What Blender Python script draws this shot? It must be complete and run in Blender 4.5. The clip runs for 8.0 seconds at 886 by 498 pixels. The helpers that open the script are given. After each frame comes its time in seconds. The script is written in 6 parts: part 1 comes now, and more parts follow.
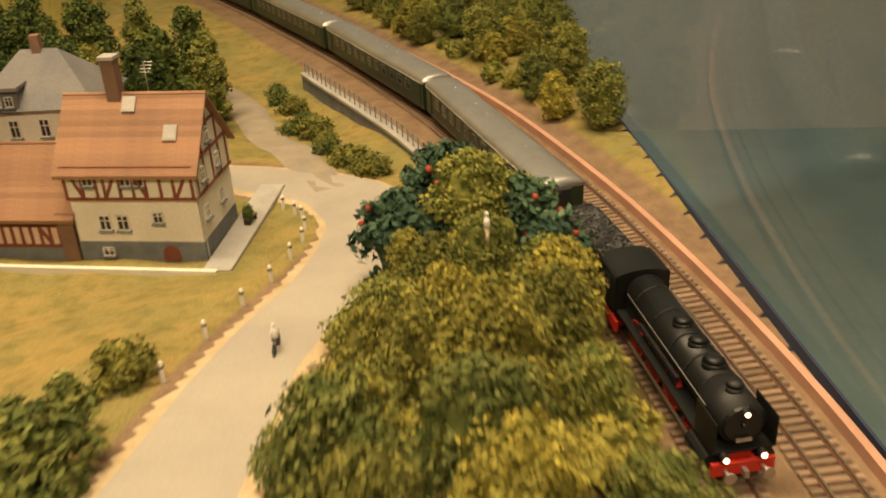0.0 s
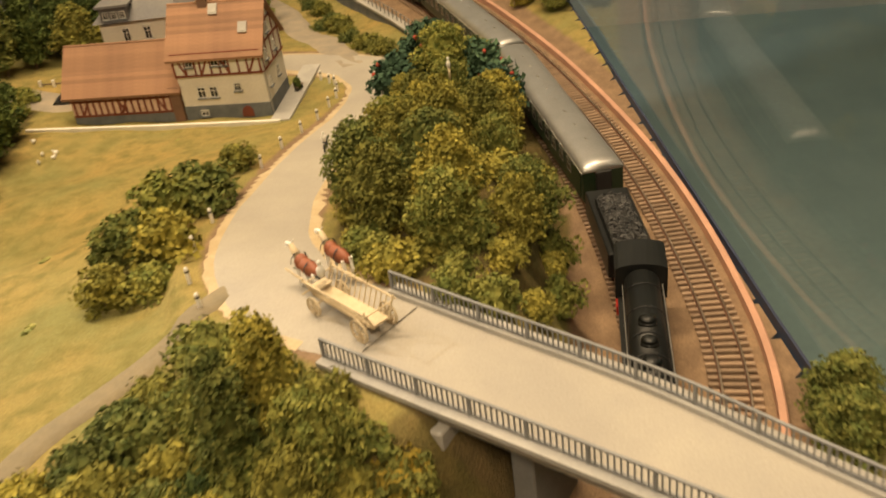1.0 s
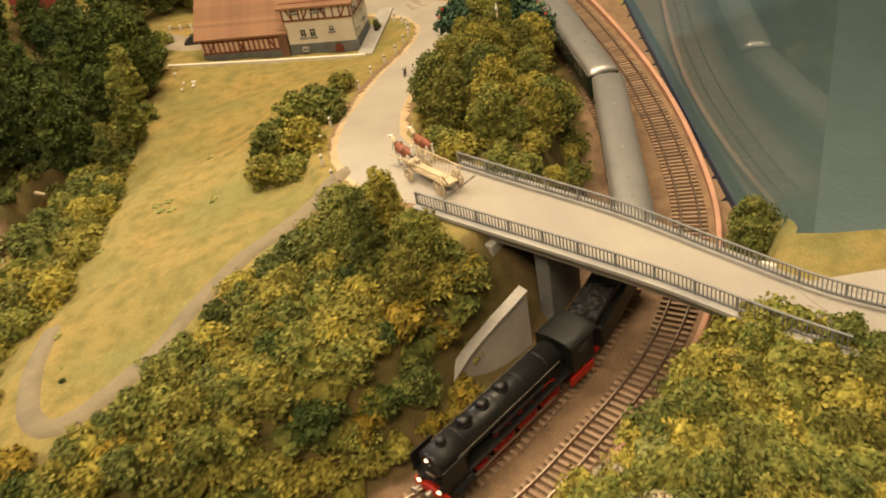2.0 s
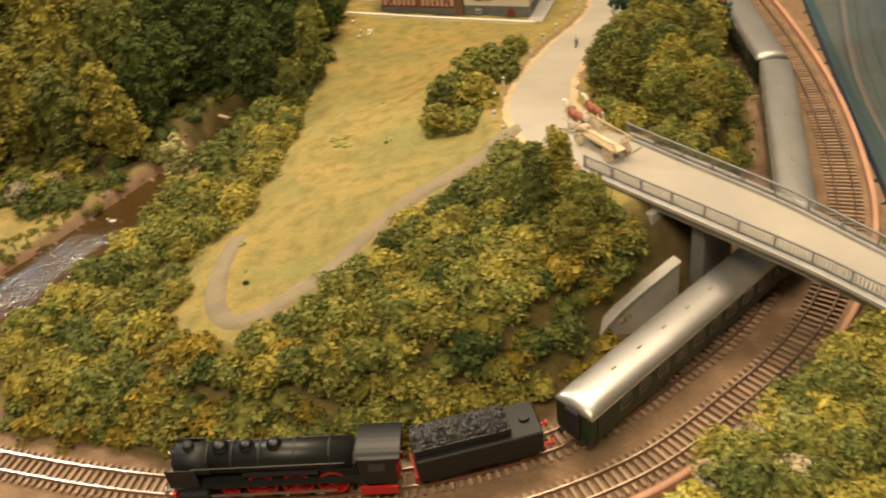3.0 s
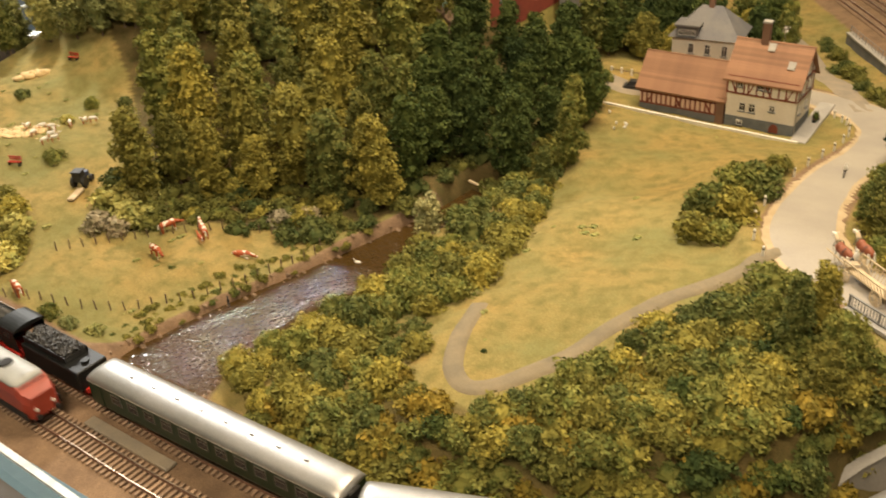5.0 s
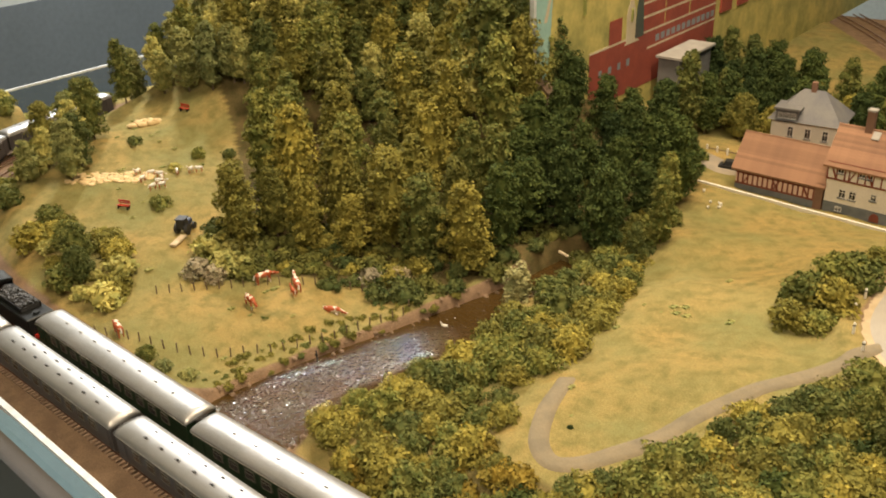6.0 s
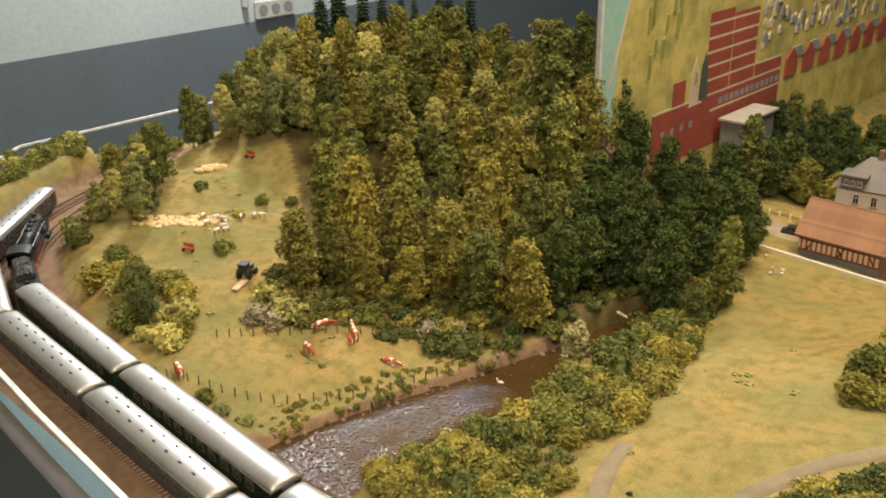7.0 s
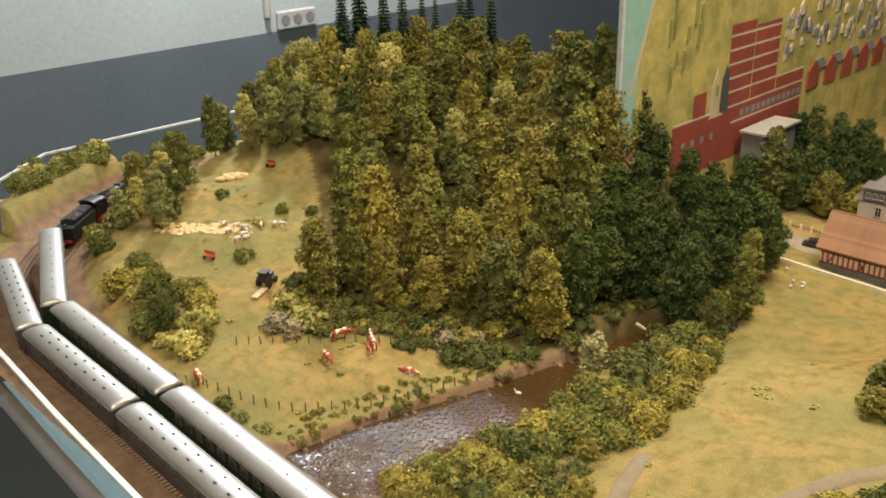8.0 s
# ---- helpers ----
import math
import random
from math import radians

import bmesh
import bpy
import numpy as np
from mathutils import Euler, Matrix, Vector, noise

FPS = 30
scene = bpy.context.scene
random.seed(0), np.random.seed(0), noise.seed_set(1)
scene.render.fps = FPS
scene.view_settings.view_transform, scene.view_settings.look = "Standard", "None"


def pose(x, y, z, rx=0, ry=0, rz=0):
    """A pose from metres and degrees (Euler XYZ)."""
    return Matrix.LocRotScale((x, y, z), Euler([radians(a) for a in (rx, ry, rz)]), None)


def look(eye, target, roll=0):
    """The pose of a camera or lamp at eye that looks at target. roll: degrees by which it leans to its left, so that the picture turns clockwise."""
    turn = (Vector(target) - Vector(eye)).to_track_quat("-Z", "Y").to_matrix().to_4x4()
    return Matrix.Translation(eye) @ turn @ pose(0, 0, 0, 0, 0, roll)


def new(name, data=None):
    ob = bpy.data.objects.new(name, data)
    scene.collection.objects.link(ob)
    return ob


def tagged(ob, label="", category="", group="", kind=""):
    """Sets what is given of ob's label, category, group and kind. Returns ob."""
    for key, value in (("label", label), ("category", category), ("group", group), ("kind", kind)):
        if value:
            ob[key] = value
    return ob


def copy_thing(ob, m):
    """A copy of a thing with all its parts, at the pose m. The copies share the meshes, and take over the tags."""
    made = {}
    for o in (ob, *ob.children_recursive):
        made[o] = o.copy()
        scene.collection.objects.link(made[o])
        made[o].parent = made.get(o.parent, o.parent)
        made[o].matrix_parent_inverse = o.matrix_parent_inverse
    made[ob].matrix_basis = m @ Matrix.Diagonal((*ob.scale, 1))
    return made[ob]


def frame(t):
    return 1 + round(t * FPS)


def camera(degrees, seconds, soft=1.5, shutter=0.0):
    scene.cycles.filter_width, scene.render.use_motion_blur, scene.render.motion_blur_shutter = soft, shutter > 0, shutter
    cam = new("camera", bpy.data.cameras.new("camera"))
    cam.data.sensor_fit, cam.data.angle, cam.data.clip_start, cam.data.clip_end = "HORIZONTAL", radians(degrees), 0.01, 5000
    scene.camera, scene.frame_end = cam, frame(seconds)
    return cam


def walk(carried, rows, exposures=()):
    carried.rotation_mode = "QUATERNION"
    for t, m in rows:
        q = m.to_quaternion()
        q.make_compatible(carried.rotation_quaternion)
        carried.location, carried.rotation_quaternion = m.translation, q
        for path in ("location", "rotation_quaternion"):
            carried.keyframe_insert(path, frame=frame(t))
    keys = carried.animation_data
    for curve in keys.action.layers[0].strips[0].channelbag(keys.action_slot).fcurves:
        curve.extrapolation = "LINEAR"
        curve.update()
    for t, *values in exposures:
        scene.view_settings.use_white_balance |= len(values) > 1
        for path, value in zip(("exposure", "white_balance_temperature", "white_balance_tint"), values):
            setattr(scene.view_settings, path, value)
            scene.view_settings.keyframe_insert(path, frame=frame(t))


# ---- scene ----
cam = camera(52.0, 8.0, soft=1.8, shutter=0.3)
PATH = [
    (0, (0.483, 1.465, 0.308), (0.278, 3.245, -0.600), -3.2),
    (0.5, (0.515, 1.275, 0.344), (0.338, 3.024, -0.610), -4.7),
    (1, (0.556, 1.155, 0.387), (0.275, 2.825, -0.678), -7.7),
    (2.5, (0.598, 0.844, 0.526), (0.129, 2.39, -0.654), -10.1),
    (3, (0.566, 0.842, 0.521), (-0.064, 2.327, -0.661), -8.0),
    (3.5, (0.545, 0.833, 0.524), (-0.236, 2.251, -0.65), -6.7),
    (4, (0.536, 0.826, 0.53), (-0.328, 2.227, -0.606), -5.7),
    (4.5, (0.53, 0.822, 0.538), (-0.388, 2.231, -0.544), -5.0),
    (5, (0.517, 0.812, 0.545), (-0.493, 2.205, -0.475), -3.7),
    (5.2, (0.513, 0.807, 0.549), (-0.541, 2.185, -0.447), -3.4),
    (6.5, (0.5, 0.794, 0.564), (-0.725, 2.131, -0.28), -1.8),
    (7, (0.494, 0.787, 0.568), (-0.784, 2.101, -0.23), -1.4),
    (7.5, (0.496, 0.786, 0.569), (-0.818, 2.077, -0.21), -1.3),
    (8, (0.496, 0.785, 0.569), (-0.818, 2.077, -0.208), -1.4),
]
walk(cam, [(t, look(eye, target, roll)) for t, eye, target, roll in PATH], ((0.0, 0.2, 7300, 10), (1.0, 0.08, 7100, 10), (2.5, 0.15, 6700, 10), (5.0, 0.15, 6450, 10), (6.5, 0.15, 6150, 10), (8.0, 0.15, 5850, 10)))

# ---- world, room light, exposure ----
world = bpy.data.worlds.new("room_world")
world.use_nodes = True
world.node_tree.nodes["Background"].inputs[0].default_value = (1.0, 0.93, 0.84, 1)
world.node_tree.nodes["Background"].inputs[1].default_value = 0.16
scene.world = world


def ceiling_lamp(name, x, y, z, sx, sy, watts, colour):
    data = bpy.data.lights.new(name, "AREA")
    data.shape, data.size, data.size_y, data.energy, data.color = "RECTANGLE", sx, sy, watts, colour
    ob = new(name, data)
    ob.location = (x, y, z)
    return ob


WARM = (1.0, 0.78, 0.52)
COOL = (1.0, 0.95, 0.88)
ceiling_lamp("lamp_over_layout", 0.2, 1.95, 1.66, 1.2, 0.25, 44.0, WARM)
ceiling_lamp("lamp_by_the_wall", -1.95, 2.6, 1.66, 0.12, 0.22, 72.0, COOL)
ceiling_lamp("lamp_over_visitors", 0.5, 0.35, 1.66, 1.2, 0.25, 36.0, WARM)

# ---- materials ----


def nodes_of(name):
    m = bpy.data.materials.new(name)
    m.use_nodes = True
    return m, m.node_tree.nodes, m.node_tree.links, m.node_tree.nodes["Principled BSDF"]


def mix_colour(n, l, fac, a, b, blend="MIX"):
    mx = n.new("ShaderNodeMix")
    mx.data_type, mx.blend_type = "RGBA", blend
    for sock, v in ((mx.inputs[0], fac), (mx.inputs[6], a), (mx.inputs[7], b)):
        if hasattr(v, "is_output"):
            l.new(v, sock)
        elif isinstance(v, (tuple, list)):
            sock.default_value = (*v[:3], 1)
        else:
            sock.default_value = v
    return mx.outputs[2]


def noise_out(n, l, scale, detail=4.0, rough=0.6, coord="Object"):
    tc, nz = n.new("ShaderNodeTexCoord"), n.new("ShaderNodeTexNoise")
    nz.inputs["Scale"].default_value, nz.inputs["Detail"].default_value, nz.inputs["Roughness"].default_value = scale, detail, rough
    l.new(tc.outputs[coord], nz.inputs["Vector"])
    return nz.outputs["Fac"]


def ramp(n, l, fac, lo, hi):
    r = n.new("ShaderNodeMapRange")
    r.inputs[1].default_value, r.inputs[2].default_value = lo, hi
    l.new(fac, r.inputs[0])
    return r.outputs[0]


def add_bump(n, l, bsdf, height, strength, dist):
    b = n.new("ShaderNodeBump")
    b.inputs["Strength"].default_value, b.inputs["Distance"].default_value = strength, dist
    l.new(height, b.inputs["Height"])
    l.new(b.outputs[0], bsdf.inputs["Normal"])


def surface(name, a, b, rough=0.7, metal=0.0, big=25.0, fine=400.0, bump=0.3, dist=0.0006, piece=0.0, spec=0.5):
    """A painted or natural surface: two tones at a coarse scale, a grain at a fine one."""
    m, n, l, p = nodes_of(name)
    c = mix_colour(n, l, ramp(n, l, noise_out(n, l, big), 0.35, 0.65), a, b)
    g = noise_out(n, l, fine, 3)
    c = mix_colour(n, l, 0.5, c, mix_colour(n, l, g, (0.35, 0.35, 0.35), (1, 1, 1)), "MULTIPLY") if bump else c
    if bump:
        c = mix_colour(n, l, 1.0, c, (1.3, 1.3, 1.3), "MULTIPLY")
    if piece:
        info = n.new("ShaderNodeObjectInfo")
        c = mix_colour(n, l, piece, c, mix_colour(n, l, info.outputs["Random"], (0.4, 0.4, 0.4), (1.4, 1.4, 1.4)), "MULTIPLY")
    l.new(c, p.inputs["Base Color"])
    p.inputs["Roughness"].default_value, p.inputs["Metallic"].default_value = rough, metal
    p.inputs["Specular IOR Level"].default_value = spec
    if bump:
        add_bump(n, l, p, g, bump, dist)
    return m


def foliage(name, a, b, c):
    """Flocked foliage: each tuft has its own tone, each tree its own cast."""
    m, n, l, p = nodes_of(name)
    geo, info = n.new("ShaderNodeNewGeometry"), n.new("ShaderNodeObjectInfo")
    lo, hi = [u + (v - u) * 0.22 for u, v in zip(a, b)], [u + (v - u) * 0.72 for u, v in zip(a, b)]
    col = mix_colour(n, l, geo.outputs["Random Per Island"], lo, hi)
    col = mix_colour(n, l, ramp(n, l, noise_out(n, l, 70.0, 3), 0.42, 0.6), col, c)
    col = mix_colour(n, l, 0.7, col, mix_colour(n, l, info.outputs["Random"], (0.42, 0.50, 0.50), (1.75, 1.55, 1.10)), "MULTIPLY")
    l.new(col, p.inputs["Base Color"])
    p.inputs["Roughness"].default_value = 0.85
    p.inputs["Specular IOR Level"].default_value = 0.15
    p.inputs["Subsurface Weight"].default_value = 0.0
    return m


def hide(name, a, b):
    """A coat with sharp-edged patches."""
    m, n, l, p = nodes_of(name)
    l.new(mix_colour(n, l, ramp(n, l, noise_out(n, l, 140.0, 1), 0.55, 0.58), a, b), p.inputs["Base Color"])
    p.inputs["Roughness"].default_value = 0.7
    return m


def plain(name, colour, rough=0.5, metal=0.0, spec=0.5):
    return surface(name, colour, tuple(v * 0.75 for v in colour), rough, metal, 60.0, 900.0, 0.12, 0.0003, 0.0, spec)


M = {
    "asphalt": surface("road_grey", (0.33, 0.30, 0.25), (0.28, 0.255, 0.22), 0.85, 0, 14, 700, 0.2),
    "path": surface("path_grit", (0.22, 0.19, 0.15), (0.29, 0.24, 0.175), 0.9, 0, 40, 600, 0.5),
    "shoulder": surface("sandy_shoulder", (0.44, 0.345, 0.22), (0.36, 0.275, 0.16), 0.9, 0, 40, 500, 0.5),
    "concrete": surface("concrete", (0.36, 0.34, 0.31), (0.28, 0.27, 0.25), 0.8, 0, 30, 500, 0.3),
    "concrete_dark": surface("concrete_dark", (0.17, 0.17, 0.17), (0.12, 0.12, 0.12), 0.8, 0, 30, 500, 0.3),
    "stone_wall": surface("stone_wall", (0.10, 0.11, 0.12), (0.16, 0.16, 0.16), 0.85, 0, 60, 330, 0.8, 0.001),
    "rail_metal": surface("rail_metal", (0.55, 0.45, 0.36), (0.4, 0.3, 0.22), 0.28, 0.9, 30, 500, 0.1),
    "rail_side": surface("rail_rust", (0.16, 0.08, 0.045), (0.11, 0.06, 0.04), 0.8),
    "sleeper": surface("sleeper", (0.29, 0.20, 0.135), (0.22, 0.15, 0.10), 0.85, 0, 30, 600, 0.4, 0.0005, 0.5),
    "pink_edge": surface("edge_strip", (0.45, 0.25, 0.17), (0.36, 0.2, 0.14), 0.8),
    "railing": plain("railing_grey", (0.20, 0.20, 0.20), 0.6),
    "loco_black": plain("loco_black", (0.010, 0.011, 0.011), 0.42, 0.0, 0.35),
    "loco_dark": plain("loco_smoke", (0.008, 0.008, 0.009), 0.6),
    "red": plain("frame_red", (0.42, 0.02, 0.012), 0.5),
    "steel": plain("steel", (0.45, 0.43, 0.4), 0.35, 0.9),
    "coal": surface("coal", (0.012, 0.012, 0.013), (0.05, 0.05, 0.05), 0.45, 0, 300, 900, 0.8, 0.001),
    "coach_green": plain("coach_green", (0.012, 0.028, 0.013), 0.4),
    "roof_silver": surface("roof_silver", (0.44, 0.43, 0.42), (0.36, 0.355, 0.345), 0.40, 0.75, 20, 700, 0.06, 0.0002),
    "roof_cream": plain("roof_end_cream", (0.55, 0.45, 0.28), 0.5),
    "coach_blue": plain("coach_dark", (0.05, 0.045, 0.045), 0.45),
    "glass_dark": plain("pane_dark", (0.03, 0.03, 0.032), 0.12),
    "white_line": plain("white_line", (0.6, 0.58, 0.52), 0.5),
    "frame_dull": plain("window_frame_dull", (0.11, 0.105, 0.08), 0.5),
    "trodden": surface("trodden_earth", (0.155, 0.13, 0.085), (0.21, 0.17, 0.105), 0.95, 0, 45, 600, 0.6),
    "under": plain("underframe", (0.012, 0.011, 0.01), 0.7),
    "diesel_red": plain("diesel_red", (0.30, 0.045, 0.025), 0.45),
    "diesel_roof": plain("diesel_grey", (0.33, 0.34, 0.33), 0.45),
    "tile": surface("roof_tile", (0.28, 0.15, 0.085), (0.21, 0.11, 0.065), 0.8, 0, 25, 500, 0.4, 0.0006, 0.35),
    "slate": surface("roof_slate", (0.11, 0.11, 0.12), (0.15, 0.145, 0.14), 0.7),
    "plaster": surface("plaster", (0.68, 0.63, 0.56), (0.60, 0.55, 0.48), 0.85, 0, 30, 500, 0.2),
    "plaster_white": surface("plaster_white", (0.66, 0.62, 0.54), (0.58, 0.55, 0.48), 0.85, 0, 30, 500, 0.2),
    "plaster_pink": surface("plaster_pink", (0.62, 0.46, 0.36), (0.55, 0.38, 0.28), 0.85, 0, 40, 500, 0.2),
    "timber": surface("timber_red", (0.20, 0.055, 0.03), (0.15, 0.04, 0.025), 0.8),
    "basement": surface("basement_stone", (0.16, 0.17, 0.18), (0.11, 0.12, 0.13), 0.85, 0, 60, 400, 0.6),
    "brick": surface("chimney_brick", (0.22, 0.12, 0.08), (0.16, 0.09, 0.06), 0.85),
    "wood": surface("pale_wood", (0.55, 0.45, 0.30), (0.42, 0.33, 0.21), 0.75, 0, 90, 700, 0.3),
    "bark": surface("bark", (0.11, 0.08, 0.05), (0.17, 0.12, 0.08), 0.9, 0, 90, 500, 0.6),
    "white": plain("white_paint", (0.75, 0.72, 0.66), 0.6),
    "black": plain("black_paint", (0.02, 0.02, 0.02), 0.6),
    "cow": hide("cow_hide", (0.38, 0.085, 0.025), (0.75, 0.66, 0.55)),
    "horse": surface("horse_hide", (0.27, 0.085, 0.035), (0.20, 0.06, 0.03), 0.6),
    "bench_red": plain("bench_red", (0.40, 0.045, 0.02), 0.6),
    "straw": surface("straw", (0.62, 0.47, 0.25), (0.5, 0.36, 0.17), 0.9, 0, 90, 500, 0.7, 0.001),
    "rock": surface("rock", (0.24, 0.165, 0.105), (0.16, 0.11, 0.07), 0.9, 0, 50, 300, 0.9, 0.002),
    "wall_light": surface("room_wall_light", (0.33, 0.36, 0.355), (0.31, 0.335, 0.33), 0.8, 0, 3, 60, 0.08),
    "wall_dark": surface("room_wall_dark", (0.085, 0.10, 0.115), (0.075, 0.088, 0.10), 0.7, 0, 3, 60, 0.08),
    "room_floor": surface("room_floor", (0.25, 0.35, 0.36), (0.22, 0.31, 0.32), 0.55, 0, 4, 60, 0.1),
    "ceiling": surface("room_ceiling", (0.6, 0.59, 0.56), (0.55, 0.54, 0.52), 0.9, 0, 3, 60, 0.08),
    "fascia": surface("layout_fascia", (0.06, 0.055, 0.05), (0.05, 0.045, 0.04), 0.6),
    "blue_edge": plain("blue_edge", (0.025, 0.035, 0.075), 0.5),
    "alu": plain("edge_profile", (0.75, 0.78, 0.8), 0.3, 0.3),
    "paint_meadow": surface("paint_meadow", (0.50, 0.42, 0.13), (0.26, 0.25, 0.075), 0.8, 0, 22, 120, 0.1),
    "paint_sky": surface("paint_sky", (0.24, 0.42, 0.38), (0.30, 0.46, 0.42), 0.8, 0, 10, 90, 0.05),
    "paint_red": surface("paint_red", (0.28, 0.06, 0.035), (0.21, 0.045, 0.03), 0.8, 0, 20, 200, 0.1),
    "paint_cream": surface("paint_cream", (0.52, 0.45, 0.32), (0.46, 0.38, 0.25), 0.8, 0, 20, 200, 0.1),
    "paint_grey": surface("paint_grey", (0.22, 0.24, 0.25), (0.17, 0.18, 0.20), 0.8, 0, 20, 200, 0.1),
    "paint_dark": surface("paint_dark", (0.05, 0.08, 0.06), (0.06, 0.06, 0.05), 0.8, 0, 20, 200, 0.1),
    "paint_olive": surface("paint_olive", (0.26, 0.26, 0.07), (0.20, 0.22, 0.06), 0.8, 0, 20, 200, 0.1),
    "car_green": plain("car_green", (0.16, 0.19, 0.13), 0.3),
    "leaf_olive": foliage("leaf_olive", (0.13, 0.122, 0.030), (0.38, 0.345, 0.088), (0.14, 0.14, 0.038)),
    "leaf_green": foliage("leaf_green", (0.085, 0.105, 0.030), (0.29, 0.285, 0.090), (0.09, 0.115, 0.036)),
    "leaf_dark": foliage("leaf_dark", (0.031, 0.052, 0.017), (0.114, 0.145, 0.045), (0.035, 0.058, 0.020)),
    "leaf_pale": foliage("leaf_pale", (0.209, 0.209, 0.063), (0.557, 0.53, 0.22), (0.24, 0.26, 0.10)),
    "leaf_yellow": foliage("leaf_yellow", (0.15, 0.115, 0.02), (0.33, 0.24, 0.045), (0.15, 0.13, 0.03)),
    "leaf_blue": foliage("leaf_blue", (0.031, 0.068, 0.047), (0.102, 0.175, 0.124), (0.032, 0.065, 0.046)),
    "leaf_silver": foliage("leaf_silver", (0.156, 0.167, 0.094), (0.453, 0.453, 0.268), (0.160, 0.181, 0.102)),
    "leaf_fir": foliage("leaf_fir", (0.012, 0.027, 0.014), (0.051, 0.087, 0.045), (0.014, 0.029, 0.017)),
    "blossom": foliage("blossom", (0.45, 0.36, 0.24), (0.56, 0.46, 0.33), (0.34, 0.3, 0.18)),
}


def lamp_glow(name, colour, strength):
    m, n, l, p = nodes_of(name)
    p.inputs["Base Color"].default_value = (*colour, 1)
    p.inputs["Emission Color"].default_value = (*colour, 1)
    p.inputs["Emission Strength"].default_value = strength
    return m


M["headlight"] = lamp_glow("headlight", (1.0, 0.62, 0.35), 6.0)


def ground_material():
    """Earth, grass and forest litter, mixed by the ground's own grass and litter attributes."""
    m, n, l, p = nodes_of("layout_ground")
    at_g, at_l = n.new("ShaderNodeAttribute"), n.new("ShaderNodeAttribute")
    at_g.attribute_name, at_l.attribute_name = "grass", "litter"
    n1, n2, n3 = noise_out(n, l, 9.0, 5), noise_out(n, l, 55.0, 5), noise_out(n, l, 700.0, 3)
    grass = mix_colour(n, l, ramp(n, l, n1, 0.36, 0.64), (0.35, 0.255, 0.095), (0.225, 0.215, 0.085))
    grass = mix_colour(n, l, ramp(n, l, n2, 0.44, 0.7), grass, (0.185, 0.165, 0.06))
    earth = mix_colour(n, l, ramp(n, l, n2, 0.35, 0.65), (0.27, 0.185, 0.12), (0.19, 0.13, 0.088))
    litter = mix_colour(n, l, ramp(n, l, n2, 0.35, 0.65), (0.14, 0.105, 0.045), (0.085, 0.075, 0.03))
    edge = n.new("ShaderNodeMath")
    edge.operation = "MULTIPLY_ADD"
    l.new(n2, edge.inputs[0])
    edge.inputs[1].default_value = 0.5
    l.new(at_g.outputs["Fac"], edge.inputs[2])
    c = mix_colour(n, l, ramp(n, l, edge.outputs[0], 0.6, 0.9), earth, grass)
    c = mix_colour(n, l, at_l.outputs["Fac"], c, litter)
    c = mix_colour(n, l, 0.75, c, mix_colour(n, l, n3, (0.3, 0.3, 0.3), (1.65, 1.6, 1.5)), "MULTIPLY")
    l.new(c, p.inputs["Base Color"])
    p.inputs["Roughness"].default_value = 0.95
    p.inputs["Specular IOR Level"].default_value = 0.1
    add_bump(n, l, p, n3, 0.9, 0.0016)
    return m


def water_material():
    m, n, l, p = nodes_of("stream_water")
    p.inputs["Base Color"].default_value = (0.055, 0.032, 0.009, 1)
    p.inputs["Roughness"].default_value = 0.035
    p.inputs["IOR"].default_value = 1.35
    p.inputs["Specular IOR Level"].default_value = 0.5
    add_bump(n, l, p, noise_out(n, l, 210.0, 1, 0.5), 1.0, 0.0024)
    return m


def glass_material():
    """A thin acrylic sheet: clear straight on, mirror-like at a glancing angle."""
    m, n, l, p = nodes_of("acrylic_sheet")
    n.remove(p)
    tr, gl, fr, mx = n.new("ShaderNodeBsdfTransparent"), n.new("ShaderNodeBsdfGlossy"), n.new("ShaderNodeFresnel"), n.new("ShaderNodeMixShader")
    tr.inputs[0].default_value = (0.86, 0.89, 0.88, 1)
    gl.inputs["Roughness"].default_value = 0.03
    fr.inputs["IOR"].default_value = 1.35
    l.new(fr.outputs[0], mx.inputs[0])
    l.new(tr.outputs[0], mx.inputs[1])
    l.new(gl.outputs[0], mx.inputs[2])
    l.new(mx.outputs[0], n["Material Output"].inputs[0])
    return m


M["ground"], M["water"], M["glass"] = ground_material(), water_material(), glass_material()

# ---- mesh helpers ----


def mesh_of(bm, name, material, smooth=False):
    me = bpy.data.meshes.new(name)
    bm.to_mesh(me)
    bm.free()
    for m in material if isinstance(material, (list, tuple)) else (material,):
        me.materials.append(M[m])
    if smooth:
        me.polygons.foreach_set("use_smooth", [True] * len(me.polygons))
    return me


def part(name, bm, material, parent=None, label="", smooth=False):
    """Links a bmesh (or a ready mesh) as one mesh object under a thing or a part."""
    me = bm if isinstance(bm, bpy.types.Mesh) else mesh_of(bm, name, material, smooth)
    ob = new(name, me)
    ob.parent = parent
    return tagged(ob, label)


def thing(name, label, category, m=None, group="", kind=""):
    ob = tagged(new(name), label, category, group, kind)
    if m is not None:
        ob.matrix_basis = m
    return ob


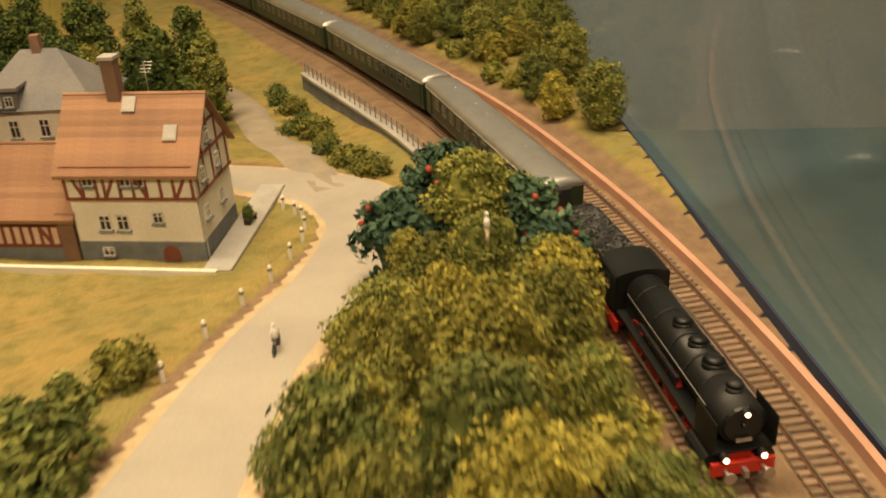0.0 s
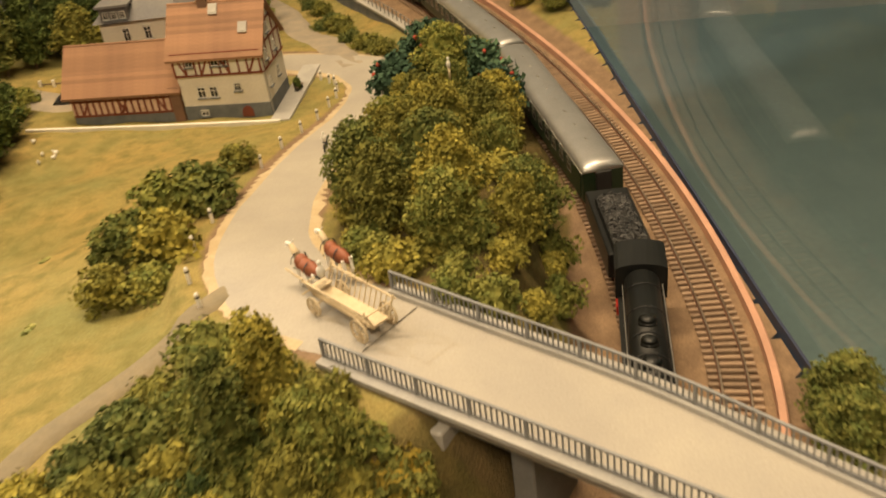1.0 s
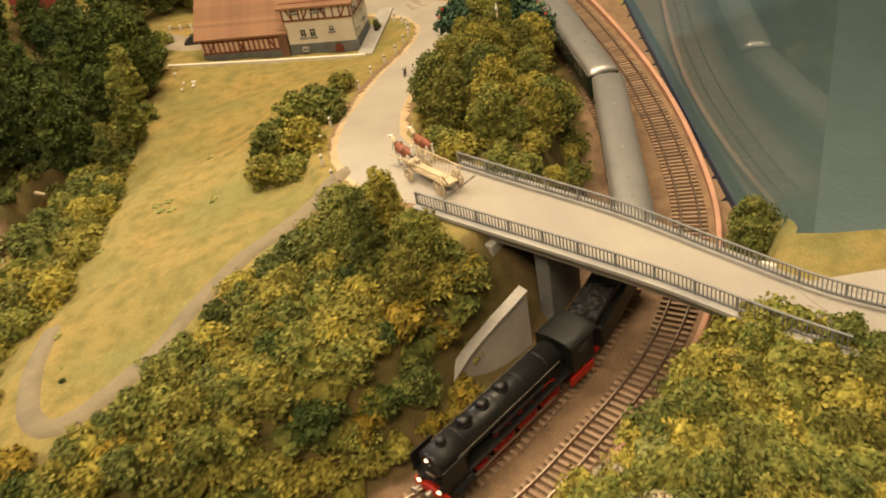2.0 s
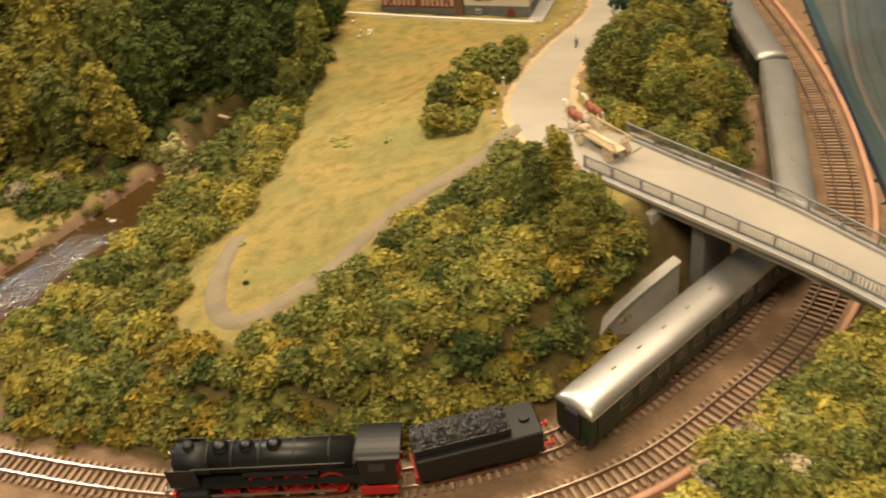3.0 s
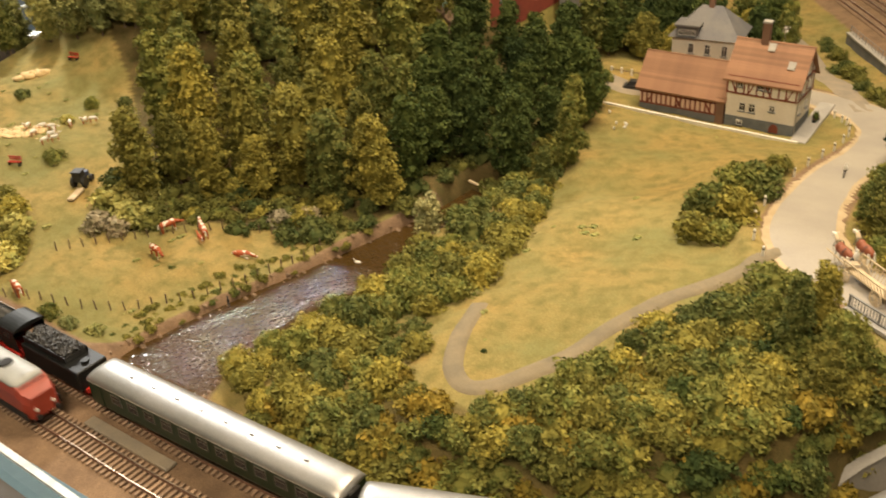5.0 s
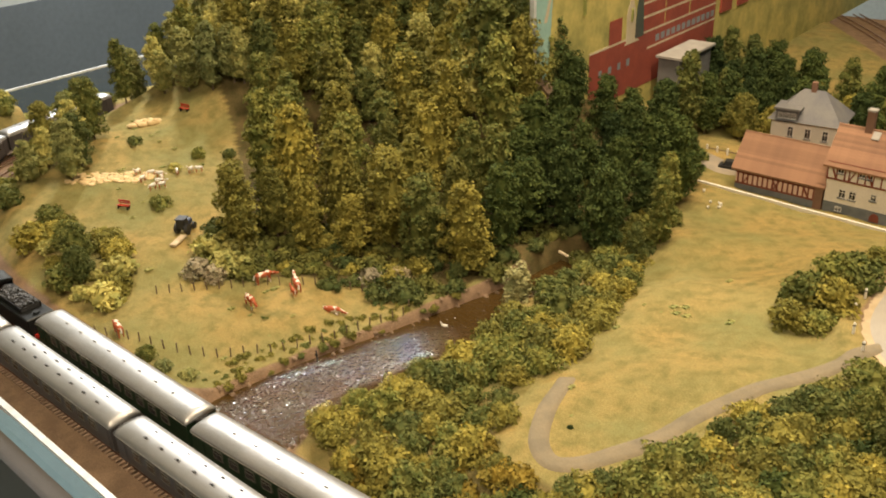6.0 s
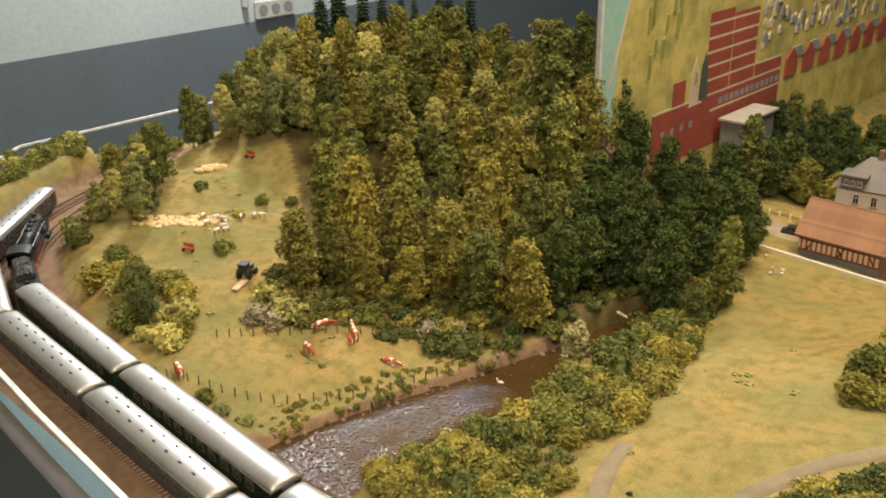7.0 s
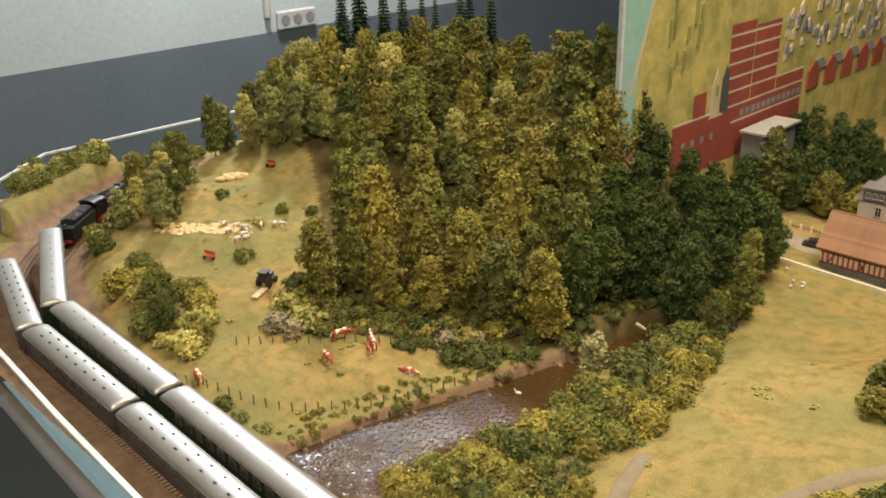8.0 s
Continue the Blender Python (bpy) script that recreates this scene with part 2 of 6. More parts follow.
def box(bm, x0, x1, y0, y1, z0, z1, m=None, bevel=0.0):
    v = [bm.verts.new((x, y, z)) for x in (x0, x1) for y in (y0, y1) for z in (z0, z1)]
    fs = [bm.faces.new([v[i] for i in q]) for q in ((0, 1, 3, 2), (4, 6, 7, 5), (0, 4, 5, 1), (2, 3, 7, 6), (0, 2, 6, 4), (1, 5, 7, 3))]
    if bevel:
        es = {e for f in fs for e in f.edges}
        r = bmesh.ops.bevel(bm, geom=list(es), offset=bevel, segments=1, affect="EDGES")
        v = list({w for f in r["faces"] for w in f.verts} | {w for w in v if w.is_valid})
    if m is not None:
        bmesh.ops.transform(bm, matrix=m, verts=v)
    return bm


def tube(bm, p0, p1, r0, r1=None, n=10, caps=True):
    """A round bar from p0 to p1."""
    p0, p1, r1 = Vector(p0), Vector(p1), r0 if r1 is None else r1
    q = (p1 - p0).to_track_quat("Z", "Y")
    rings = []
    for p, r in ((p0, r0), (p1, r1)):
        rings.append([bm.verts.new(p + q @ Vector((r * math.cos(a), r * math.sin(a), 0))) for a in (2 * math.pi * k / n for k in range(n))])
    for k in range(n):
        bm.faces.new((rings[0][k], rings[0][(k + 1) % n], rings[1][(k + 1) % n], rings[1][k]))
    if caps:
        bm.faces.new(rings[0][::-1])
        bm.faces.new(rings[1])
    return bm


def loft(bm, rings, close=True, caps=True):
    """Joins rings of equal length into one skin."""
    vs = [[bm.verts.new(p) for p in ring] for ring in rings]
    k = len(vs[0])
    for a, b in zip(vs, vs[1:]):
        for i in range(k if close else k - 1):
            bm.faces.new((a[i], a[(i + 1) % k], b[(i + 1) % k], b[i]))
    if caps and close:
        bm.faces.new(vs[0][::-1])
        bm.faces.new(vs[-1])
    return bm


def blob(bm, c, r, seed=0, amp=0.15, seg=8, rings=6):
    """A lumpy ellipsoid."""
    c, r = Vector(c), Vector(r)
    rows = []
    for i in range(1, rings):
        th = math.pi * i / rings
        row = []
        for k in range(seg):
            ph = 2 * math.pi * k / seg
            d = Vector((math.sin(th) * math.cos(ph), math.sin(th) * math.sin(ph), math.cos(th)))
            f = 1 + amp * noise.noise(d * 1.7 + Vector((seed, seed * 0.7, 0)))
            row.append(c + Vector((d.x * r.x, d.y * r.y, d.z * r.z)) * f)
        rows.append(row)
    vs = [[bm.verts.new(p) for p in row] for row in rows]
    top, bot = bm.verts.new(c + Vector((0, 0, r.z))), bm.verts.new(c - Vector((0, 0, r.z)))
    for a, b in zip(vs, vs[1:]):
        for k in range(seg):
            bm.faces.new((a[k], b[k], b[(k + 1) % seg], a[(k + 1) % seg]))
    for k in range(seg):
        bm.faces.new((top, vs[0][k], vs[0][(k + 1) % seg]))
        bm.faces.new((bot, vs[-1][(k + 1) % seg], vs[-1][k]))
    return bm


def smoothstep(a, b, x):
    u = np.clip((np.asarray(x, float) - a) / (b - a), 0, 1)
    return u * u * (3 - 2 * u)


# ---- the lines of the plan ----


def spline(ctrl, n=24):
    p = np.array(ctrl, float)
    p = np.vstack([2 * p[0] - p[1], p, 2 * p[-1] - p[-2]])
    out = []
    for i in range(1, len(p) - 2):
        a, b, c, d = p[i - 1 : i + 3]
        for t in np.arange(n) / n:
            out.append(0.5 * (2 * b + (c - a) * t + (2 * a - 5 * b + 4 * c - d) * t * t + (3 * b - a - 3 * c + d) * t**3))
    out.append(p[-2])
    return np.array(out)


def normals_of(c):
    t = np.gradient(c, axis=0)
    t /= np.linalg.norm(t, axis=1)[:, None]
    return np.stack([-t[:, 1], t[:, 0]], 1)


def lengths_of(c):
    return np.r_[0, np.cumsum(np.hypot(*np.diff(c, axis=0).T))]


INNER = spline([(-0.26, 3.28), (-0.15, 3.15), (0.0, 2.955), (0.13, 2.77), (0.25, 2.59), (0.33, 2.46), (0.398, 2.335), (0.470, 2.17), (0.512, 2.055), (0.552, 1.925), (0.579, 1.81), (0.596, 1.70), (0.602, 1.61), (0.592, 1.525), (0.567, 1.449), (0.527, 1.381),
                (0.47, 1.305), (0.38, 1.24), (0.27, 1.197), (0.15, 1.175), (0.0, 1.168), (-0.15, 1.172), (-0.35, 1.178), (-0.55, 1.182), (-0.7, 1.20),
                (-0.83, 1.245), (-0.93, 1.315), (-1.01, 1.41), (-1.07, 1.53), (-1.1, 1.66), (-1.1, 1.85), (-1.05, 2.1), (-0.9, 2.35), (-0.7, 2.55), (-0.5, 2.9), (-0.45, 3.3)])
OUTER = INNER + normals_of(INNER) * 0.050
S_IN, S_OUT = lengths_of(INNER), lengths_of(OUTER)


def on_track(s, outer=False):
    c, l = (OUTER, S_OUT) if outer else (INNER, S_IN)
    return np.array([np.interp(s, l, c[:, 0]), np.interp(s, l, c[:, 1])])


def offset_from_track(x, y):
    """How far points lie from the inner track: positive outside (towards the outer track)."""
    x, y = np.ravel(x), np.ravel(y)
    sub, nrm = INNER[::3], normals_of(INNER)[::3]
    best, sign = np.full(len(x), 9.0), np.ones(len(x))
    for (cx, cy), (nx, ny) in zip(sub, nrm):
        d = np.hypot(x - cx, y - cy)
        near = d < best
        best = np.where(near, d, best)
        sign = np.where(near, np.sign((x - cx) * nx + (y - cy) * ny), sign)
    return best * sign


def line_distance(x, y, line):
    """Distance from points to a line, and how far along it (0 to 1)."""
    best, along = np.full(np.shape(x), 9.0), np.zeros(np.shape(x))
    for i, (cx, cy) in enumerate(line):
        d = np.hypot(x - cx, y - cy)
        along = np.where(d < best, i / (len(line) - 1), along)
        best = np.minimum(best, d)
    return best, along


def inside(x, y, poly):
    """Whether points lie in a polygon."""
    x, y = np.asarray(x), np.asarray(y)
    r = np.zeros(x.shape, bool)
    for (ax, ay), (bx, by) in zip(poly, poly[1:] + poly[:1]):
        hit = ((ay > y) != (by > y)) & (x < (bx - ax) * (y - ay) / (by - ay + 1e-12) + ax)
        r ^= hit
    return r


ROAD = spline([(0.50, 1.512), (0.445, 1.548), (0.392, 1.582), (0.355, 1.64), (0.342, 1.72), (0.338, 1.85), (0.350, 1.97), (0.355, 2.08), (0.325, 2.165), (0.25, 2.205), (0.15, 2.225), (0.0, 2.24)], 10)
ROAD_HALF = np.interp(np.arange(len(ROAD)), np.arange(12) * 10, [0.033, 0.035, 0.043, 0.042, 0.036, 0.033, 0.034, 0.042, 0.046, 0.036, 0.028, 0.026])
LANE = spline([(0.305, 2.18), (0.245, 2.29), (0.20, 2.36), (0.165, 2.43), (0.125, 2.50), (0.06, 2.56), (-0.05, 2.59)], 10)
LOOP = spline([(0.352, 1.60), (0.306, 1.525), (0.255, 1.43), (0.218, 1.35), (0.185, 1.305), (0.155, 1.315), (0.132, 1.36), (0.115, 1.42)], 10)
STREAM = spline([(-0.160, 1.18), (-0.152, 1.24), (-0.137, 1.35), (-0.117, 1.45), (-0.100, 1.55), (-0.087, 1.64), (-0.085, 1.75)], 10)
STREAM_HALF = np.interp(np.arange(len(STREAM)), np.arange(7) * 10, [0.083, 0.076, 0.066, 0.054, 0.044, 0.034, 0.02])
MEADOW = [(0.148, 1.313), (0.119, 1.39), (0.102, 1.51), (0.092, 1.58), (0.054, 1.744), (0.023, 1.88), (-0.03, 2.035), (0.25, 2.035), (0.30, 1.95), (0.305, 1.7), (0.335, 1.6), (0.306, 1.516), (0.251, 1.414), (0.2, 1.30)]
FOREST = [(-0.42, 1.40), (-0.33, 1.48), (-0.17, 1.56), (-0.13, 1.68), (-0.05, 1.72), (-0.02, 1.9), (-0.06, 2.1), (-0.22, 2.2), (-0.28, 1.98), (-0.5, 2.12), (-0.85, 2.05), (-0.98, 1.82), (-0.72, 1.68), (-0.52, 1.53)]
HILL = [(0.40, 1.64), (0.38, 1.9), (0.41, 2.02), (0.43, 2.16), (0.5, 2.12), (0.545, 1.95), (0.555, 1.75), (0.54, 1.6), (0.50, 1.56)]


def base_height(x, y):
    """The modelled land, before the track bed and the stream are cut into it."""
    pts = np.array([(0.1, 2.07, 0.0), (0.25, 2.07, 0.0), (0.0, 2.3, 0.0), (0.3, 2.2, -0.005), (0.34, 1.95, 0.03), (0.335, 1.8, 0.056), (0.335, 1.68, 0.078),
                    (0.385, 1.575, 0.087), (0.44, 1.53, 0.088), (0.17, 1.34, 0.056), (0.14, 1.6, 0.044), (0.08, 1.8, 0.022), (0.25, 1.6, 0.062), (0.31, 1.5, 0.074),
                    (0.02, 1.96, 0.004), (0.48, 1.72, 0.085), (0.48, 1.95, 0.06), (0.45, 2.15, 0.005), (0.2, 2.45, -0.02), (-0.3, 1.4, -0.006), (-0.42, 1.26, 0.0), (-0.235, 1.28, -0.021), (-0.222, 1.38, -0.021), (-0.185, 1.48, -0.020), (-0.16, 1.58, -0.016),
                    (-0.6, 1.35, 0.022), (-0.7, 1.52, 0.042), (-0.88, 1.6, 0.06), (0.0, 1.6, 0.012), (0.03, 1.3, 0.02), (-0.04, 1.75, -0.005), (0.4, 1.42, 0.075), (0.75, 1.33, 0.086), (0.70, 1.40, 0.084), (0.85, 1.3, 0.086)])
    z, w = np.zeros(np.shape(x)), np.zeros(np.shape(x))
    for px, py, pz in pts:
        k = 1.0 / (((x - px) ** 2 + (y - py) ** 2) + 0.0012) ** 2
        z, w = z + k * pz, w + k
    z = z / w
    u, v = (x + 0.66) * 0.87 + (y - 1.96) * 0.49, -(x + 0.66) * 0.49 + (y - 1.96) * 0.87
    z = z + 0.118 * np.exp(-((u / 0.47) ** 4) - (v / 0.19) ** 2) * smoothstep(1.47, 1.76, y + 0.25 * (x + 0.5))
    z = z + 0.105 * np.exp(-(((x + 0.30) / 0.11) ** 2 + ((y - 1.93) / 0.15) ** 2))
    return z


def height(x, y, lumps=True):
    shape = np.shape(x)
    x, y = np.ravel(np.asarray(x, float)), np.ravel(np.asarray(y, float))
    z = base_height(x, y)
    if lumps:
        z = z + 0.003 * np.array([noise.noise(Vector((a * 22, b * 22, 0))) for a, b in zip(x, y)])
    d, k = line_distance(x, y, STREAM)
    half = np.interp(k, np.linspace(0, 1, len(STREAM)), STREAM_HALF)
    z = z + (-0.05 - z) * (1 - smoothstep(half * 0.94, half + 0.009, d))
    dr, kr = line_distance(x, y, ROAD)
    zr = np.interp(kr, np.linspace(0, 1, len(ROAD)), ROAD_Z)
    hr = np.interp(kr, np.linspace(0, 1, len(ROAD)), ROAD_HALF)
    z = z + (zr - 0.002 - z) * (1 - smoothstep(hr + 0.013, hr + 0.030, dr))
    o = offset_from_track(x, y)
    bank = np.where(o < 0, 0.065, 0.045)
    cut = 0.03 + 0.022 * np.exp(-(((x - 0.487) / 0.045) ** 2 + ((y - 1.413) / 0.04) ** 2))
    out = np.maximum(np.where(o < 0, -o - cut, o - 0.088), 0)
    east = (o > 0.088) & (y > 1.55)
    z = np.where(east, 0.004, z)
    z = np.where((o > 0.088) & (y < 1.28) & (x < 0.5), -0.004, z)
    z = -0.004 + (z + 0.004) * smoothstep(0, 1, out / bank)
    return z.reshape(shape)


ROAD_Z = np.interp(np.arange(len(ROAD)), np.arange(12) * 10, [0.090, 0.090, 0.089, 0.083, 0.073, 0.048, 0.027, 0.010, 0.002, 0.0, 0.0, 0.0])


def z_at(x, y):
    return float(height(np.array([x]), np.array([y]))[0])


def ribbon(name, line, half, material, lift, label, category, zs=None, kind="structure", thick=0.004):
    """A strip of road or path that lies on the land."""
    nrm = normals_of(line)
    bm = bmesh.new()
    rows = []
    for i, ((x, y), (nx, ny)) in enumerate(zip(line, nrm)):
        h = half[i] if np.ndim(half) else half
        row = []
        for u in (-1, -0.6, -0.2, 0.2, 0.6, 1):
            w = h * u * (1 + (0.10 * noise.noise(Vector((x * 16, y * 16, u))) if abs(u) == 1 else 0))
            px, py = x + nx * w, y + ny * w
            row.append((px, py, (zs[i] if zs is not None else z_at(px, py)) + lift - (thick if abs(u) == 1 else 0)))
        rows.append(row)
    loft(bm, rows, close=False)
    return tagged(part(name, bm, material, None, "", True), label, category, "", kind)

# ---- room ----


def room():
    def slab(name, x0, x1, y0, y1, z0, z1, material, label, category):
        return tagged(part(name, box(bmesh.new(), x0, x1, y0, y1, z0, z1), material), label, category, "", "structure")

    slab("floor", -4.2, 3.2, -2.2, 5.2, -1.1, -1.0, "room_floor", "dark teal vinyl floor of the exhibition room", "floor")
    slab("ceiling", -4.2, 3.2, -2.2, 5.2, 1.7, 1.8, "ceiling", "plain white ceiling of the exhibition room", "ceiling")
    slab("wall_west_dado", -2.55, -2.45, -2.2, 5.2, -1.0, 0.0, "wall_dark", "dark blue-grey painted dado", "wall")
    slab("wall_west", -2.55, -2.453, -2.2, 5.2, 0.0, 1.7, "wall_light", "pale grey painted upper wall", "wall")
    slab("wall_east", 3.1, 3.2, -2.2, 5.2, -1.0, 1.7, "wall_light", "pale grey painted wall", "wall")
    slab("wall_south", -2.45, 3.1, -2.2, -2.1, -1.0, 1.7, "wall_light", "pale grey painted wall", "wall")
    slab("wall_back", -2.45, 3.1, 5.1, 5.2, -1.0, 1.7, "wall_light", "pale grey painted wall", "wall")


def ground():
    """One sheet of modelled land, cut off at the layout's edge."""
    step = 0.0065
    xs, ys = np.arange(-1.32, 0.98, step), np.arange(1.075, 3.3, step)
    gx, gy = np.meshgrid(xs, ys, indexing="ij")
    rim = np.interp(gy, [1.45, 1.66, 1.85, 2.05, 2.3, 2.6, 3.2], [0.722, 0.686, 0.653, 0.618, 0.574, 0.522, 0.417])
    gx = np.where((gy > 1.47) & (gx < rim) & (gx >= rim - step), rim - 0.0005, gx)
    z = height(gx, gy)
    o = offset_from_track(gx, gy).reshape(gx.shape)
    screen = np.interp(gy, [1.45, 1.66, 1.85, 2.05, 2.3, 2.6, 3.2], [0.722, 0.686, 0.653, 0.618, 0.574, 0.522, 0.417])
    keep = ((o < 0.5) & (gx < np.where(gy > 1.47, screen, 9)) & ((gx > 0) | (o < 0.16))) | ((gy < 1.47) & (gx > 0.5) & (gx < 0.735 + (1.47 - gy) * 0.9))
    keep &= ~((gx > 0.56) & (gy < 1.16 + 0.0 * gx)) & ~((gy < 1.3) & (gx - 0.6 > (gy - 1.14) * 0.75 + 0.16))
    keep &= gy > 1.08
    idx = -np.ones(gx.shape, int)
    idx[keep] = np.arange(keep.sum())
    verts = np.stack([gx[keep], gy[keep], z[keep]], 1)
    q = np.stack([idx[:-1, :-1], idx[1:, :-1], idx[1:, 1:], idx[:-1, 1:]], -1).reshape(-1, 4)
    q = q[(q >= 0).all(1)]
    me = bpy.data.meshes.new("ground")
    me.from_pydata(verts.tolist(), [], q.tolist())
    me.polygons.foreach_set("use_smooth", [True] * len(me.polygons))
    grass = smoothstep(0.032, 0.06, np.where(o < 0, -o - 0.005, o - 0.062))
    d, k = line_distance(gx, gy, STREAM)
    half = np.interp(k, np.linspace(0, 1, len(STREAM)), STREAM_HALF)
    grass *= smoothstep(0.004, 0.022, d - half)
    dr, kr = line_distance(gx, gy, ROAD)
    grass *= smoothstep(0.0, 0.02, dr - 0.03)
    litter = np.zeros(gx.shape)
    for poly in (FOREST, HILL):
        litter = np.maximum(litter, inside(gx, gy, poly) * 1.0)
    litter = np.maximum(litter, 0.8 * ((o < -0.03) & (o > -0.10) & (gx > 0.0) & (gy < 1.5)))
    for name, field in (("grass", grass), ("litter", litter)):
        me.attributes.new(name, "FLOAT", "POINT").data.foreach_set("value", field[keep].astype(np.float32))
    me.materials.append(M["ground"])
    tagged(new("ground", me), "flocked grass, earth and ballast of a model landscape", "ground", "", "structure")


def water():
    bm = bmesh.new()
    nrm = normals_of(STREAM)
    loft(bm, [[(x + nx * (h + 0.03) * u, y + ny * (h + 0.03) * u, -0.03) for u in (-1, -0.5, 0, 0.5, 1)] for (x, y), (nx, ny), h in zip(STREAM, nrm, STREAM_HALF)], close=False)
    tagged(part("water", bm, "water", None, "", True), "brown glossy resin water of a stream with ripples", "stream", "", "structure")


def roads():
    ribbon("road", ROAD[8:], ROAD_HALF[8:], "asphalt", 0.001, "pale grey country road running to the bridge", "road", ROAD_Z[8:])
    ribbon("road_shoulder", ROAD[14:], ROAD_HALF[14:] + 0.011, "shoulder", -0.0006, "sandy shoulder beside the country road", "shoulder", ROAD_Z[14:])
    ribbon("farm_lane", LANE, 0.022, "path", 0.003, "grey gravel lane past the farmhouse", "lane")
    ribbon("meadow_path", LOOP, 0.0115, "trodden", 0.002, "narrow trodden path round the meadow", "path")
    yard = spline([(-0.10, 2.13), (-0.02, 2.12), (0.0, 2.2), (0.0, 2.26)], 8)
    ribbon("farm_yard", yard, 0.03, "path", 0.003, "grey trodden farm yard beside the annex", "yard")


def track(name, line, label):
    """Rails and sleepers of one track; the sleepers that pass nearest are pieces of their own."""
    root = thing(name, label, "railway track", kind="structure")
    nrm, ln = normals_of(line), lengths_of(line)
    for side in (-1, 1):
        bm = bmesh.new()
        rows = []
        for (x, y), (nx, ny) in zip(line, nrm):
            rows.append([(x + nx * (side * 0.00825 + u), y + ny * (side * 0.00825 + u), z) for u, z in ((-0.0011, -0.0008), (0.0011, -0.0008), (0.0006, 0.0004), (0.0006, 0.0019), (-0.0006, 0.0019), (-0.0006, 0.0004))])
        loft(bm, rows)
        top = [f for f in bm.faces if f.calc_center_median().z > 0.0018]
        for f in bm.faces:
            f.material_index = 1
        for f in top:
            f.material_index = 0
        part("rail", bm, ["rail_metal", "rail_side"], root)
    sleeper = mesh_of(box(bmesh.new(), -0.0155, 0.0155, -0.0014, 0.0014, -0.0032, -0.0009, None, 0.0003), "sleeper", "sleeper")
    rest = bmesh.new()
    count = 0
    for s in np.arange(0.3, ln[-1] - 0.3, 0.0066):
        x, y = np.interp(s, ln, line[:, 0]), np.interp(s, ln, line[:, 1])
        nx, ny = np.interp(s, ln, nrm[:, 0]), np.interp(s, ln, nrm[:, 1])
        m = pose(x, y, 0, 0, 0, math.degrees(math.atan2(ny, nx)))
        if 1.25 < s < 3.15 and count < 290:
            ob = part("sleeper", sleeper, None, root)
            ob.matrix_basis = m
            count += 1
        else:
            box(rest, -0.0155, 0.0155, -0.0014, 0.0014, -0.0032, -0.0009, m)
    tagged(part("far_sleepers", rest, "sleeper", root), kind="stuff")


def edge_strip():
    nrm = normals_of(INNER)
    sel = [i for i in range(len(INNER)) if INNER[i, 0] > 0.2]
    bm = bmesh.new()
    rows = []
    for i in sel:
        p, nr = INNER[i], nrm[i]
        rows.append([(*(p + nr * (0.072 + u)), z) for u, z in ((0, -0.006), (0, 0.0035), (0.004, 0.0045), (0.005, 0.0035), (0.005, -0.006))])
    loft(bm, rows)
    tagged(part("edge_strip", bm, "pink_edge", None, "", False), "narrow reddish stone edging beside the track", "kerb", "", "structure")
    bm = box(bmesh.new(), -0.058, 0.058, -0.006, 0.006, 0, 0.0035, None, 0.0008)
    ob = part("plank", bm, "path", None)
    ob.matrix_basis = pose(-0.082, 1.142, -0.0035, 0, 0, -1)
    tagged(ob, "flat grey-brown wooden plank lying between the tracks", "plank")


def acrylic(name, line, z0, z1, label, rim=True):
    """Upright sheets of acrylic along the layout's edge with a bright profile on top."""
    root = thing(name, label, "glass panel", kind="structure")
    for (ax, ay), (bx, by) in zip(line, line[1:]):
        bm = bmesh.new()
        v = [bm.verts.new(p) for p in ((ax, ay, z0), (bx, by, z0), (bx, by, z1), (ax, ay, z1))]
        bm.faces.new(v)
        ob = part("pane", bm, "glass", root)
        ob.visible_shadow = False
        if rim:
            d = Vector((bx - ax, by - ay, 0)).normalized()
            s = Vector((-d.y, d.x, 0)) * 0.003
            a, b = Vector((ax, ay, z1)), Vector((bx, by, z1))
            part("top_profile", loft(bmesh.new(), [[p - s, p + s, p + s + Vector((0, 0, 0.004)), p - s + Vector((0, 0, 0.004))] for p in (a, b)]), "alu", root)
    return root


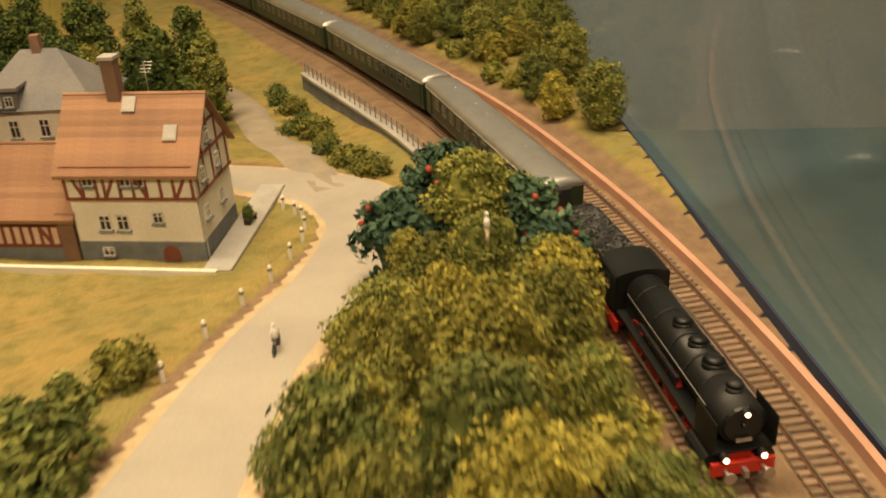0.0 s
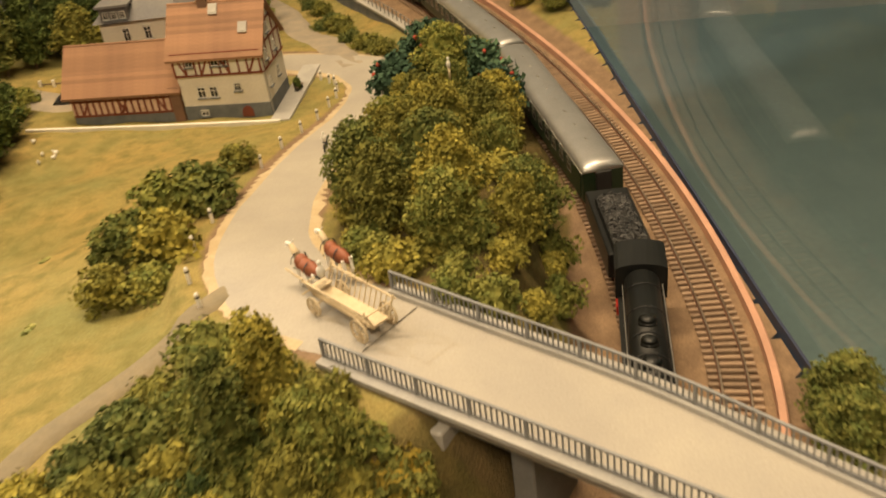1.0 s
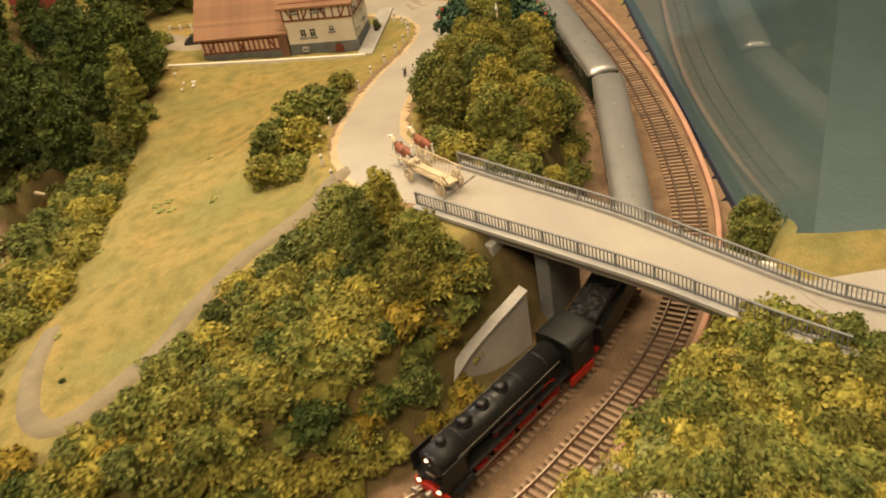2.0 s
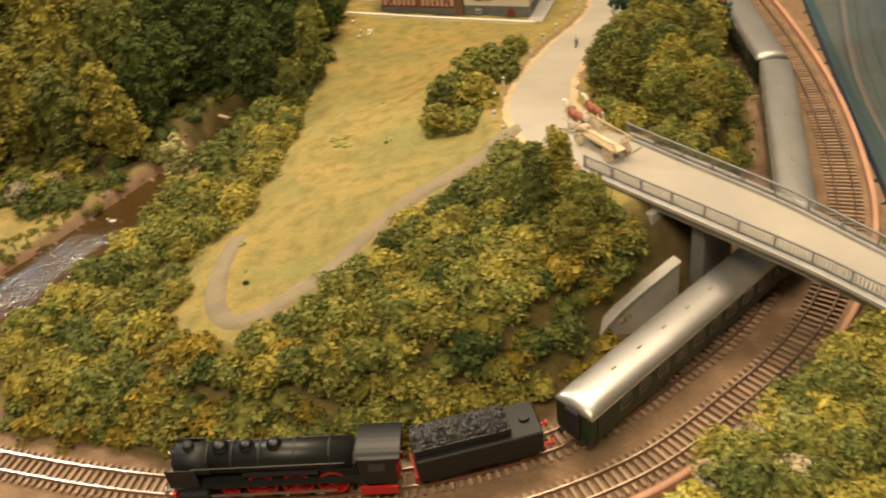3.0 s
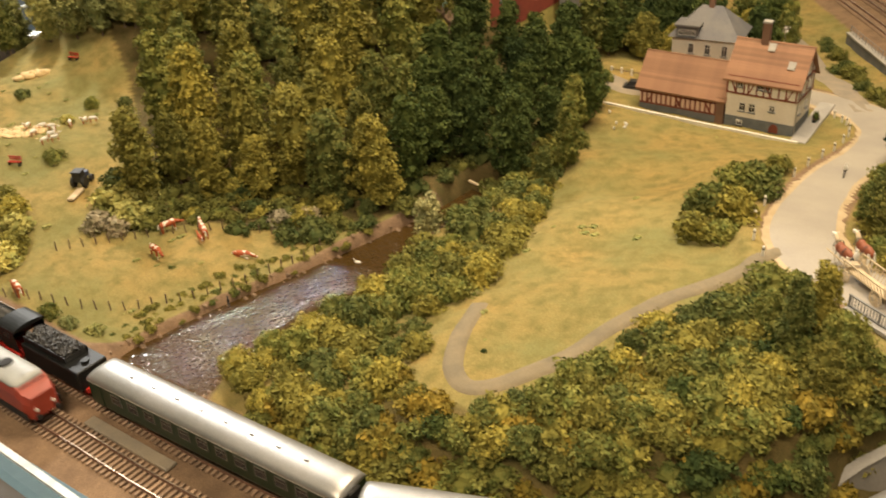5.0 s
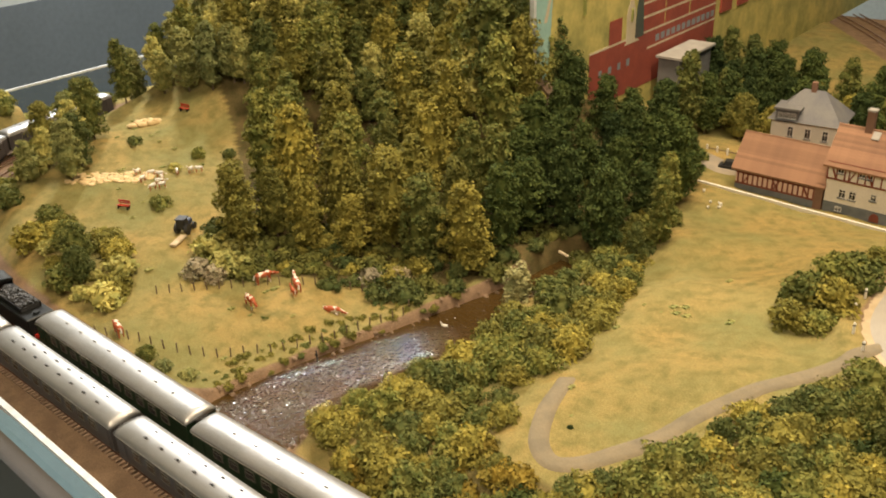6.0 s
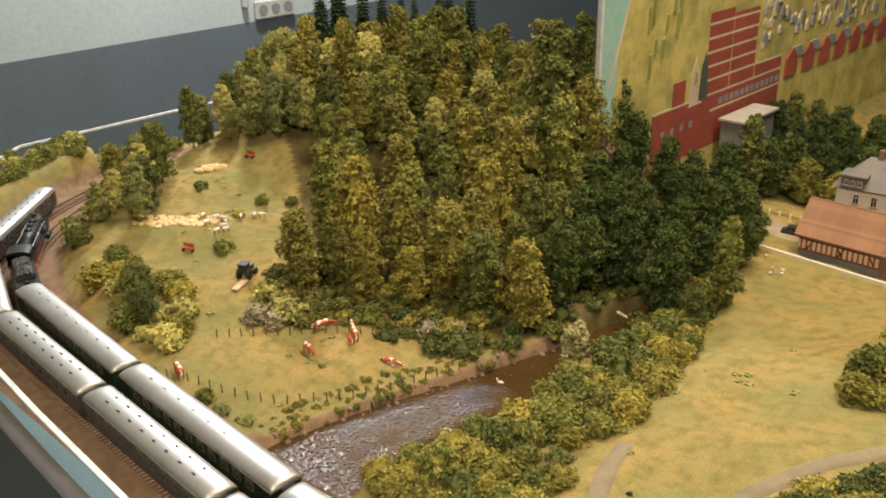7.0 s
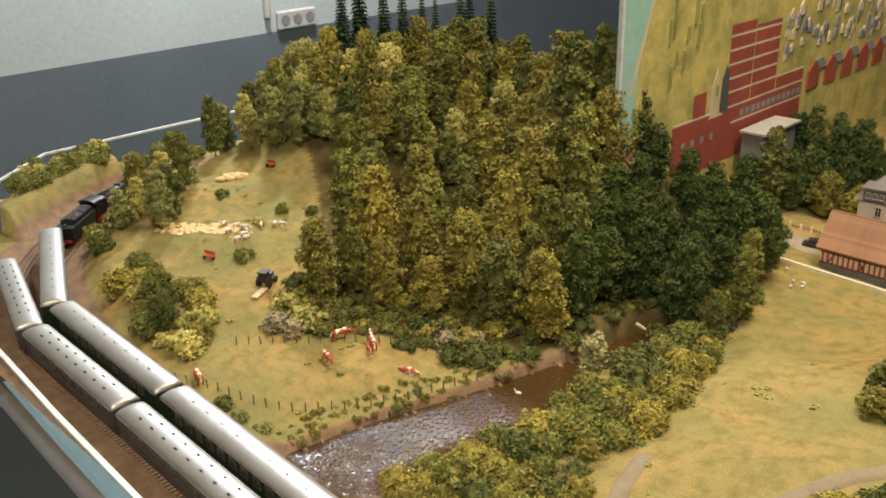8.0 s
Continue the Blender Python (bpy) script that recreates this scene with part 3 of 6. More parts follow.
def layout_edges():
    acrylic("front_barrier", [(-1.06, 1.20), (-1.0, 1.165), (-0.75, 1.095), (-0.4, 1.073), (0.0, 1.056), (0.25, 1.062)], -0.12, 0.028, "clear acrylic barrier along the front edge")
    acrylic("rear_barrier", [(-1.06, 1.20), (-1.20, 1.31), (-1.318, 1.454), (-1.318, 2.1)], -0.25, 0.052, "clear acrylic barrier round the far curve with a pale rim")
    acrylic("corner_barrier", [(0.62, 1.165), (0.775, 1.385)], 0.0, 0.055, "clear acrylic barrier at the layout's corner", False)
    acrylic("side_screen", [(0.424, 3.2), (0.529, 2.6), (0.660, 1.85), (0.729, 1.47)], -0.6, 0.62, "tall clear acrylic screen mirroring the train", False)
    bm = bmesh.new()
    rows = [(0.7225, 1.47), (0.6865, 1.66), (0.6535, 1.85), (0.6185, 2.05), (0.5745, 2.3), (0.5225, 2.6), (0.4175, 3.2)]
    loft(bm, [[(x, y, -0.02), (x + 0.002, y, -0.02), (x + 0.002, y, 0.003), (x, y, 0.003)] for x, y in rows])
    tagged(part("blue_edging", bm, "blue_edge"), "dark blue painted board edge under the screen", "board edge", "", "structure")
    bm = bmesh.new()
    loft(bm, [[(x, y, -0.30), (x, y - 0.02, -0.30), (x, y - 0.02, -0.012), (x, y, -0.012)] for x, y in ((-1.3, 1.29), (-1.02, 1.155), (-0.75, 1.09), (-0.4, 1.07), (0.0, 1.052), (0.3, 1.062), (0.62, 1.16))])
    tagged(part("fascia", bm, "fascia"), "dark brown board along the layout's front", "board", "", "structure")


# ---- trees and bushes ----


def leaves(bm, blobs, count, size, seed):
    """Tufts of flock round clusters, sticking out at all angles."""
    rnd = random.Random(seed)
    per = max(4, count // len(blobs))
    for c, r in blobs:
        for _ in range(per):
            d = Vector((rnd.gauss(0, 1), rnd.gauss(0, 1), rnd.gauss(0, 1) + 0.3)).normalized()
            k = rnd.uniform(0.45, 1.15) ** 0.6
            p = Vector((c[0] + d.x * r[0] * k, c[1] + d.y * r[1] * k, c[2] + d.z * r[2] * k))
            if p.z < 0.0005:
                p.z = rnd.uniform(0.0005, 0.003)
            n = (d + 0.9 * Vector((rnd.uniform(-1, 1), rnd.uniform(-1, 1), rnd.uniform(-0.5, 1)))).normalized()
            q = n.to_track_quat("Z", "Y")
            s = size * rnd.uniform(0.5, 1.35)
            a = rnd.uniform(0, 6.28)
            u, w = q @ Vector((math.cos(a), math.sin(a), 0)) * s, q @ Vector((-math.sin(a), math.cos(a), 0)) * s * 0.55
            lift = n * s * 0.4
            v = [bm.verts.new(x) for x in (p - u, p + w + lift * 0.4, p + u + lift, p - w)]
            bm.faces.new((v[0], v[1], v[3]))
            bm.faces.new((v[1], v[2], v[3]))
    return bm


def tree_proto(name, tall, wide, lumps, count, size, leaf, seed, trunk=0.3, shape="round", label="", category="tree"):
    """A tree with a tapered trunk, limbs and an uneven crown of small clusters; it stands at the origin."""
    rnd = random.Random(seed)
    root = thing(name, label, category)
    base = tall * trunk

    def radius(h, a):
        if shape == "tall":
            r = 0.5 * min(1.0, 0.62 + 1.4 * h) * (1 - max(0, h - 0.4) ** 1.5 * 1.45)
        elif shape == "willow":
            r = 0.5 * (1 - 0.6 * h)
        else:
            r = 0.5 * math.sqrt(max(0.03, 1 - (2 * h - 0.8) ** 2 * 0.72))
        return wide * r * (0.86 + 0.5 * noise.noise(Vector((math.cos(a) * 1.3, math.sin(a) * 1.3, h * 3.5 * tall / wide + seed * 3.7))))

    blobs = []
    for i in range(lumps):
        h, a = (i + rnd.random()) / lumps, rnd.uniform(0, 6.283)
        rr = wide * rnd.uniform(0.075, 0.14) + 0.0015
        r = radius(h, a) * math.sqrt(rnd.uniform(0.35, 1.0))
        blobs.append(((math.cos(a) * r, math.sin(a) * r, base + (tall - base - rr) * h + rr * 0.5), (rr, rr, rr * 0.85)))
    crown = bmesh.new()
    levels = [0.03, 0.2, 0.4, 0.6, 0.8, 0.94]
    loft(crown, [[(math.cos(a) * radius(h, a) * 0.6, math.sin(a) * radius(h, a) * 0.6, base + (tall - base) * h * 0.95) for a in [2 * math.pi * k / 9 for k in range(9)]] for h in levels])
    leaves(crown, blobs, count, size, seed)
    part("crown", crown, leaf, root)
    bm = bmesh.new()
    if trunk > 0.02:
        tube(bm, (0, 0, -0.006), (0.001, 0, base * 1.05), wide * 0.05, wide * 0.032, 7)
        tube(bm, (0.001, 0, base), (0, 0, tall * 0.8), wide * 0.032, wide * 0.008, 6)
        for c, r in blobs[2:lumps // 2:7]:
            tube(bm, (0, 0, c[2] * 0.75), c, wide * 0.016, wide * 0.005, 5)
        part("trunk", bm, "bark", root)
    else:
        for c, r in blobs[1::6]:
            tube(bm, (c[0] * 0.2, c[1] * 0.2, -0.004), (c[0] * 1.12, c[1] * 1.12, c[2] * 1.1), 0.0009, 0.0003, 4)
        part("branchwork", bm, "bark", root)
    return root


def fir_proto(name, tall, wide, seed, label):
    rnd = random.Random(seed)
    root = thing(name, label, "fir tree")
    bm = bmesh.new()
    for lvl in range(36):
        h = 0.12 + 0.86 * lvl / 36
        r = wide * 0.6 * (1 - h) + 0.003
        n = 13
        for k in range(n):
            a = 2 * math.pi * (k + rnd.random() * 0.7) / n
            d = Vector((math.cos(a), math.sin(a), -0.35)) * r * rnd.uniform(0.7, 1.15)
            p, s = Vector((0, 0, tall * h)), Vector((-math.sin(a), math.cos(a), 0)) * r * 0.32
            v = [bm.verts.new(x) for x in (p, p + d * 0.6 + s, p + d, p + d * 0.6 - s + Vector((0, 0, 0.002)))]
            bm.faces.new((v[0], v[1], v[3]))
            bm.faces.new((v[1], v[2], v[3]))
    part("crown", bm, "leaf_fir", root)
    part("trunk", tube(bmesh.new(), (0, 0, -0.006), (0, 0, tall), 0.0035, 0.0008, 6), "bark", root)
    return root


PROTOS = {}


def make_protos():
    far = pose(0, 0, -30)
    def add(key, ob):
        ob.matrix_basis = far
        PROTOS[key] = ob
    T = "flocked model tree with an uneven leafy crown, "
    add("olive_a", tree_proto("broadleaf_tree", 0.150, 0.080, 110, 5200, 0.0029, "leaf_olive", 3, 0.08, "tall", T + "yellow olive and tall"))
    add("olive_b", tree_proto("broadleaf_tree", 0.165, 0.070, 110, 5200, 0.0029, "leaf_olive", 4, 0.10, "tall", T + "yellow olive and slim"))
    add("olive_c", tree_proto("broadleaf_tree", 0.120, 0.092, 110, 5200, 0.0029, "leaf_olive", 14, 0.10, "round", T + "yellow olive and broad"))
    add("green_a", tree_proto("broadleaf_tree", 0.150, 0.078, 110, 5200, 0.0029, "leaf_green", 5, 0.08, "tall", T + "mid green and tall"))
    add("green_b", tree_proto("broadleaf_tree", 0.168, 0.066, 110, 5200, 0.0029, "leaf_green", 6, 0.10, "tall", T + "mid green and slim"))
    add("green_c", tree_proto("broadleaf_tree", 0.120, 0.092, 110, 5200, 0.0029, "leaf_green", 15, 0.10, "round", T + "mid green and broad"))
    add("dark_a", tree_proto("broadleaf_tree", 0.155, 0.085, 110, 4600, 0.0032, "leaf_dark", 7, 0.10, "tall", T + "dark green"))
    add("pale_a", tree_proto("broadleaf_tree", 0.140, 0.066, 100, 4800, 0.0028, "leaf_pale", 8, 0.12, "tall", T + "pale yellow-green"))
    add("willow", tree_proto("willow_tree", 0.100, 0.056, 80, 3600, 0.0024, "leaf_silver", 9, 0.06, "willow", "silvery grey-green willow leaning over the stream", "willow tree"))
    add("blue_a", tree_proto("rowan_tree", 0.08, 0.075, 60, 1800, 0.0042, "leaf_blue", 10, 0.15, "round", "blue-green rowan tree dotted with small red berries", "tree"))
    rnd = random.Random(77)
    for _ in range(9):
        a, h = rnd.uniform(0, 6.28), rnd.uniform(0.4, 0.85)
        part("berry", blob(bmesh.new(), (0.034 * math.cos(a) * math.sin(3.1 * h), 0.034 * math.sin(a) * math.sin(3.1 * h), 0.08 * h + 0.006), (0.0026, 0.0026, 0.0026), 1, 0.1, 7, 5), "bench_red", PROTOS["blue_a"], "red berry cluster")
    add("fir", fir_proto("fir_tree", 0.19, 0.040, 11, "slim dark green model fir tree"))
    B = "low flocked model bush, "
    add("bush_olive", tree_proto("bush", 0.034, 0.050, 40, 1500, 0.0026, "leaf_olive", 21, 0.0, "round", B + "yellow olive", "bush"))
    add("bush_olive_b", tree_proto("bush", 0.028, 0.056, 40, 1500, 0.0026, "leaf_olive", 31, 0.0, "round", B + "yellow olive and spreading", "bush"))
    add("bush_green", tree_proto("bush", 0.036, 0.050, 40, 1500, 0.0026, "leaf_green", 22, 0.0, "round", B + "mid green", "bush"))
    add("bush_green_b", tree_proto("bush", 0.028, 0.058, 40, 1500, 0.0026, "leaf_green", 32, 0.0, "round", B + "mid green and spreading", "bush"))
    add("bush_dark", tree_proto("bush", 0.030, 0.052, 40, 1400, 0.0030, "leaf_dark", 23, 0.0, "round", B + "dark green", "bush"))
    add("bush_yellow", tree_proto("bush", 0.022, 0.042, 24, 800, 0.0034, "leaf_yellow", 24, 0.0, "round", B + "bright yellow", "bush"))
    add("bush_pale", tree_proto("bush", 0.026, 0.045, 28, 900, 0.0032, "leaf_pale", 25, 0.0, "round", B + "pale green", "bush"))
    add("tuft_pale", tree_proto("tuft", 0.006, 0.010, 6, 60, 0.0020, "leaf_pale", 27, 0.0, "round", B + "tuft", "bush"))
    add("tuft_green", tree_proto("tuft", 0.006, 0.010, 6, 60, 0.0020, "leaf_green", 28, 0.0, "round", B + "tuft", "bush"))
    for leaf, word in (("olive", "yellow olive"), ("green", "mid green"), ("yellow", "bright yellow")):
        add("low_" + leaf, tree_proto("bush", 0.017, 0.042, 26, 620, 0.0026, "leaf_" + leaf, 40 + len(leaf), 0.0, "round", B + word, "bush"))
    add("bush_blossom", tree_proto("bush", 0.024, 0.042, 24, 800, 0.0028, "blossom", 26, 0.0, "round", B + "covered in cream blossom", "bush"))


PLANTED = []


def plant(key, x, y, size, rnd, sink=0.003, group="", z=None):
    ob = PROTOS[key]
    z = z_at(x, y) if z is None else z
    m = Matrix.Translation((x, y, z - sink)) @ Matrix.Rotation(rnd.uniform(0, 6.28), 4, "Z")
    c = copy_thing(ob, m)
    c.scale = [size * rnd.uniform(0.92, 1.08), size * rnd.uniform(0.92, 1.08), size * rnd.uniform(0.9, 1.1)]
    if group:
        c["group"] = group
    PLANTED.append((x, y, 0.03 * size))
    return c


def joined(name, label, items):
    """Undergrowth that nobody could count: copies of bushes joined into one mesh."""
    verts, faces, mats, slots, base = [], [], [], [], 0
    for key, m in items:
        for o in PROTOS[key].children:
            me = o.data
            co = np.empty(len(me.vertices) * 3, np.float32)
            me.vertices.foreach_get("co", co)
            mat = np.array(m)
            verts.append(co.reshape(-1, 3) @ mat[:3, :3].T + mat[:3, 3])
            if me.materials[0] not in slots:
                slots.append(me.materials[0])
            k = slots.index(me.materials[0])
            for p in me.polygons:
                faces.append([v + base for v in p.vertices])
            mats += [k] * len(me.polygons)
            base += len(me.vertices)
    me = bpy.data.meshes.new(name)
    me.from_pydata(np.concatenate(verts).tolist(), [], faces)
    for m in slots:
        me.materials.append(m)
    me.polygons.foreach_set("material_index", mats)
    return tagged(new(name, me), label, "undergrowth", "", "stuff")


def scatter(poly, gap, keys, lo, hi, seed, group, skip=None, limit=400, stuff=""):
    """Plants a stretch of the plan at uneven spacing; with stuff, as one mass of undergrowth."""
    rnd = random.Random(seed)
    xs, ys = [p[0] for p in poly], [p[1] for p in poly]
    put, items = [], []
    for _ in range(5000):
        if len(put) >= limit:
            break
        x, y = rnd.uniform(min(xs), max(xs)), rnd.uniform(min(ys), max(ys))
        if not inside(np.array([x]), np.array([y]), poly)[0] or any((x - a) ** 2 + (y - b) ** 2 < gap * gap for a, b in put):
            continue
        o = offset_from_track([x], [y])[0]
        if -0.034 < o < 0.10 or (skip and skip(x, y, o)):
            continue
        put.append((x, y))
        if stuff:
            k = rnd.uniform(lo, hi)
            m = Matrix.Translation((x, y, z_at(x, y) - 0.003)) @ Matrix.Rotation(rnd.uniform(0, 6.28), 4, "Z") @ Matrix.Diagonal((k, k, k * rnd.uniform(0.85, 1.1), 1))
            items.append((rnd.choice(keys), m))
        else:
            plant(rnd.choice(keys), x, y, rnd.uniform(lo, hi), rnd, 0.003, group)
    if items:
        joined("undergrowth", stuff, items)


def near_loop(x, y, margin):
    return line_distance(np.array([x]), np.array([y]), LOOP)[0][0] < margin


def off_road(x, y, margin=0.02):
    d, k = line_distance(np.array([x]), np.array([y]), ROAD)
    return d[0] < np.interp(k[0], np.linspace(0, 1, len(ROAD)), ROAD_HALF) + margin


def in_water(x, y, margin=0.012):
    d, k = line_distance(np.array([x]), np.array([y]), STREAM)
    return d[0] < np.interp(k[0], np.linspace(0, 1, len(STREAM)), STREAM_HALF) + margin


def by_wing(x, y, margin):
    """Close to the bridge's wing wall and abutment."""
    return min(math.hypot(x - a, y - b) for a, b in ((0.514, 1.447), (0.503, 1.436), (0.492, 1.425), (0.481, 1.416), (0.470, 1.408), (0.459, 1.395), (0.448, 1.382), (0.49, 1.465), (0.505, 1.46))) < margin


def planting():
    make_protos()
    wood = ["olive_a", "olive_b", "green_a", "green_b", "olive_a", "olive_b"]
    low = ["bush_olive", "bush_green", "bush_olive_b", "bush_green_b"]
    # the wooded hill behind the stream
    scatter([(-0.45, 1.46), (-0.375, 1.52), (-0.28, 1.60), (-0.17, 1.63), (-0.19, 1.75), (-0.25, 1.98), (-0.45, 2.2), (-0.85, 2.1), (-0.97, 1.83), (-0.66, 1.72), (-0.5, 1.56)], 0.054, wood, 0.62, 1.0, 31, "trees of the wooded hill", lambda x, y, o: in_water(x, y) or (x > -0.2 and y > 1.9))
    # dark green only: this flank's shade is put into the leaf colour too
    scatter([(-0.17, 1.68), (-0.05, 1.76), (-0.03, 1.92), (-0.06, 2.06), (-0.20, 2.1), (-0.24, 1.9)], 0.052, ["dark_a"], 0.6, 0.82, 32, "dark trees of the wooded hill", lambda x, y, o: in_water(x, y))
    scatter([(-1.0, 1.74), (-0.75, 1.78), (-0.6, 1.90), (-0.7, 2.1), (-0.95, 2.05), (-1.04, 1.85)], 0.05, ["pale_a", "pale_a", "olive_b"], 0.75, 1.05, 33, "pale trees at the hill's edge")
    scatter([(-0.40, 1.47), (-0.33, 1.49), (-0.17, 1.565), (-0.15, 1.6), (-0.22, 1.64), (-0.36, 1.56), (-0.46, 1.5)], 0.034, ["low_green", "low_olive", "bush_olive_b"], 0.5, 0.85, 34, "", lambda x, y, o: in_water(x, y, 0.02), 400, "olive and green undergrowth at the foot of the wooded hill")
    scatter([(-0.64, 1.9), (-0.45, 1.82), (-0.27, 1.83), (-0.27, 1.98), (-0.42, 2.15), (-0.62, 2.1)], 0.056, ["olive_a", "green_b", "pale_a", "olive_b"], 0.8, 1.08, 310, "trees of the wooded hill", lambda x, y, o: in_water(x, y))
    scatter([(-0.9, 1.75), (-0.72, 1.74), (-0.55, 1.85), (-0.6, 1.98), (-0.78, 1.9)], 0.05, ["pale_a", "pale_a", "green_a"], 0.62, 0.85, 311, "pale trees at the hill's edge")
    rnd = random.Random(35)
    for x, y in ((-0.86, 1.87), (-0.845, 1.90), (-0.80, 1.92), (-0.77, 1.94), (-0.75, 1.97), (-0.735, 1.99), (-0.70, 2.02), (-0.685, 2.03), (-0.66, 2.06)):
        plant("fir", x, y, rnd.uniform(1.2, 1.4), rnd, 0.003, "fir trees on the hilltop")
    for key, x, y, k in (("pale_a", -0.345, 1.86, 1.05), ("green_b", -0.32, 1.875, 1.3), ("olive_b", -0.36, 1.90, 1.25), ("green_a", -0.30, 1.93, 1.0), ("olive_c", -0.275, 1.90, 0.9), ("green_b", -0.33, 1.96, 1.05), ("dark_a", -0.27, 1.95, 0.85)):
        plant(key, x, y, k, rnd, 0.003, "tall trees beside the rock face")
    # beside the curve at the far end
    for x, y, s in ((-0.56, 1.29, 0.5), (-0.53, 1.275, 0.42), (-0.60, 1.30, 0.4)):
        plant("green_c", x, y, s, rnd, 0.003, "small trees beside the curve")
    scatter([(-0.93, 1.40), (-0.83, 1.33), (-0.78, 1.42), (-0.84, 1.5), (-0.98, 1.56)], 0.042, ["green_a", "pale_a", "olive_a"], 0.5, 0.75, 36, "trees beside the curve", lambda x, y, o: o > -0.085)
    scatter([(-0.70, 1.28), (-0.56, 1.245), (-0.46, 1.255), (-0.48, 1.32), (-0.60, 1.35), (-0.72, 1.34)], 0.033, ["bush_green", "bush_olive", "bush_pale", "bush_olive_b"], 0.55, 1.15, 37, "bushes beside the curve", lambda x, y, o: o > -0.05)
    scatter([(-1.0, 1.50), (-0.86, 1.40), (-0.80, 1.30), (-0.92, 1.36), (-1.03, 1.6)], 0.032, ["bush_pale", "bush_green", "bush_pale"], 0.8, 1.2, 38, "bushes beside the curve", lambda x, y, o: o > -0.04)
    scatter([(-1.02, 1.64), (-0.98, 1.68), (-0.74, 1.75), (-0.93, 1.84), (-1.05, 1.76)], 0.048, ["pale_a", "green_b", "pale_a"], 0.6, 0.9, 39, "trees behind the upper pasture")
    scatter([(-1.28, 1.36), (-1.15, 1.33), (-1.19, 1.5), (-1.2, 1.75), (-1.3, 1.75)], 0.035, ["bush_pale", "bush_green", "bush_green_b"], 0.6, 1.0, 391, "", None, 400, "pale green undergrowth outside the curve")
    # the bank between stream and meadow
    def bank(x, y, o):
        return in_water(x, y, 0.012) or o > -0.045 or near_loop(x, y, 0.031)
    scatter([(-0.06, 1.235), (0.10, 1.225), (0.125, 1.29), (0.095, 1.42), (0.078, 1.55), (0.035, 1.70), (-0.005, 1.87), (-0.04, 1.86), (-0.03, 1.70), (-0.02, 1.5), (-0.035, 1.36)], 0.026, low + ["bush_green"], 0.6, 1.0, 40, "bushes between stream and meadow", bank)
    scatter([(-0.0, 1.72), (0.025, 1.74), (-0.0, 1.90), (-0.03, 1.88)], 0.036, ["olive_b", "olive_a", "green_b"], 0.42, 0.6, 41, "small trees beside the meadow")
    # the bank between meadow path and track
    def slope(x, y, o):
        return o > -0.042 or near_loop(x, y, 0.029) or by_wing(x, y, 0.017)
    scatter([(0.08, 1.215), (0.25, 1.225), (0.37, 1.285), (0.455, 1.365), (0.485, 1.45), (0.43, 1.49), (0.36, 1.54), (0.30, 1.48), (0.245, 1.385), (0.2, 1.265), (0.13, 1.275)], 0.020, low + ["bush_dark", "bush_green", "bush_olive_b"], 0.5, 0.9, 42, "bushes on the railway bank", slope)
    scatter([(0.0, 1.205), (0.25, 1.215), (0.37, 1.27), (0.455, 1.35), (0.505, 1.43), (0.46, 1.47), (0.34, 1.40), (0.2, 1.27), (0.0, 1.27)], 0.0145, ["low_olive", "low_green", "low_olive", "low_yellow"], 0.6, 1.1, 421, "", lambda x, y, o: o > -0.036 or near_loop(x, y, 0.024) or by_wing(x, y, 0.011), 400, "olive and yellow groundcover on the railway bank")
    scatter([(0.555, 1.17), (0.66, 1.17), (0.8, 1.28), (0.70, 1.37), (0.63, 1.40), (0.60, 1.33)], 0.019, ["low_olive", "low_green", "low_olive"], 0.6, 1.0, 422, "", lambda x, y, o: o < 0.101, 400, "olive groundcover on the bank below the bridge")
    scatter([(-0.46, 1.40), (-0.17, 1.53), (-0.13, 1.66), (-0.04, 1.72), (-0.03, 1.95), (-0.2, 1.95), (-0.3, 1.7), (-0.5, 1.56)], 0.03, ["low_olive", "low_green"], 0.8, 1.2, 423, "", lambda x, y, o: in_water(x, y, 0.006), 400, "olive groundcover under the trees")
    for x, y, s, k in ((0.412, 1.466, 0.52, "olive_b"), (0.40, 1.44, 0.48, "green_b"), (0.437, 1.445, 0.45, "green_c"), (0.372, 1.47, 0.38, "green_c"), (0.43, 1.42, 0.4, "olive_c")):
        plant(k, x, y, s, rnd, 0.003, "small trees by the bridge")
    # bushes beside the road
    scatter([(0.245, 1.61), (0.283, 1.61), (0.28, 1.73), (0.25, 1.73)], 0.03, ["bush_olive", "bush_olive_b", "bush_green"], 0.7, 1.15, 43, "bushes beside the road", lambda x, y, o: off_road(x, y, 0.012))
    scatter([(0.245, 1.76), (0.283, 1.75), (0.285, 1.84), (0.25, 1.82)], 0.028, ["bush_green", "bush_olive"], 0.5, 0.75, 44, "bushes beside the road", lambda x, y, o: off_road(x, y, 0.012))
    # the hill between road and track
    scatter([(0.41, 1.67), (0.405, 1.9), (0.43, 2.02), (0.50, 2.0), (0.535, 1.9), (0.545, 1.72), (0.52, 1.63), (0.48, 1.62)], 0.036, ["olive_c", "green_c", "olive_c"], 0.38, 0.58, 45, "trees on the hill beside the road", lambda x, y, o: off_road(x, y, 0.014) or o > -0.058)
    scatter([(0.40, 1.62), (0.39, 1.9), (0.42, 2.2), (0.5, 2.2), (0.56, 1.9), (0.565, 1.7), (0.52, 1.56), (0.47, 1.57)], 0.024, low, 0.5, 0.85, 46, "", lambda x, y, o: off_road(x, y, 0.012) or o > -0.05, 400, "yellow olive undergrowth on the hill beside the road")
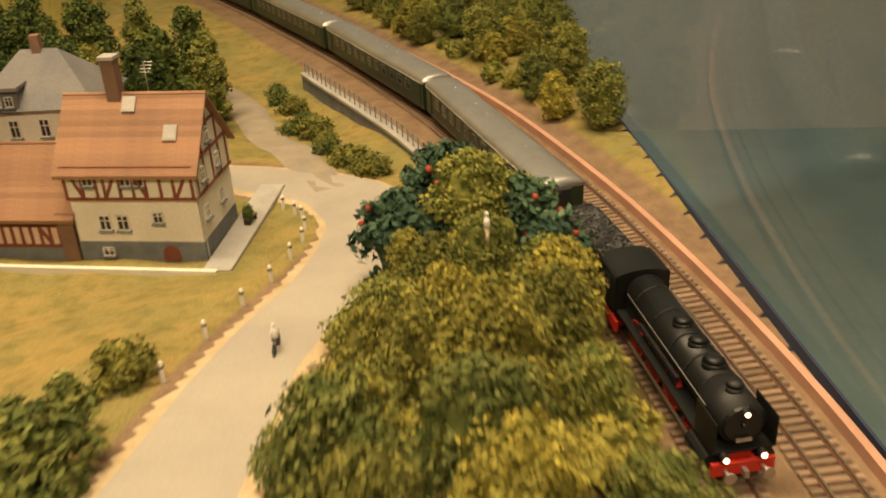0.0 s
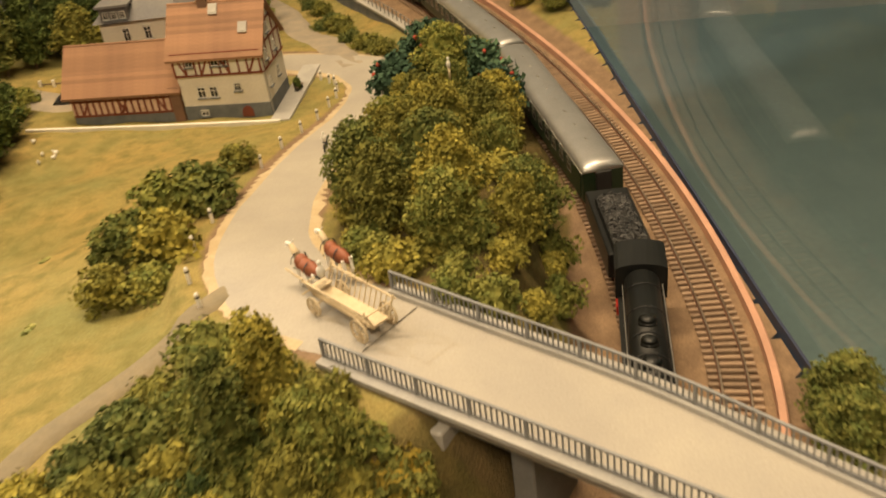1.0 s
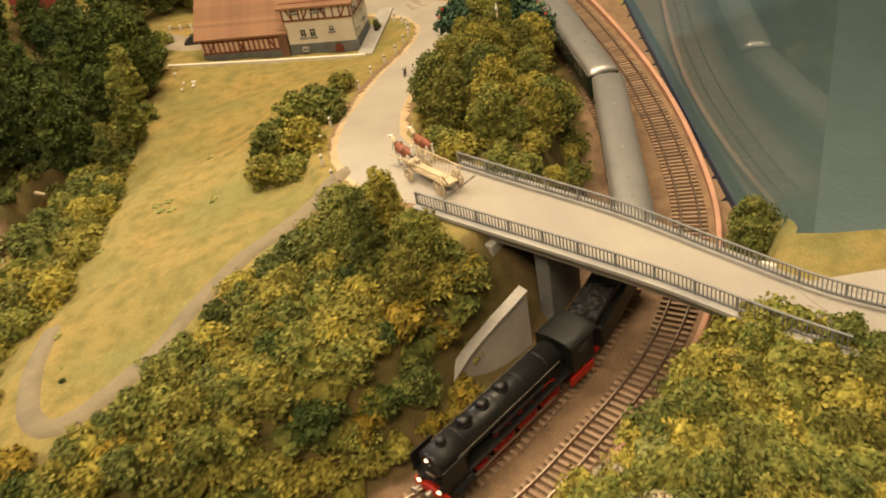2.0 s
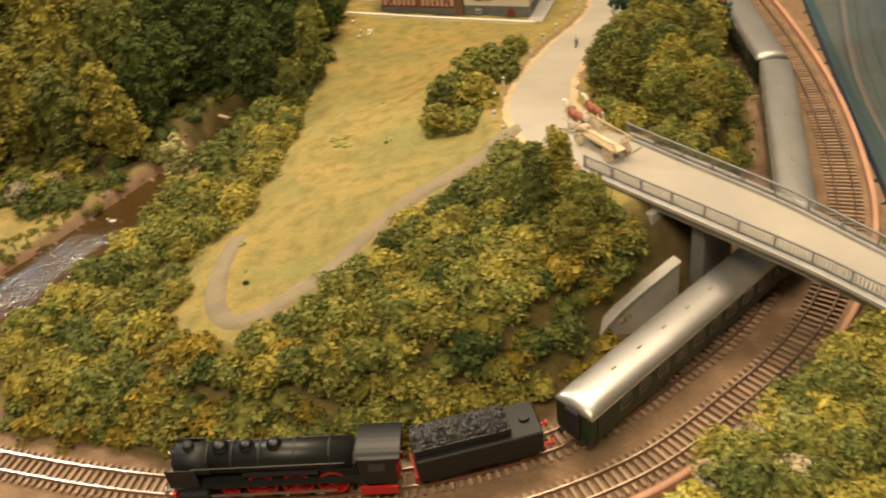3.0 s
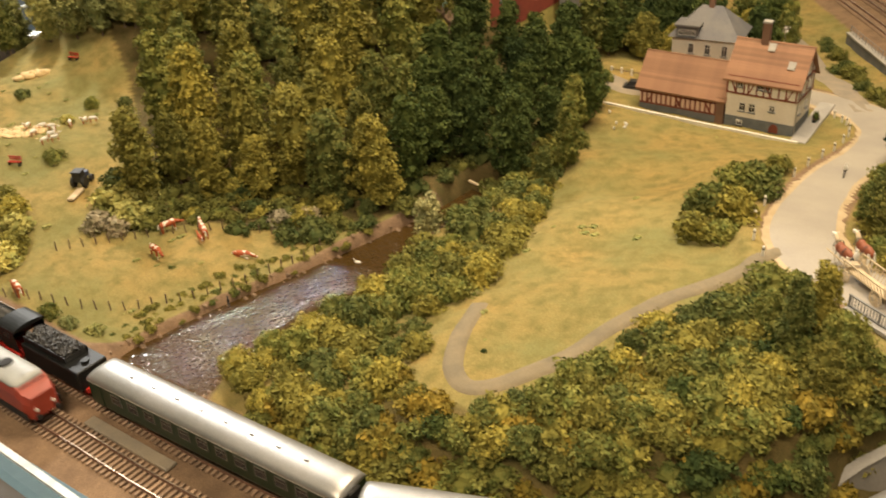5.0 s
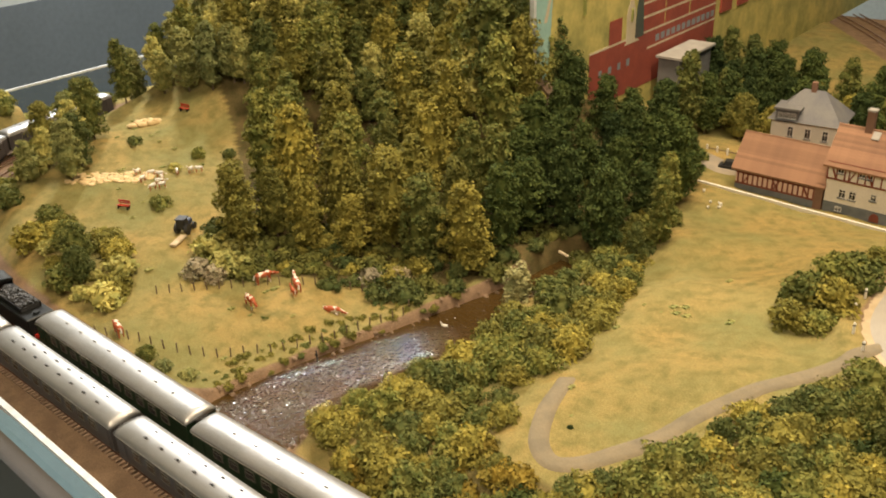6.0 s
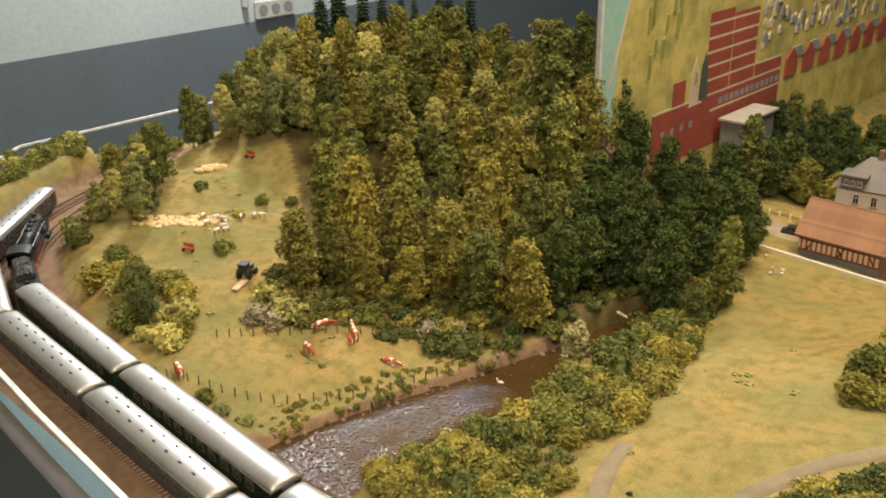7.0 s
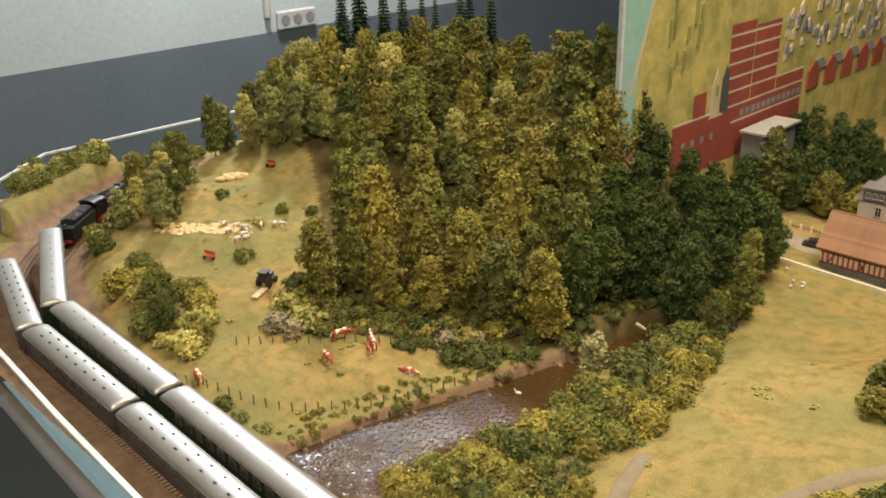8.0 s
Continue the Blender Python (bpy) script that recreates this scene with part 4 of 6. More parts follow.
    for x, y, s in ((0.40, 1.965, 0.55), (0.425, 2.0, 0.52), (0.475, 1.99, 0.58), (0.49, 1.965, 0.5)):
        plant("blue_a", x, y, s * 1.5, rnd, 0.003, "rowan trees on the hill")
    scatter([(0.30, 2.25), (0.37, 2.19), (0.375, 2.24), (0.28, 2.39), (0.2, 2.5), (0.16, 2.54), (0.21, 2.40), (0.265, 2.31)], 0.034, low, 0.5, 0.85, 47, "", lambda x, y, o: o > -0.10, 400, "olive undergrowth below the retaining wall")
    # beyond the outer track
    scatter([(0.53, 2.31), (0.565, 2.29), (0.535, 2.46), (0.505, 2.65), (0.46, 2.85), (0.2, 2.9), (0.42, 2.52)], 0.035, ["olive_c", "bush_olive", "green_c", "bush_green"], 0.4, 0.62, 48, "trees beside the screen", lambda x, y, o: o < 0.095)
    scatter([(0.675, 1.50), (0.708, 1.49), (0.703, 1.55), (0.685, 1.57)], 0.02, ["green_c", "olive_c", "green_a"], 0.42, 0.55, 49, "trees beside the bridge", lambda x, y, o: o < 0.10, 6)
    scatter([(0.58, 1.19), (0.66, 1.185), (0.72, 1.22), (0.80, 1.29), (0.745, 1.335), (0.70, 1.365), (0.63, 1.385), (0.605, 1.33), (0.555, 1.24)], 0.022, low, 0.5, 0.85, 50, "bushes on the bank below the bridge", lambda x, y, o: o < 0.104)
    scatter([(0.54, 1.17), (0.61, 1.18), (0.62, 1.25), (0.575, 1.27)], 0.022, ["bush_blossom", "bush_pale"], 0.45, 0.7, 51, "blossoming bushes below the bridge", lambda x, y, o: o < 0.104)
    # behind the farm
    scatter([(-0.18, 2.15), (-0.05, 2.27), (0.12, 2.27), (0.14, 2.40), (0.06, 2.52), (-0.2, 2.54), (-0.22, 2.40), (-0.16, 2.36), (-0.16, 2.22)], 0.042, ["dark_a", "dark_a", "olive_c", "green_b"], 0.55, 0.85, 52, "trees behind the farm")
    scatter([(-0.12, 2.04), (-0.06, 2.05), (-0.06, 2.12), (-0.12, 2.12)], 0.03, ["bush_dark", "bush_green"], 0.5, 0.8, 53, "bushes beside the farm yard")
    scatter([(-0.27, 1.255), (-0.23, 1.26), (-0.205, 1.38), (-0.165, 1.48), (-0.14, 1.58), (-0.18, 1.57), (-0.21, 1.48), (-0.25, 1.38)], 0.014, ["low_olive", "low_green", "low_olive"], 0.22, 0.45, 611, "", lambda x, y, o: in_water(x, y, 0.002), 400, "olive tufts along the bank of the stream")
    # tufts on the grass
    tuft = []
    rnd2 = random.Random(61)
    for poly, n in ((MEADOW, 14), ([(-0.5, 1.24), (-0.25, 1.24), (-0.2, 1.45), (-0.3, 1.45), (-0.5, 1.36), (-0.66, 1.6), (-0.95, 1.66), (-0.75, 1.36)], 50)):
        xs, ys = [p[0] for p in poly], [p[1] for p in poly]
        while n:
            x, y = rnd2.uniform(min(xs), max(xs)), rnd2.uniform(min(ys), max(ys))
            if inside(np.array([x]), np.array([y]), poly)[0] and not in_water(x, y) and not off_road(x, y, 0.01):
                k = rnd2.uniform(0.25, 0.8)
                tuft.append((rnd2.choice(["tuft_pale", "tuft_pale", "tuft_green"]), Matrix.Translation((x, y, z_at(x, y) - 0.001)) @ Matrix.Diagonal((k * 1.4, k * 1.4, k * 0.7, 1))))
                n -= 1
    for x, y in ((0.141, 1.616), (0.15, 1.60), (0.138, 1.60), (0.13, 1.61)):
        tuft.append(("tuft_pale", Matrix.Translation((x, y, z_at(x, y) - 0.001)) @ Matrix.Diagonal((1.3, 0.9, 0.4, 1))))
    joined("grass_tufts", "small olive grass tufts on meadow and pasture", tuft)
    # single plants
    for key, x, y, s in (("willow", -0.055, 1.575, 1.0), ("bush_blossom", -0.44, 1.385, 1.0), ("bush_blossom", -0.415, 1.395, 0.9), ("bush_pale", -0.425, 1.42, 1.1), ("bush_pale", -0.462, 1.432, 1.2), ("bush_pale", -0.452, 1.462, 1.2), ("bush_green", -0.478, 1.452, 1.1), ("bush_blossom", -0.26, 1.528, 0.9), ("bush_blossom", -0.235, 1.555, 0.8),
                         ("bush_pale", -0.30, 1.235, 0.5), ("bush_green", -0.33, 1.235, 0.5), ("bush_pale", -0.27, 1.245, 0.5), ("bush_green_b", -0.615, 1.455, 0.6), ("bush_green", -0.70, 1.59, 0.5), ("bush_green_b", -0.82, 1.55, 0.5),
                         ("bush_green", -0.66, 1.62, 0.5), ("bush_pale", -0.69, 1.535, 0.5), ("bush_blossom", 0.025, 1.262, 0.6), ("bush_yellow", 0.118, 1.29, 0.7), ("bush_dark", 0.163, 1.352, 0.16)):
        plant(key, x, y, s, rnd)
    for ob in PROTOS.values():
        for o in (*ob.children_recursive, ob):
            bpy.data.objects.remove(o)

# ---- bridge and walls ----

FAR_EDGE = spline([(0.452, 1.577), (0.50, 1.546), (0.588, 1.49), (0.661, 1.433), (0.725, 1.385), (0.80, 1.35)], 10)
NEAR_EDGE = spline([(0.424, 1.517), (0.47, 1.490), (0.55, 1.444), (0.62, 1.402), (0.69, 1.353), (0.76, 1.31)], 10)
DECK_Z = 0.090


def railing(parent_name, line, label):
    root = thing(parent_name, label, "railing")
    ln = lengths_of(line)
    z0, z1 = DECK_Z + 0.003, DECK_Z + 0.0145
    bal = mesh_of(box(bmesh.new(), -0.00035, 0.00035, -0.00035, 0.00035, 0, z1 - z0 - 0.001), "baluster", "railing")
    post = mesh_of(box(bmesh.new(), -0.0008, 0.0008, -0.0008, 0.0008, -0.003, z1 - z0 + 0.0003), "post", "railing")
    rail = []
    for i, s in enumerate(np.arange(0.001, ln[-1], 0.0031)):
        x, y = np.interp(s, ln, line[:, 0]), np.interp(s, ln, line[:, 1])
        ob = part("post" if i % 10 == 0 else "baluster", post if i % 10 == 0 else bal, None, root)
        ob.matrix_basis = pose(x, y, z0, 0, 0, -34)
    for name, z in (("handrail", z1), ("bottom_rail", z0 + 0.0012)):
        bm = bmesh.new()
        nr = normals_of(line)
        loft(bm, [[(x + nx * u, y + ny * u, z + v) for u, v in ((-0.0008, -0.0005), (0.0008, -0.0005), (0.0008, 0.0005), (-0.0008, 0.0005))] for (x, y), (nx, ny) in zip(line, nr)])
        part(name, bm, "railing", root)
    return root


def bridge():
    root = thing("road_bridge", "concrete road bridge over the double track", "bridge")
    bm = bmesh.new()
    rows = []
    for (ax, ay), (bx, by) in zip(NEAR_EDGE, FAR_EDGE):
        rows.append([(ax, ay, DECK_Z - 0.010), (bx, by, DECK_Z - 0.010), (bx, by, DECK_Z), (ax, ay, DECK_Z)])
    loft(bm, rows)
    part("deck", bm, "asphalt", root)
    for line, side in ((NEAR_EDGE, 1), (FAR_EDGE, -1)):
        nr = normals_of(line)
        bm = bmesh.new()
        loft(bm, [[(x - nx * u * side, y - ny * u * side, z) for u, z in ((-0.006, DECK_Z), (0.003, DECK_Z - 0.013), (0.003, DECK_Z + 0.003), (-0.006, DECK_Z + 0.003))] for (x, y), (nx, ny) in zip(line, -nr)])
        part("parapet_kerb", bm, "concrete", root)
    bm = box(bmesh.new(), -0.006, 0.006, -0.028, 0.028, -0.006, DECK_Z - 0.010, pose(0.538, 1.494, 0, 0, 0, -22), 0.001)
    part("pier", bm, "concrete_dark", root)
    # wing wall that falls away beside the track
    line = spline([(0.514, 1.447), (0.492, 1.425), (0.470, 1.408), (0.448, 1.382)], 6)
    nr = normals_of(line)
    tops = np.interp(np.arange(len(line)), [0, 6, 12, 18], [0.054, 0.042, 0.024, 0.003])
    bm = bmesh.new()
    loft(bm, [[(x - nx * 0.003, y - ny * 0.003, -0.006), (x + nx * 0.003, y + ny * 0.003, -0.006), (x + nx * 0.003, y + ny * 0.003, h), (x - nx * 0.003, y - ny * 0.003, h)] for (x, y), (nx, ny), h in zip(line, nr, tops)])
    part("wing_wall", bm, "concrete", root)
    bm = bmesh.new()
    loft(bm, [[(x - nx * 0.005, y - ny * 0.005, h), (x + nx * 0.005, y + ny * 0.005, h), (x + nx * 0.005, y + ny * 0.005, h + 0.0018), (x - nx * 0.005, y - ny * 0.005, h + 0.0018)] for (x, y), (nx, ny), h in zip(line, nr, tops)])
    part("wall_coping", bm, "concrete", root)
    bm = box(bmesh.new(), -0.006, 0.006, -0.04, 0.04, -0.006, DECK_Z - 0.010, pose(0.678, 1.402, 0, 0, 0, -22), 0.001)
    part("east_abutment", bm, "plaster_white", root)
    bm = box(bmesh.new(), -0.03, 0.018, -0.030, 0.032, -0.004, DECK_Z - 0.010, pose(0.488, 1.505, 0, 0, 0, -28), 0.001)
    part("west_abutment", bm, "concrete", root)
    railing("bridge_railing", FAR_EDGE[:46], "grey metal railing along the bridge")
    railing("bridge_railing", NEAR_EDGE[:46], "grey metal railing along the bridge")
    bm = bmesh.new()
    v = [bm.verts.new(p) for p in ((0.70, 1.40, 0.0905), (0.745, 1.33, 0.0905), (0.9, 1.22, 0.0905), (0.95, 1.40, 0.0905), (0.80, 1.42, 0.0905))]
    f = bm.faces.new(v)
    r = bmesh.ops.extrude_face_region(bm, geom=[f])
    bmesh.ops.translate(bm, vec=(0, 0, -0.1), verts=[g for g in r["geom"] if isinstance(g, bmesh.types.BMVert)])
    tagged(part("road_end", bm, "asphalt"), "pale grey road surface beyond the bridge", "road", "", "structure")


def retaining_wall():
    root = thing("retaining_wall", "dark grey stone retaining wall below the track", "wall", kind="structure")
    line = spline([(0.388, 2.235), (0.345, 2.315), (0.285, 2.41), (0.222, 2.505), (0.20, 2.54)], 8)
    nr = normals_of(line)
    bm = bmesh.new()
    loft(bm, [[(x - nx * 0.005, y - ny * 0.005, -0.045), (x + nx * 0.005, y + ny * 0.005, -0.045), (x + nx * 0.004, y + ny * 0.004, 0.002), (x - nx * 0.005, y - ny * 0.005, 0.002)] for (x, y), (nx, ny) in zip(line, nr)])
    part("masonry", bm, "stone_wall", root)
    bm = bmesh.new()
    loft(bm, [[(x - nx * 0.006, y - ny * 0.006, 0.002), (x + nx * 0.006, y + ny * 0.006, 0.002), (x + nx * 0.006, y + ny * 0.006, 0.005), (x - nx * 0.006, y - ny * 0.006, 0.005)] for (x, y), (nx, ny) in zip(line, nr)])
    part("coping", bm, "concrete", root)
    rail = thing("wall_railing", "thin dark railing on the retaining wall", "railing")
    ln = lengths_of(line)
    post = mesh_of(box(bmesh.new(), -0.0006, 0.0006, -0.0006, 0.0006, 0, 0.013), "post", "railing")
    for s in np.arange(0.004, ln[-1], 0.014):
        ob = part("post", post, None, rail)
        ob.matrix_basis = pose(np.interp(s, ln, line[:, 0]), np.interp(s, ln, line[:, 1]), 0.005)
    for z in (0.011, 0.018):
        bm = bmesh.new()
        for (ax, ay), (bx, by) in zip(line, line[1:]):
            tube(bm, (ax, ay, z), (bx, by, z), 0.0004, None, 5, False)
        part("rail_bar", bm, "railing", rail)


# ---- buildings ----


def gable_roof(name, root, x0, x1, y0, y1, ze, zr, over, tile_rows, tiles, material="tile", y_ridge=None):
    """Two slopes with rows of tiles that stand proud as pieces of their own."""
    ym = (y0 + y1) / 2 if y_ridge is None else y_ridge
    holder = None
    for face, (ya, yb) in enumerate(((y0 - over, ym), (y1 + over, ym))):
        bm = bmesh.new()
        sl = (zr - ze) / abs(ym - (y0 if face == 0 else y1))
        za = ze - over * sl
        n = Vector((0, -(zr - za), 0)).normalized()
        v = [(x0 - over, ya, za), (x1 + over, ya, za), (x1 + over, yb, zr), (x0 - over, yb, zr)]
        loft(bm, [[v[0], v[1], (v[1][0], ya, za - 0.0022), (v[0][0], ya, za - 0.0022)], [v[3], v[2], (v[2][0], yb, zr - 0.0022), (v[3][0], yb, zr - 0.0022)]])
        roof = part(name, bm, material, root)
        if face == 0 and tiles:
            length = math.hypot(yb - ya, zr - za)
            row_d, tile_w = length / tile_rows, (x1 - x0 + 2 * over) / tiles
            course = mesh_of(box(bmesh.new(), 0, x1 - x0 + 2 * over, 0, row_d * 1.12, 0, 0.0007), "tile_course", material)
            tilt = math.degrees(math.atan2(zr - za, yb - ya))
            for r in range(tile_rows):
                f = r / tile_rows
                ob = part("tile_course", course, None, roof)
                ob.matrix_basis = pose(x0 - over, ya + (yb - ya) * f, za + (zr - za) * f + 0.0003, tilt - 1.2)
    bm = tube(bmesh.new(), (x0 - over, ym, zr + 0.0002), (x1 + over, ym, zr + 0.0002), 0.0016, None, 8)
    part("ridge", bm, material, root)


def gable_walls(root, x0, x1, y0, y1, z0, ze, zr, material, name="wall"):
    ym = (y0 + y1) / 2
    bm = bmesh.new()
    loft(bm, [[(x, y0, z0), (x, y1, z0), (x, y1, ze), (x, ym, zr - 0.002), (x, y0, ze)] for x in (x0, x1)])
    return part(name, bm, material, root)


def window_part(root, x, y, z, w, h, depth=0.0012, axis="y", panes=2):
    """A window with its frame, sill and panes on a wall that faces -y (or +x)."""
    turn = pose(x, y, z, 0, 0, 0 if axis == "y" else 90)
    bm = bmesh.new()
    for a, b, c, d in ((-w / 2, -w / 2 + 0.0008, 0, h), (w / 2 - 0.0008, w / 2, 0, h), (-w / 2, w / 2, h - 0.0008, h), (-w / 2, w / 2, 0, 0.0008), (-0.0003, 0.0003, 0, h), (-w / 2, w / 2, h * 0.62, h * 0.62 + 0.0005)):
        box(bm, a, b, -depth, 0.0005, c, d)
    bm.transform(turn)
    fr = part("window", bm, "white", root)
    bm = box(bmesh.new(), -w / 2 + 0.0008, w / 2 - 0.0008, -0.0004, 0.0002, 0.0008, h - 0.0008)
    bm.transform(turn)
    part("pane", bm, "glass_dark", fr)
    bm = box(bmesh.new(), -w / 2 - 0.001, w / 2 + 0.001, -0.0028, 0.0, -0.0012, -0.0001)
    bm.transform(turn)
    part("sill", bm, "basement", fr)


def beam(bm, x0, z0, x1, z1, y, w=0.0021):
    d = Vector((x1 - x0, 0, z1 - z0))
    ang = math.degrees(math.atan2(d.z, d.x))
    box(bm, 0, d.length, -0.0009, 0.0005, -w / 2, w / 2, pose(x0, y, z0, 0, -ang, 0))


def beam_part(root, x0, z0, x1, z1, y):
    bm = bmesh.new()
    beam(bm, x0, z0, x1, z1, y)
    part("beam", bm, "timber", root)


def farmhouse():
    """Main house: stone basement, plastered storey, half-timbered upper storey, tiled roof."""
    h = thing("farmhouse", "half-timbered farmhouse with cream plaster and red tiled roof", "house", pose(0.140, 2.052, 0.0, 0, 0, -1.5))
    W, D = 0.098, 0.072
    bm = box(bmesh.new(), -0.0004, W + 0.0004, -0.0006, D, -0.006, 0.0165)
    part("basement", bm, "basement", h)
    part("wall", box(bmesh.new(), 0, W, 0, D, 0.0165, 0.051), "plaster", h, "cream plastered ground floor")
    gable_walls(h, -0.001, W + 0.001, -0.0015, D + 0.0015, 0.051, 0.0735, 0.1155, "plaster_white", "upper_wall")
    y = -0.0016
    for z in (0.052, 0.0765):
        beam_part(h, -0.001, z, W + 0.001, z, y)
    xs = (0.0, 0.013, 0.024, 0.030, 0.042, 0.052, 0.062, 0.073, 0.083, 0.097)
    for x in xs:
        beam_part(h, x, 0.052, x, 0.0765, y)
    for a, b in (((0.03, 0.0525), (0.042, 0.076)), ((0.062, 0.0525), (0.052, 0.076)), ((0.084, 0.0525), (0.096, 0.076)), ((0.013, 0.0525), (0.003, 0.076))):
        beam_part(h, *a, *b, y - 0.0003)
    for x in (0.018, 0.047, 0.057):
        window_part(h, x, y + 0.0003, 0.062, 0.009, 0.011)
    # gable timbers
    for yy in (0.004, 0.02, 0.036, 0.052, 0.068):
        top = 0.078 + 0.036 * (1 - abs(yy - 0.036) / 0.036)
        bm = box(bmesh.new(), W, W + 0.0019, yy - 0.001, yy + 0.001, 0.052, top)
        part("beam", bm, "timber", h)
    for z, half in ((0.052, 0.036), (0.078, 0.034), (0.098, 0.016)):
        part("beam", box(bmesh.new(), W, W + 0.0021, 0.036 - half, 0.036 + half, z - 0.001, z + 0.001), "timber", h)
    for yy, zz in ((0.014, 0.06), (0.045, 0.06), (0.014, 0.03), (0.045, 0.03), (0.032, 0.084)):
        window_part(h, W + (0.0014 if zz > 0.05 else 0.0004), yy, zz, 0.008, 0.011, axis="x")
    for x in (0.024, 0.038):
        window_part(h, x, -0.0001, 0.026, 0.0095, 0.0125)
    window_part(h, 0.066, -0.0001, 0.032, 0.008, 0.009)
    # cellar door with its arch, and a window grille
    bm = bmesh.new()
    loft(bm, [[(0.0715 + 0.0065 * math.cos(a), yy, 0.002 + max(0, 0.008 * math.sin(a)) + (0.004 if 0 < a < math.pi else 0)) for a in [math.pi * k / 8 for k in range(9)]] for yy in (-0.0022, 0.0)])
    door = part("cellar_door", bm, "timber", h, "arched red-brown cellar door")
    window_part(h, 0.022, -0.0007, 0.005, 0.009, 0.007)
    gable_roof("roof", h, 0, W, 0, D, 0.078, 0.1195, 0.006, 15, 1)
    ch = part("chimney", box(bmesh.new(), 0.03, 0.040, 0.031, 0.041, 0.10, 0.146), "brick", h, "brick chimney")
    part("chimney_cap", box(bmesh.new(), 0.029, 0.041, 0.030, 0.042, 0.146, 0.1485), "concrete", ch)
    for x, f in ((0.081, 0.42), (0.047, 0.83)):
        z, yy = 0.078 + 0.0415 * f, 0.036 * f
        bm = box(bmesh.new(), -0.005, 0.005, -0.006, 0.006, 0.0, 0.002, pose(x, yy, z + 0.0008, 49))
        sk = part("skylight", bm, "concrete", h)
        part("pane", box(bmesh.new(), -0.0038, 0.0038, -0.0048, 0.0048, 0.002, 0.0023, pose(x, yy, z + 0.0008, 49)), "concrete", sk)
    part("chimney_step", box(bmesh.new(), 0.026, 0.042, 0.021, 0.028, 0.101, 0.1025), "concrete", h)
    ant = bmesh.new()
    tube(ant, (0.058, 0.042, 0.115), (0.058, 0.042, 0.142), 0.0004, None, 5)
    for k in range(4):
        tube(ant, (0.054, 0.042 + 0.002 * k, 0.134 + 0.002 * k), (0.062, 0.042 + 0.002 * k, 0.134 + 0.002 * k), 0.0003, None, 4)
    part("antenna", ant, "steel", h)
    part("downpipe", tube(bmesh.new(), (W + 0.0016, 0.001, 0.0), (W + 0.0016, 0.001, 0.076), 0.0007, None, 6), "concrete", h)


def annex():
    h = thing("farm_annex", "low half-timbered barn with pink plaster and red tiled roof", "barn", pose(0.006, 2.056, 0.0, 0, 0, -1.0))
    W, D, ze, zr = 0.130, 0.068, 0.042, 0.082
    part("basement", box(bmesh.new(), -0.0004, W + 0.0004, -0.0006, D, -0.006, 0.011), "basement", h)
    gable_walls(h, 0, W, 0, D, 0.011, ze, zr, "plaster_pink")
    for z in (0.012, 0.029, 0.0405):
        beam_part(h, 0, z, W, z, -0.0004)
    for k in range(17):
        x = 0.004 + k * (W - 0.008) / 16
        beam_part(h, x, 0.012, x, 0.0405, -0.0004)
    for x in (0.012, 0.058, 0.066, 0.112):
        beam_part(h, x, 0.012, x + (0.009 if x < 0.06 else -0.009), 0.028, -0.0007)
    for k in (1, 3, 6, 9, 12, 14):
        x = 0.0078 + k * (W - 0.008) / 16
        part("hatch", box(bmesh.new(), x - 0.002, x + 0.002, -0.0004, 0.0002, 0.032, 0.038), "glass_dark", h)
    gable_roof("roof", h, 0, W - 0.001, 0, D, ze, zr, 0.006, 14, 1)
    part("corner_pilaster", box(bmesh.new(), W - 0.010, W + 0.002, -0.0035, 0.004, 0.0, 0.040), "brick", h, "red brick corner pier")


def villa():
    h = thing("rear_house", "white plastered house with a grey slate hipped roof", "house", pose(0.01, 2.165, 0.0, 0, 0, 6))
    W, D, ze, zr = 0.10, 0.075, 0.085, 0.125
    part("wall", box(bmesh.new(), 0, W, 0, D, -0.006, ze), "plaster_white", h)
    bm = bmesh.new()
    o = 0.006
    b = [bm.verts.new(p) for p in ((-o, -o, ze - 0.002), (W + o, -o, ze - 0.002), (W + o, D + o, ze - 0.002), (-o, D + o, ze - 0.002))]
    t = [bm.verts.new(p) for p in ((0.034, D / 2, zr), (W - 0.034, D / 2, zr))]
    for f in ((b[0], b[1], t[1], t[0]), (b[1], b[2], t[1]), (b[2], b[3], t[0], t[1]), (b[3], b[0], t[0]), (b[3], b[2], b[1], b[0])):
        bm.faces.new(f)
    part("roof", bm, "slate", h, "grey slate hipped roof")
    dm = part("dormer", box(bmesh.new(), 0.006, 0.04, -0.004, 0.03, ze - 0.004, ze + 0.016), "slate", h, "slate-hung dormer")
    part("dormer_roof", box(bmesh.new(), 0.003, 0.043, -0.008, 0.032, ze + 0.016, ze + 0.019), "slate", dm)
    for x in (0.013, 0.023, 0.033):
        window_part(h, x, -0.0043, ze + 0.002, 0.007, 0.009)
    for x in (0.03, 0.056, 0.082):
        for z in (0.058, 0.025):
            window_part(h, x, -0.0002, z, 0.009, 0.016)
    part("chimney", box(bmesh.new(), 0.045, 0.053, 0.034, 0.042, zr - 0.01, zr + 0.012), "brick", h)


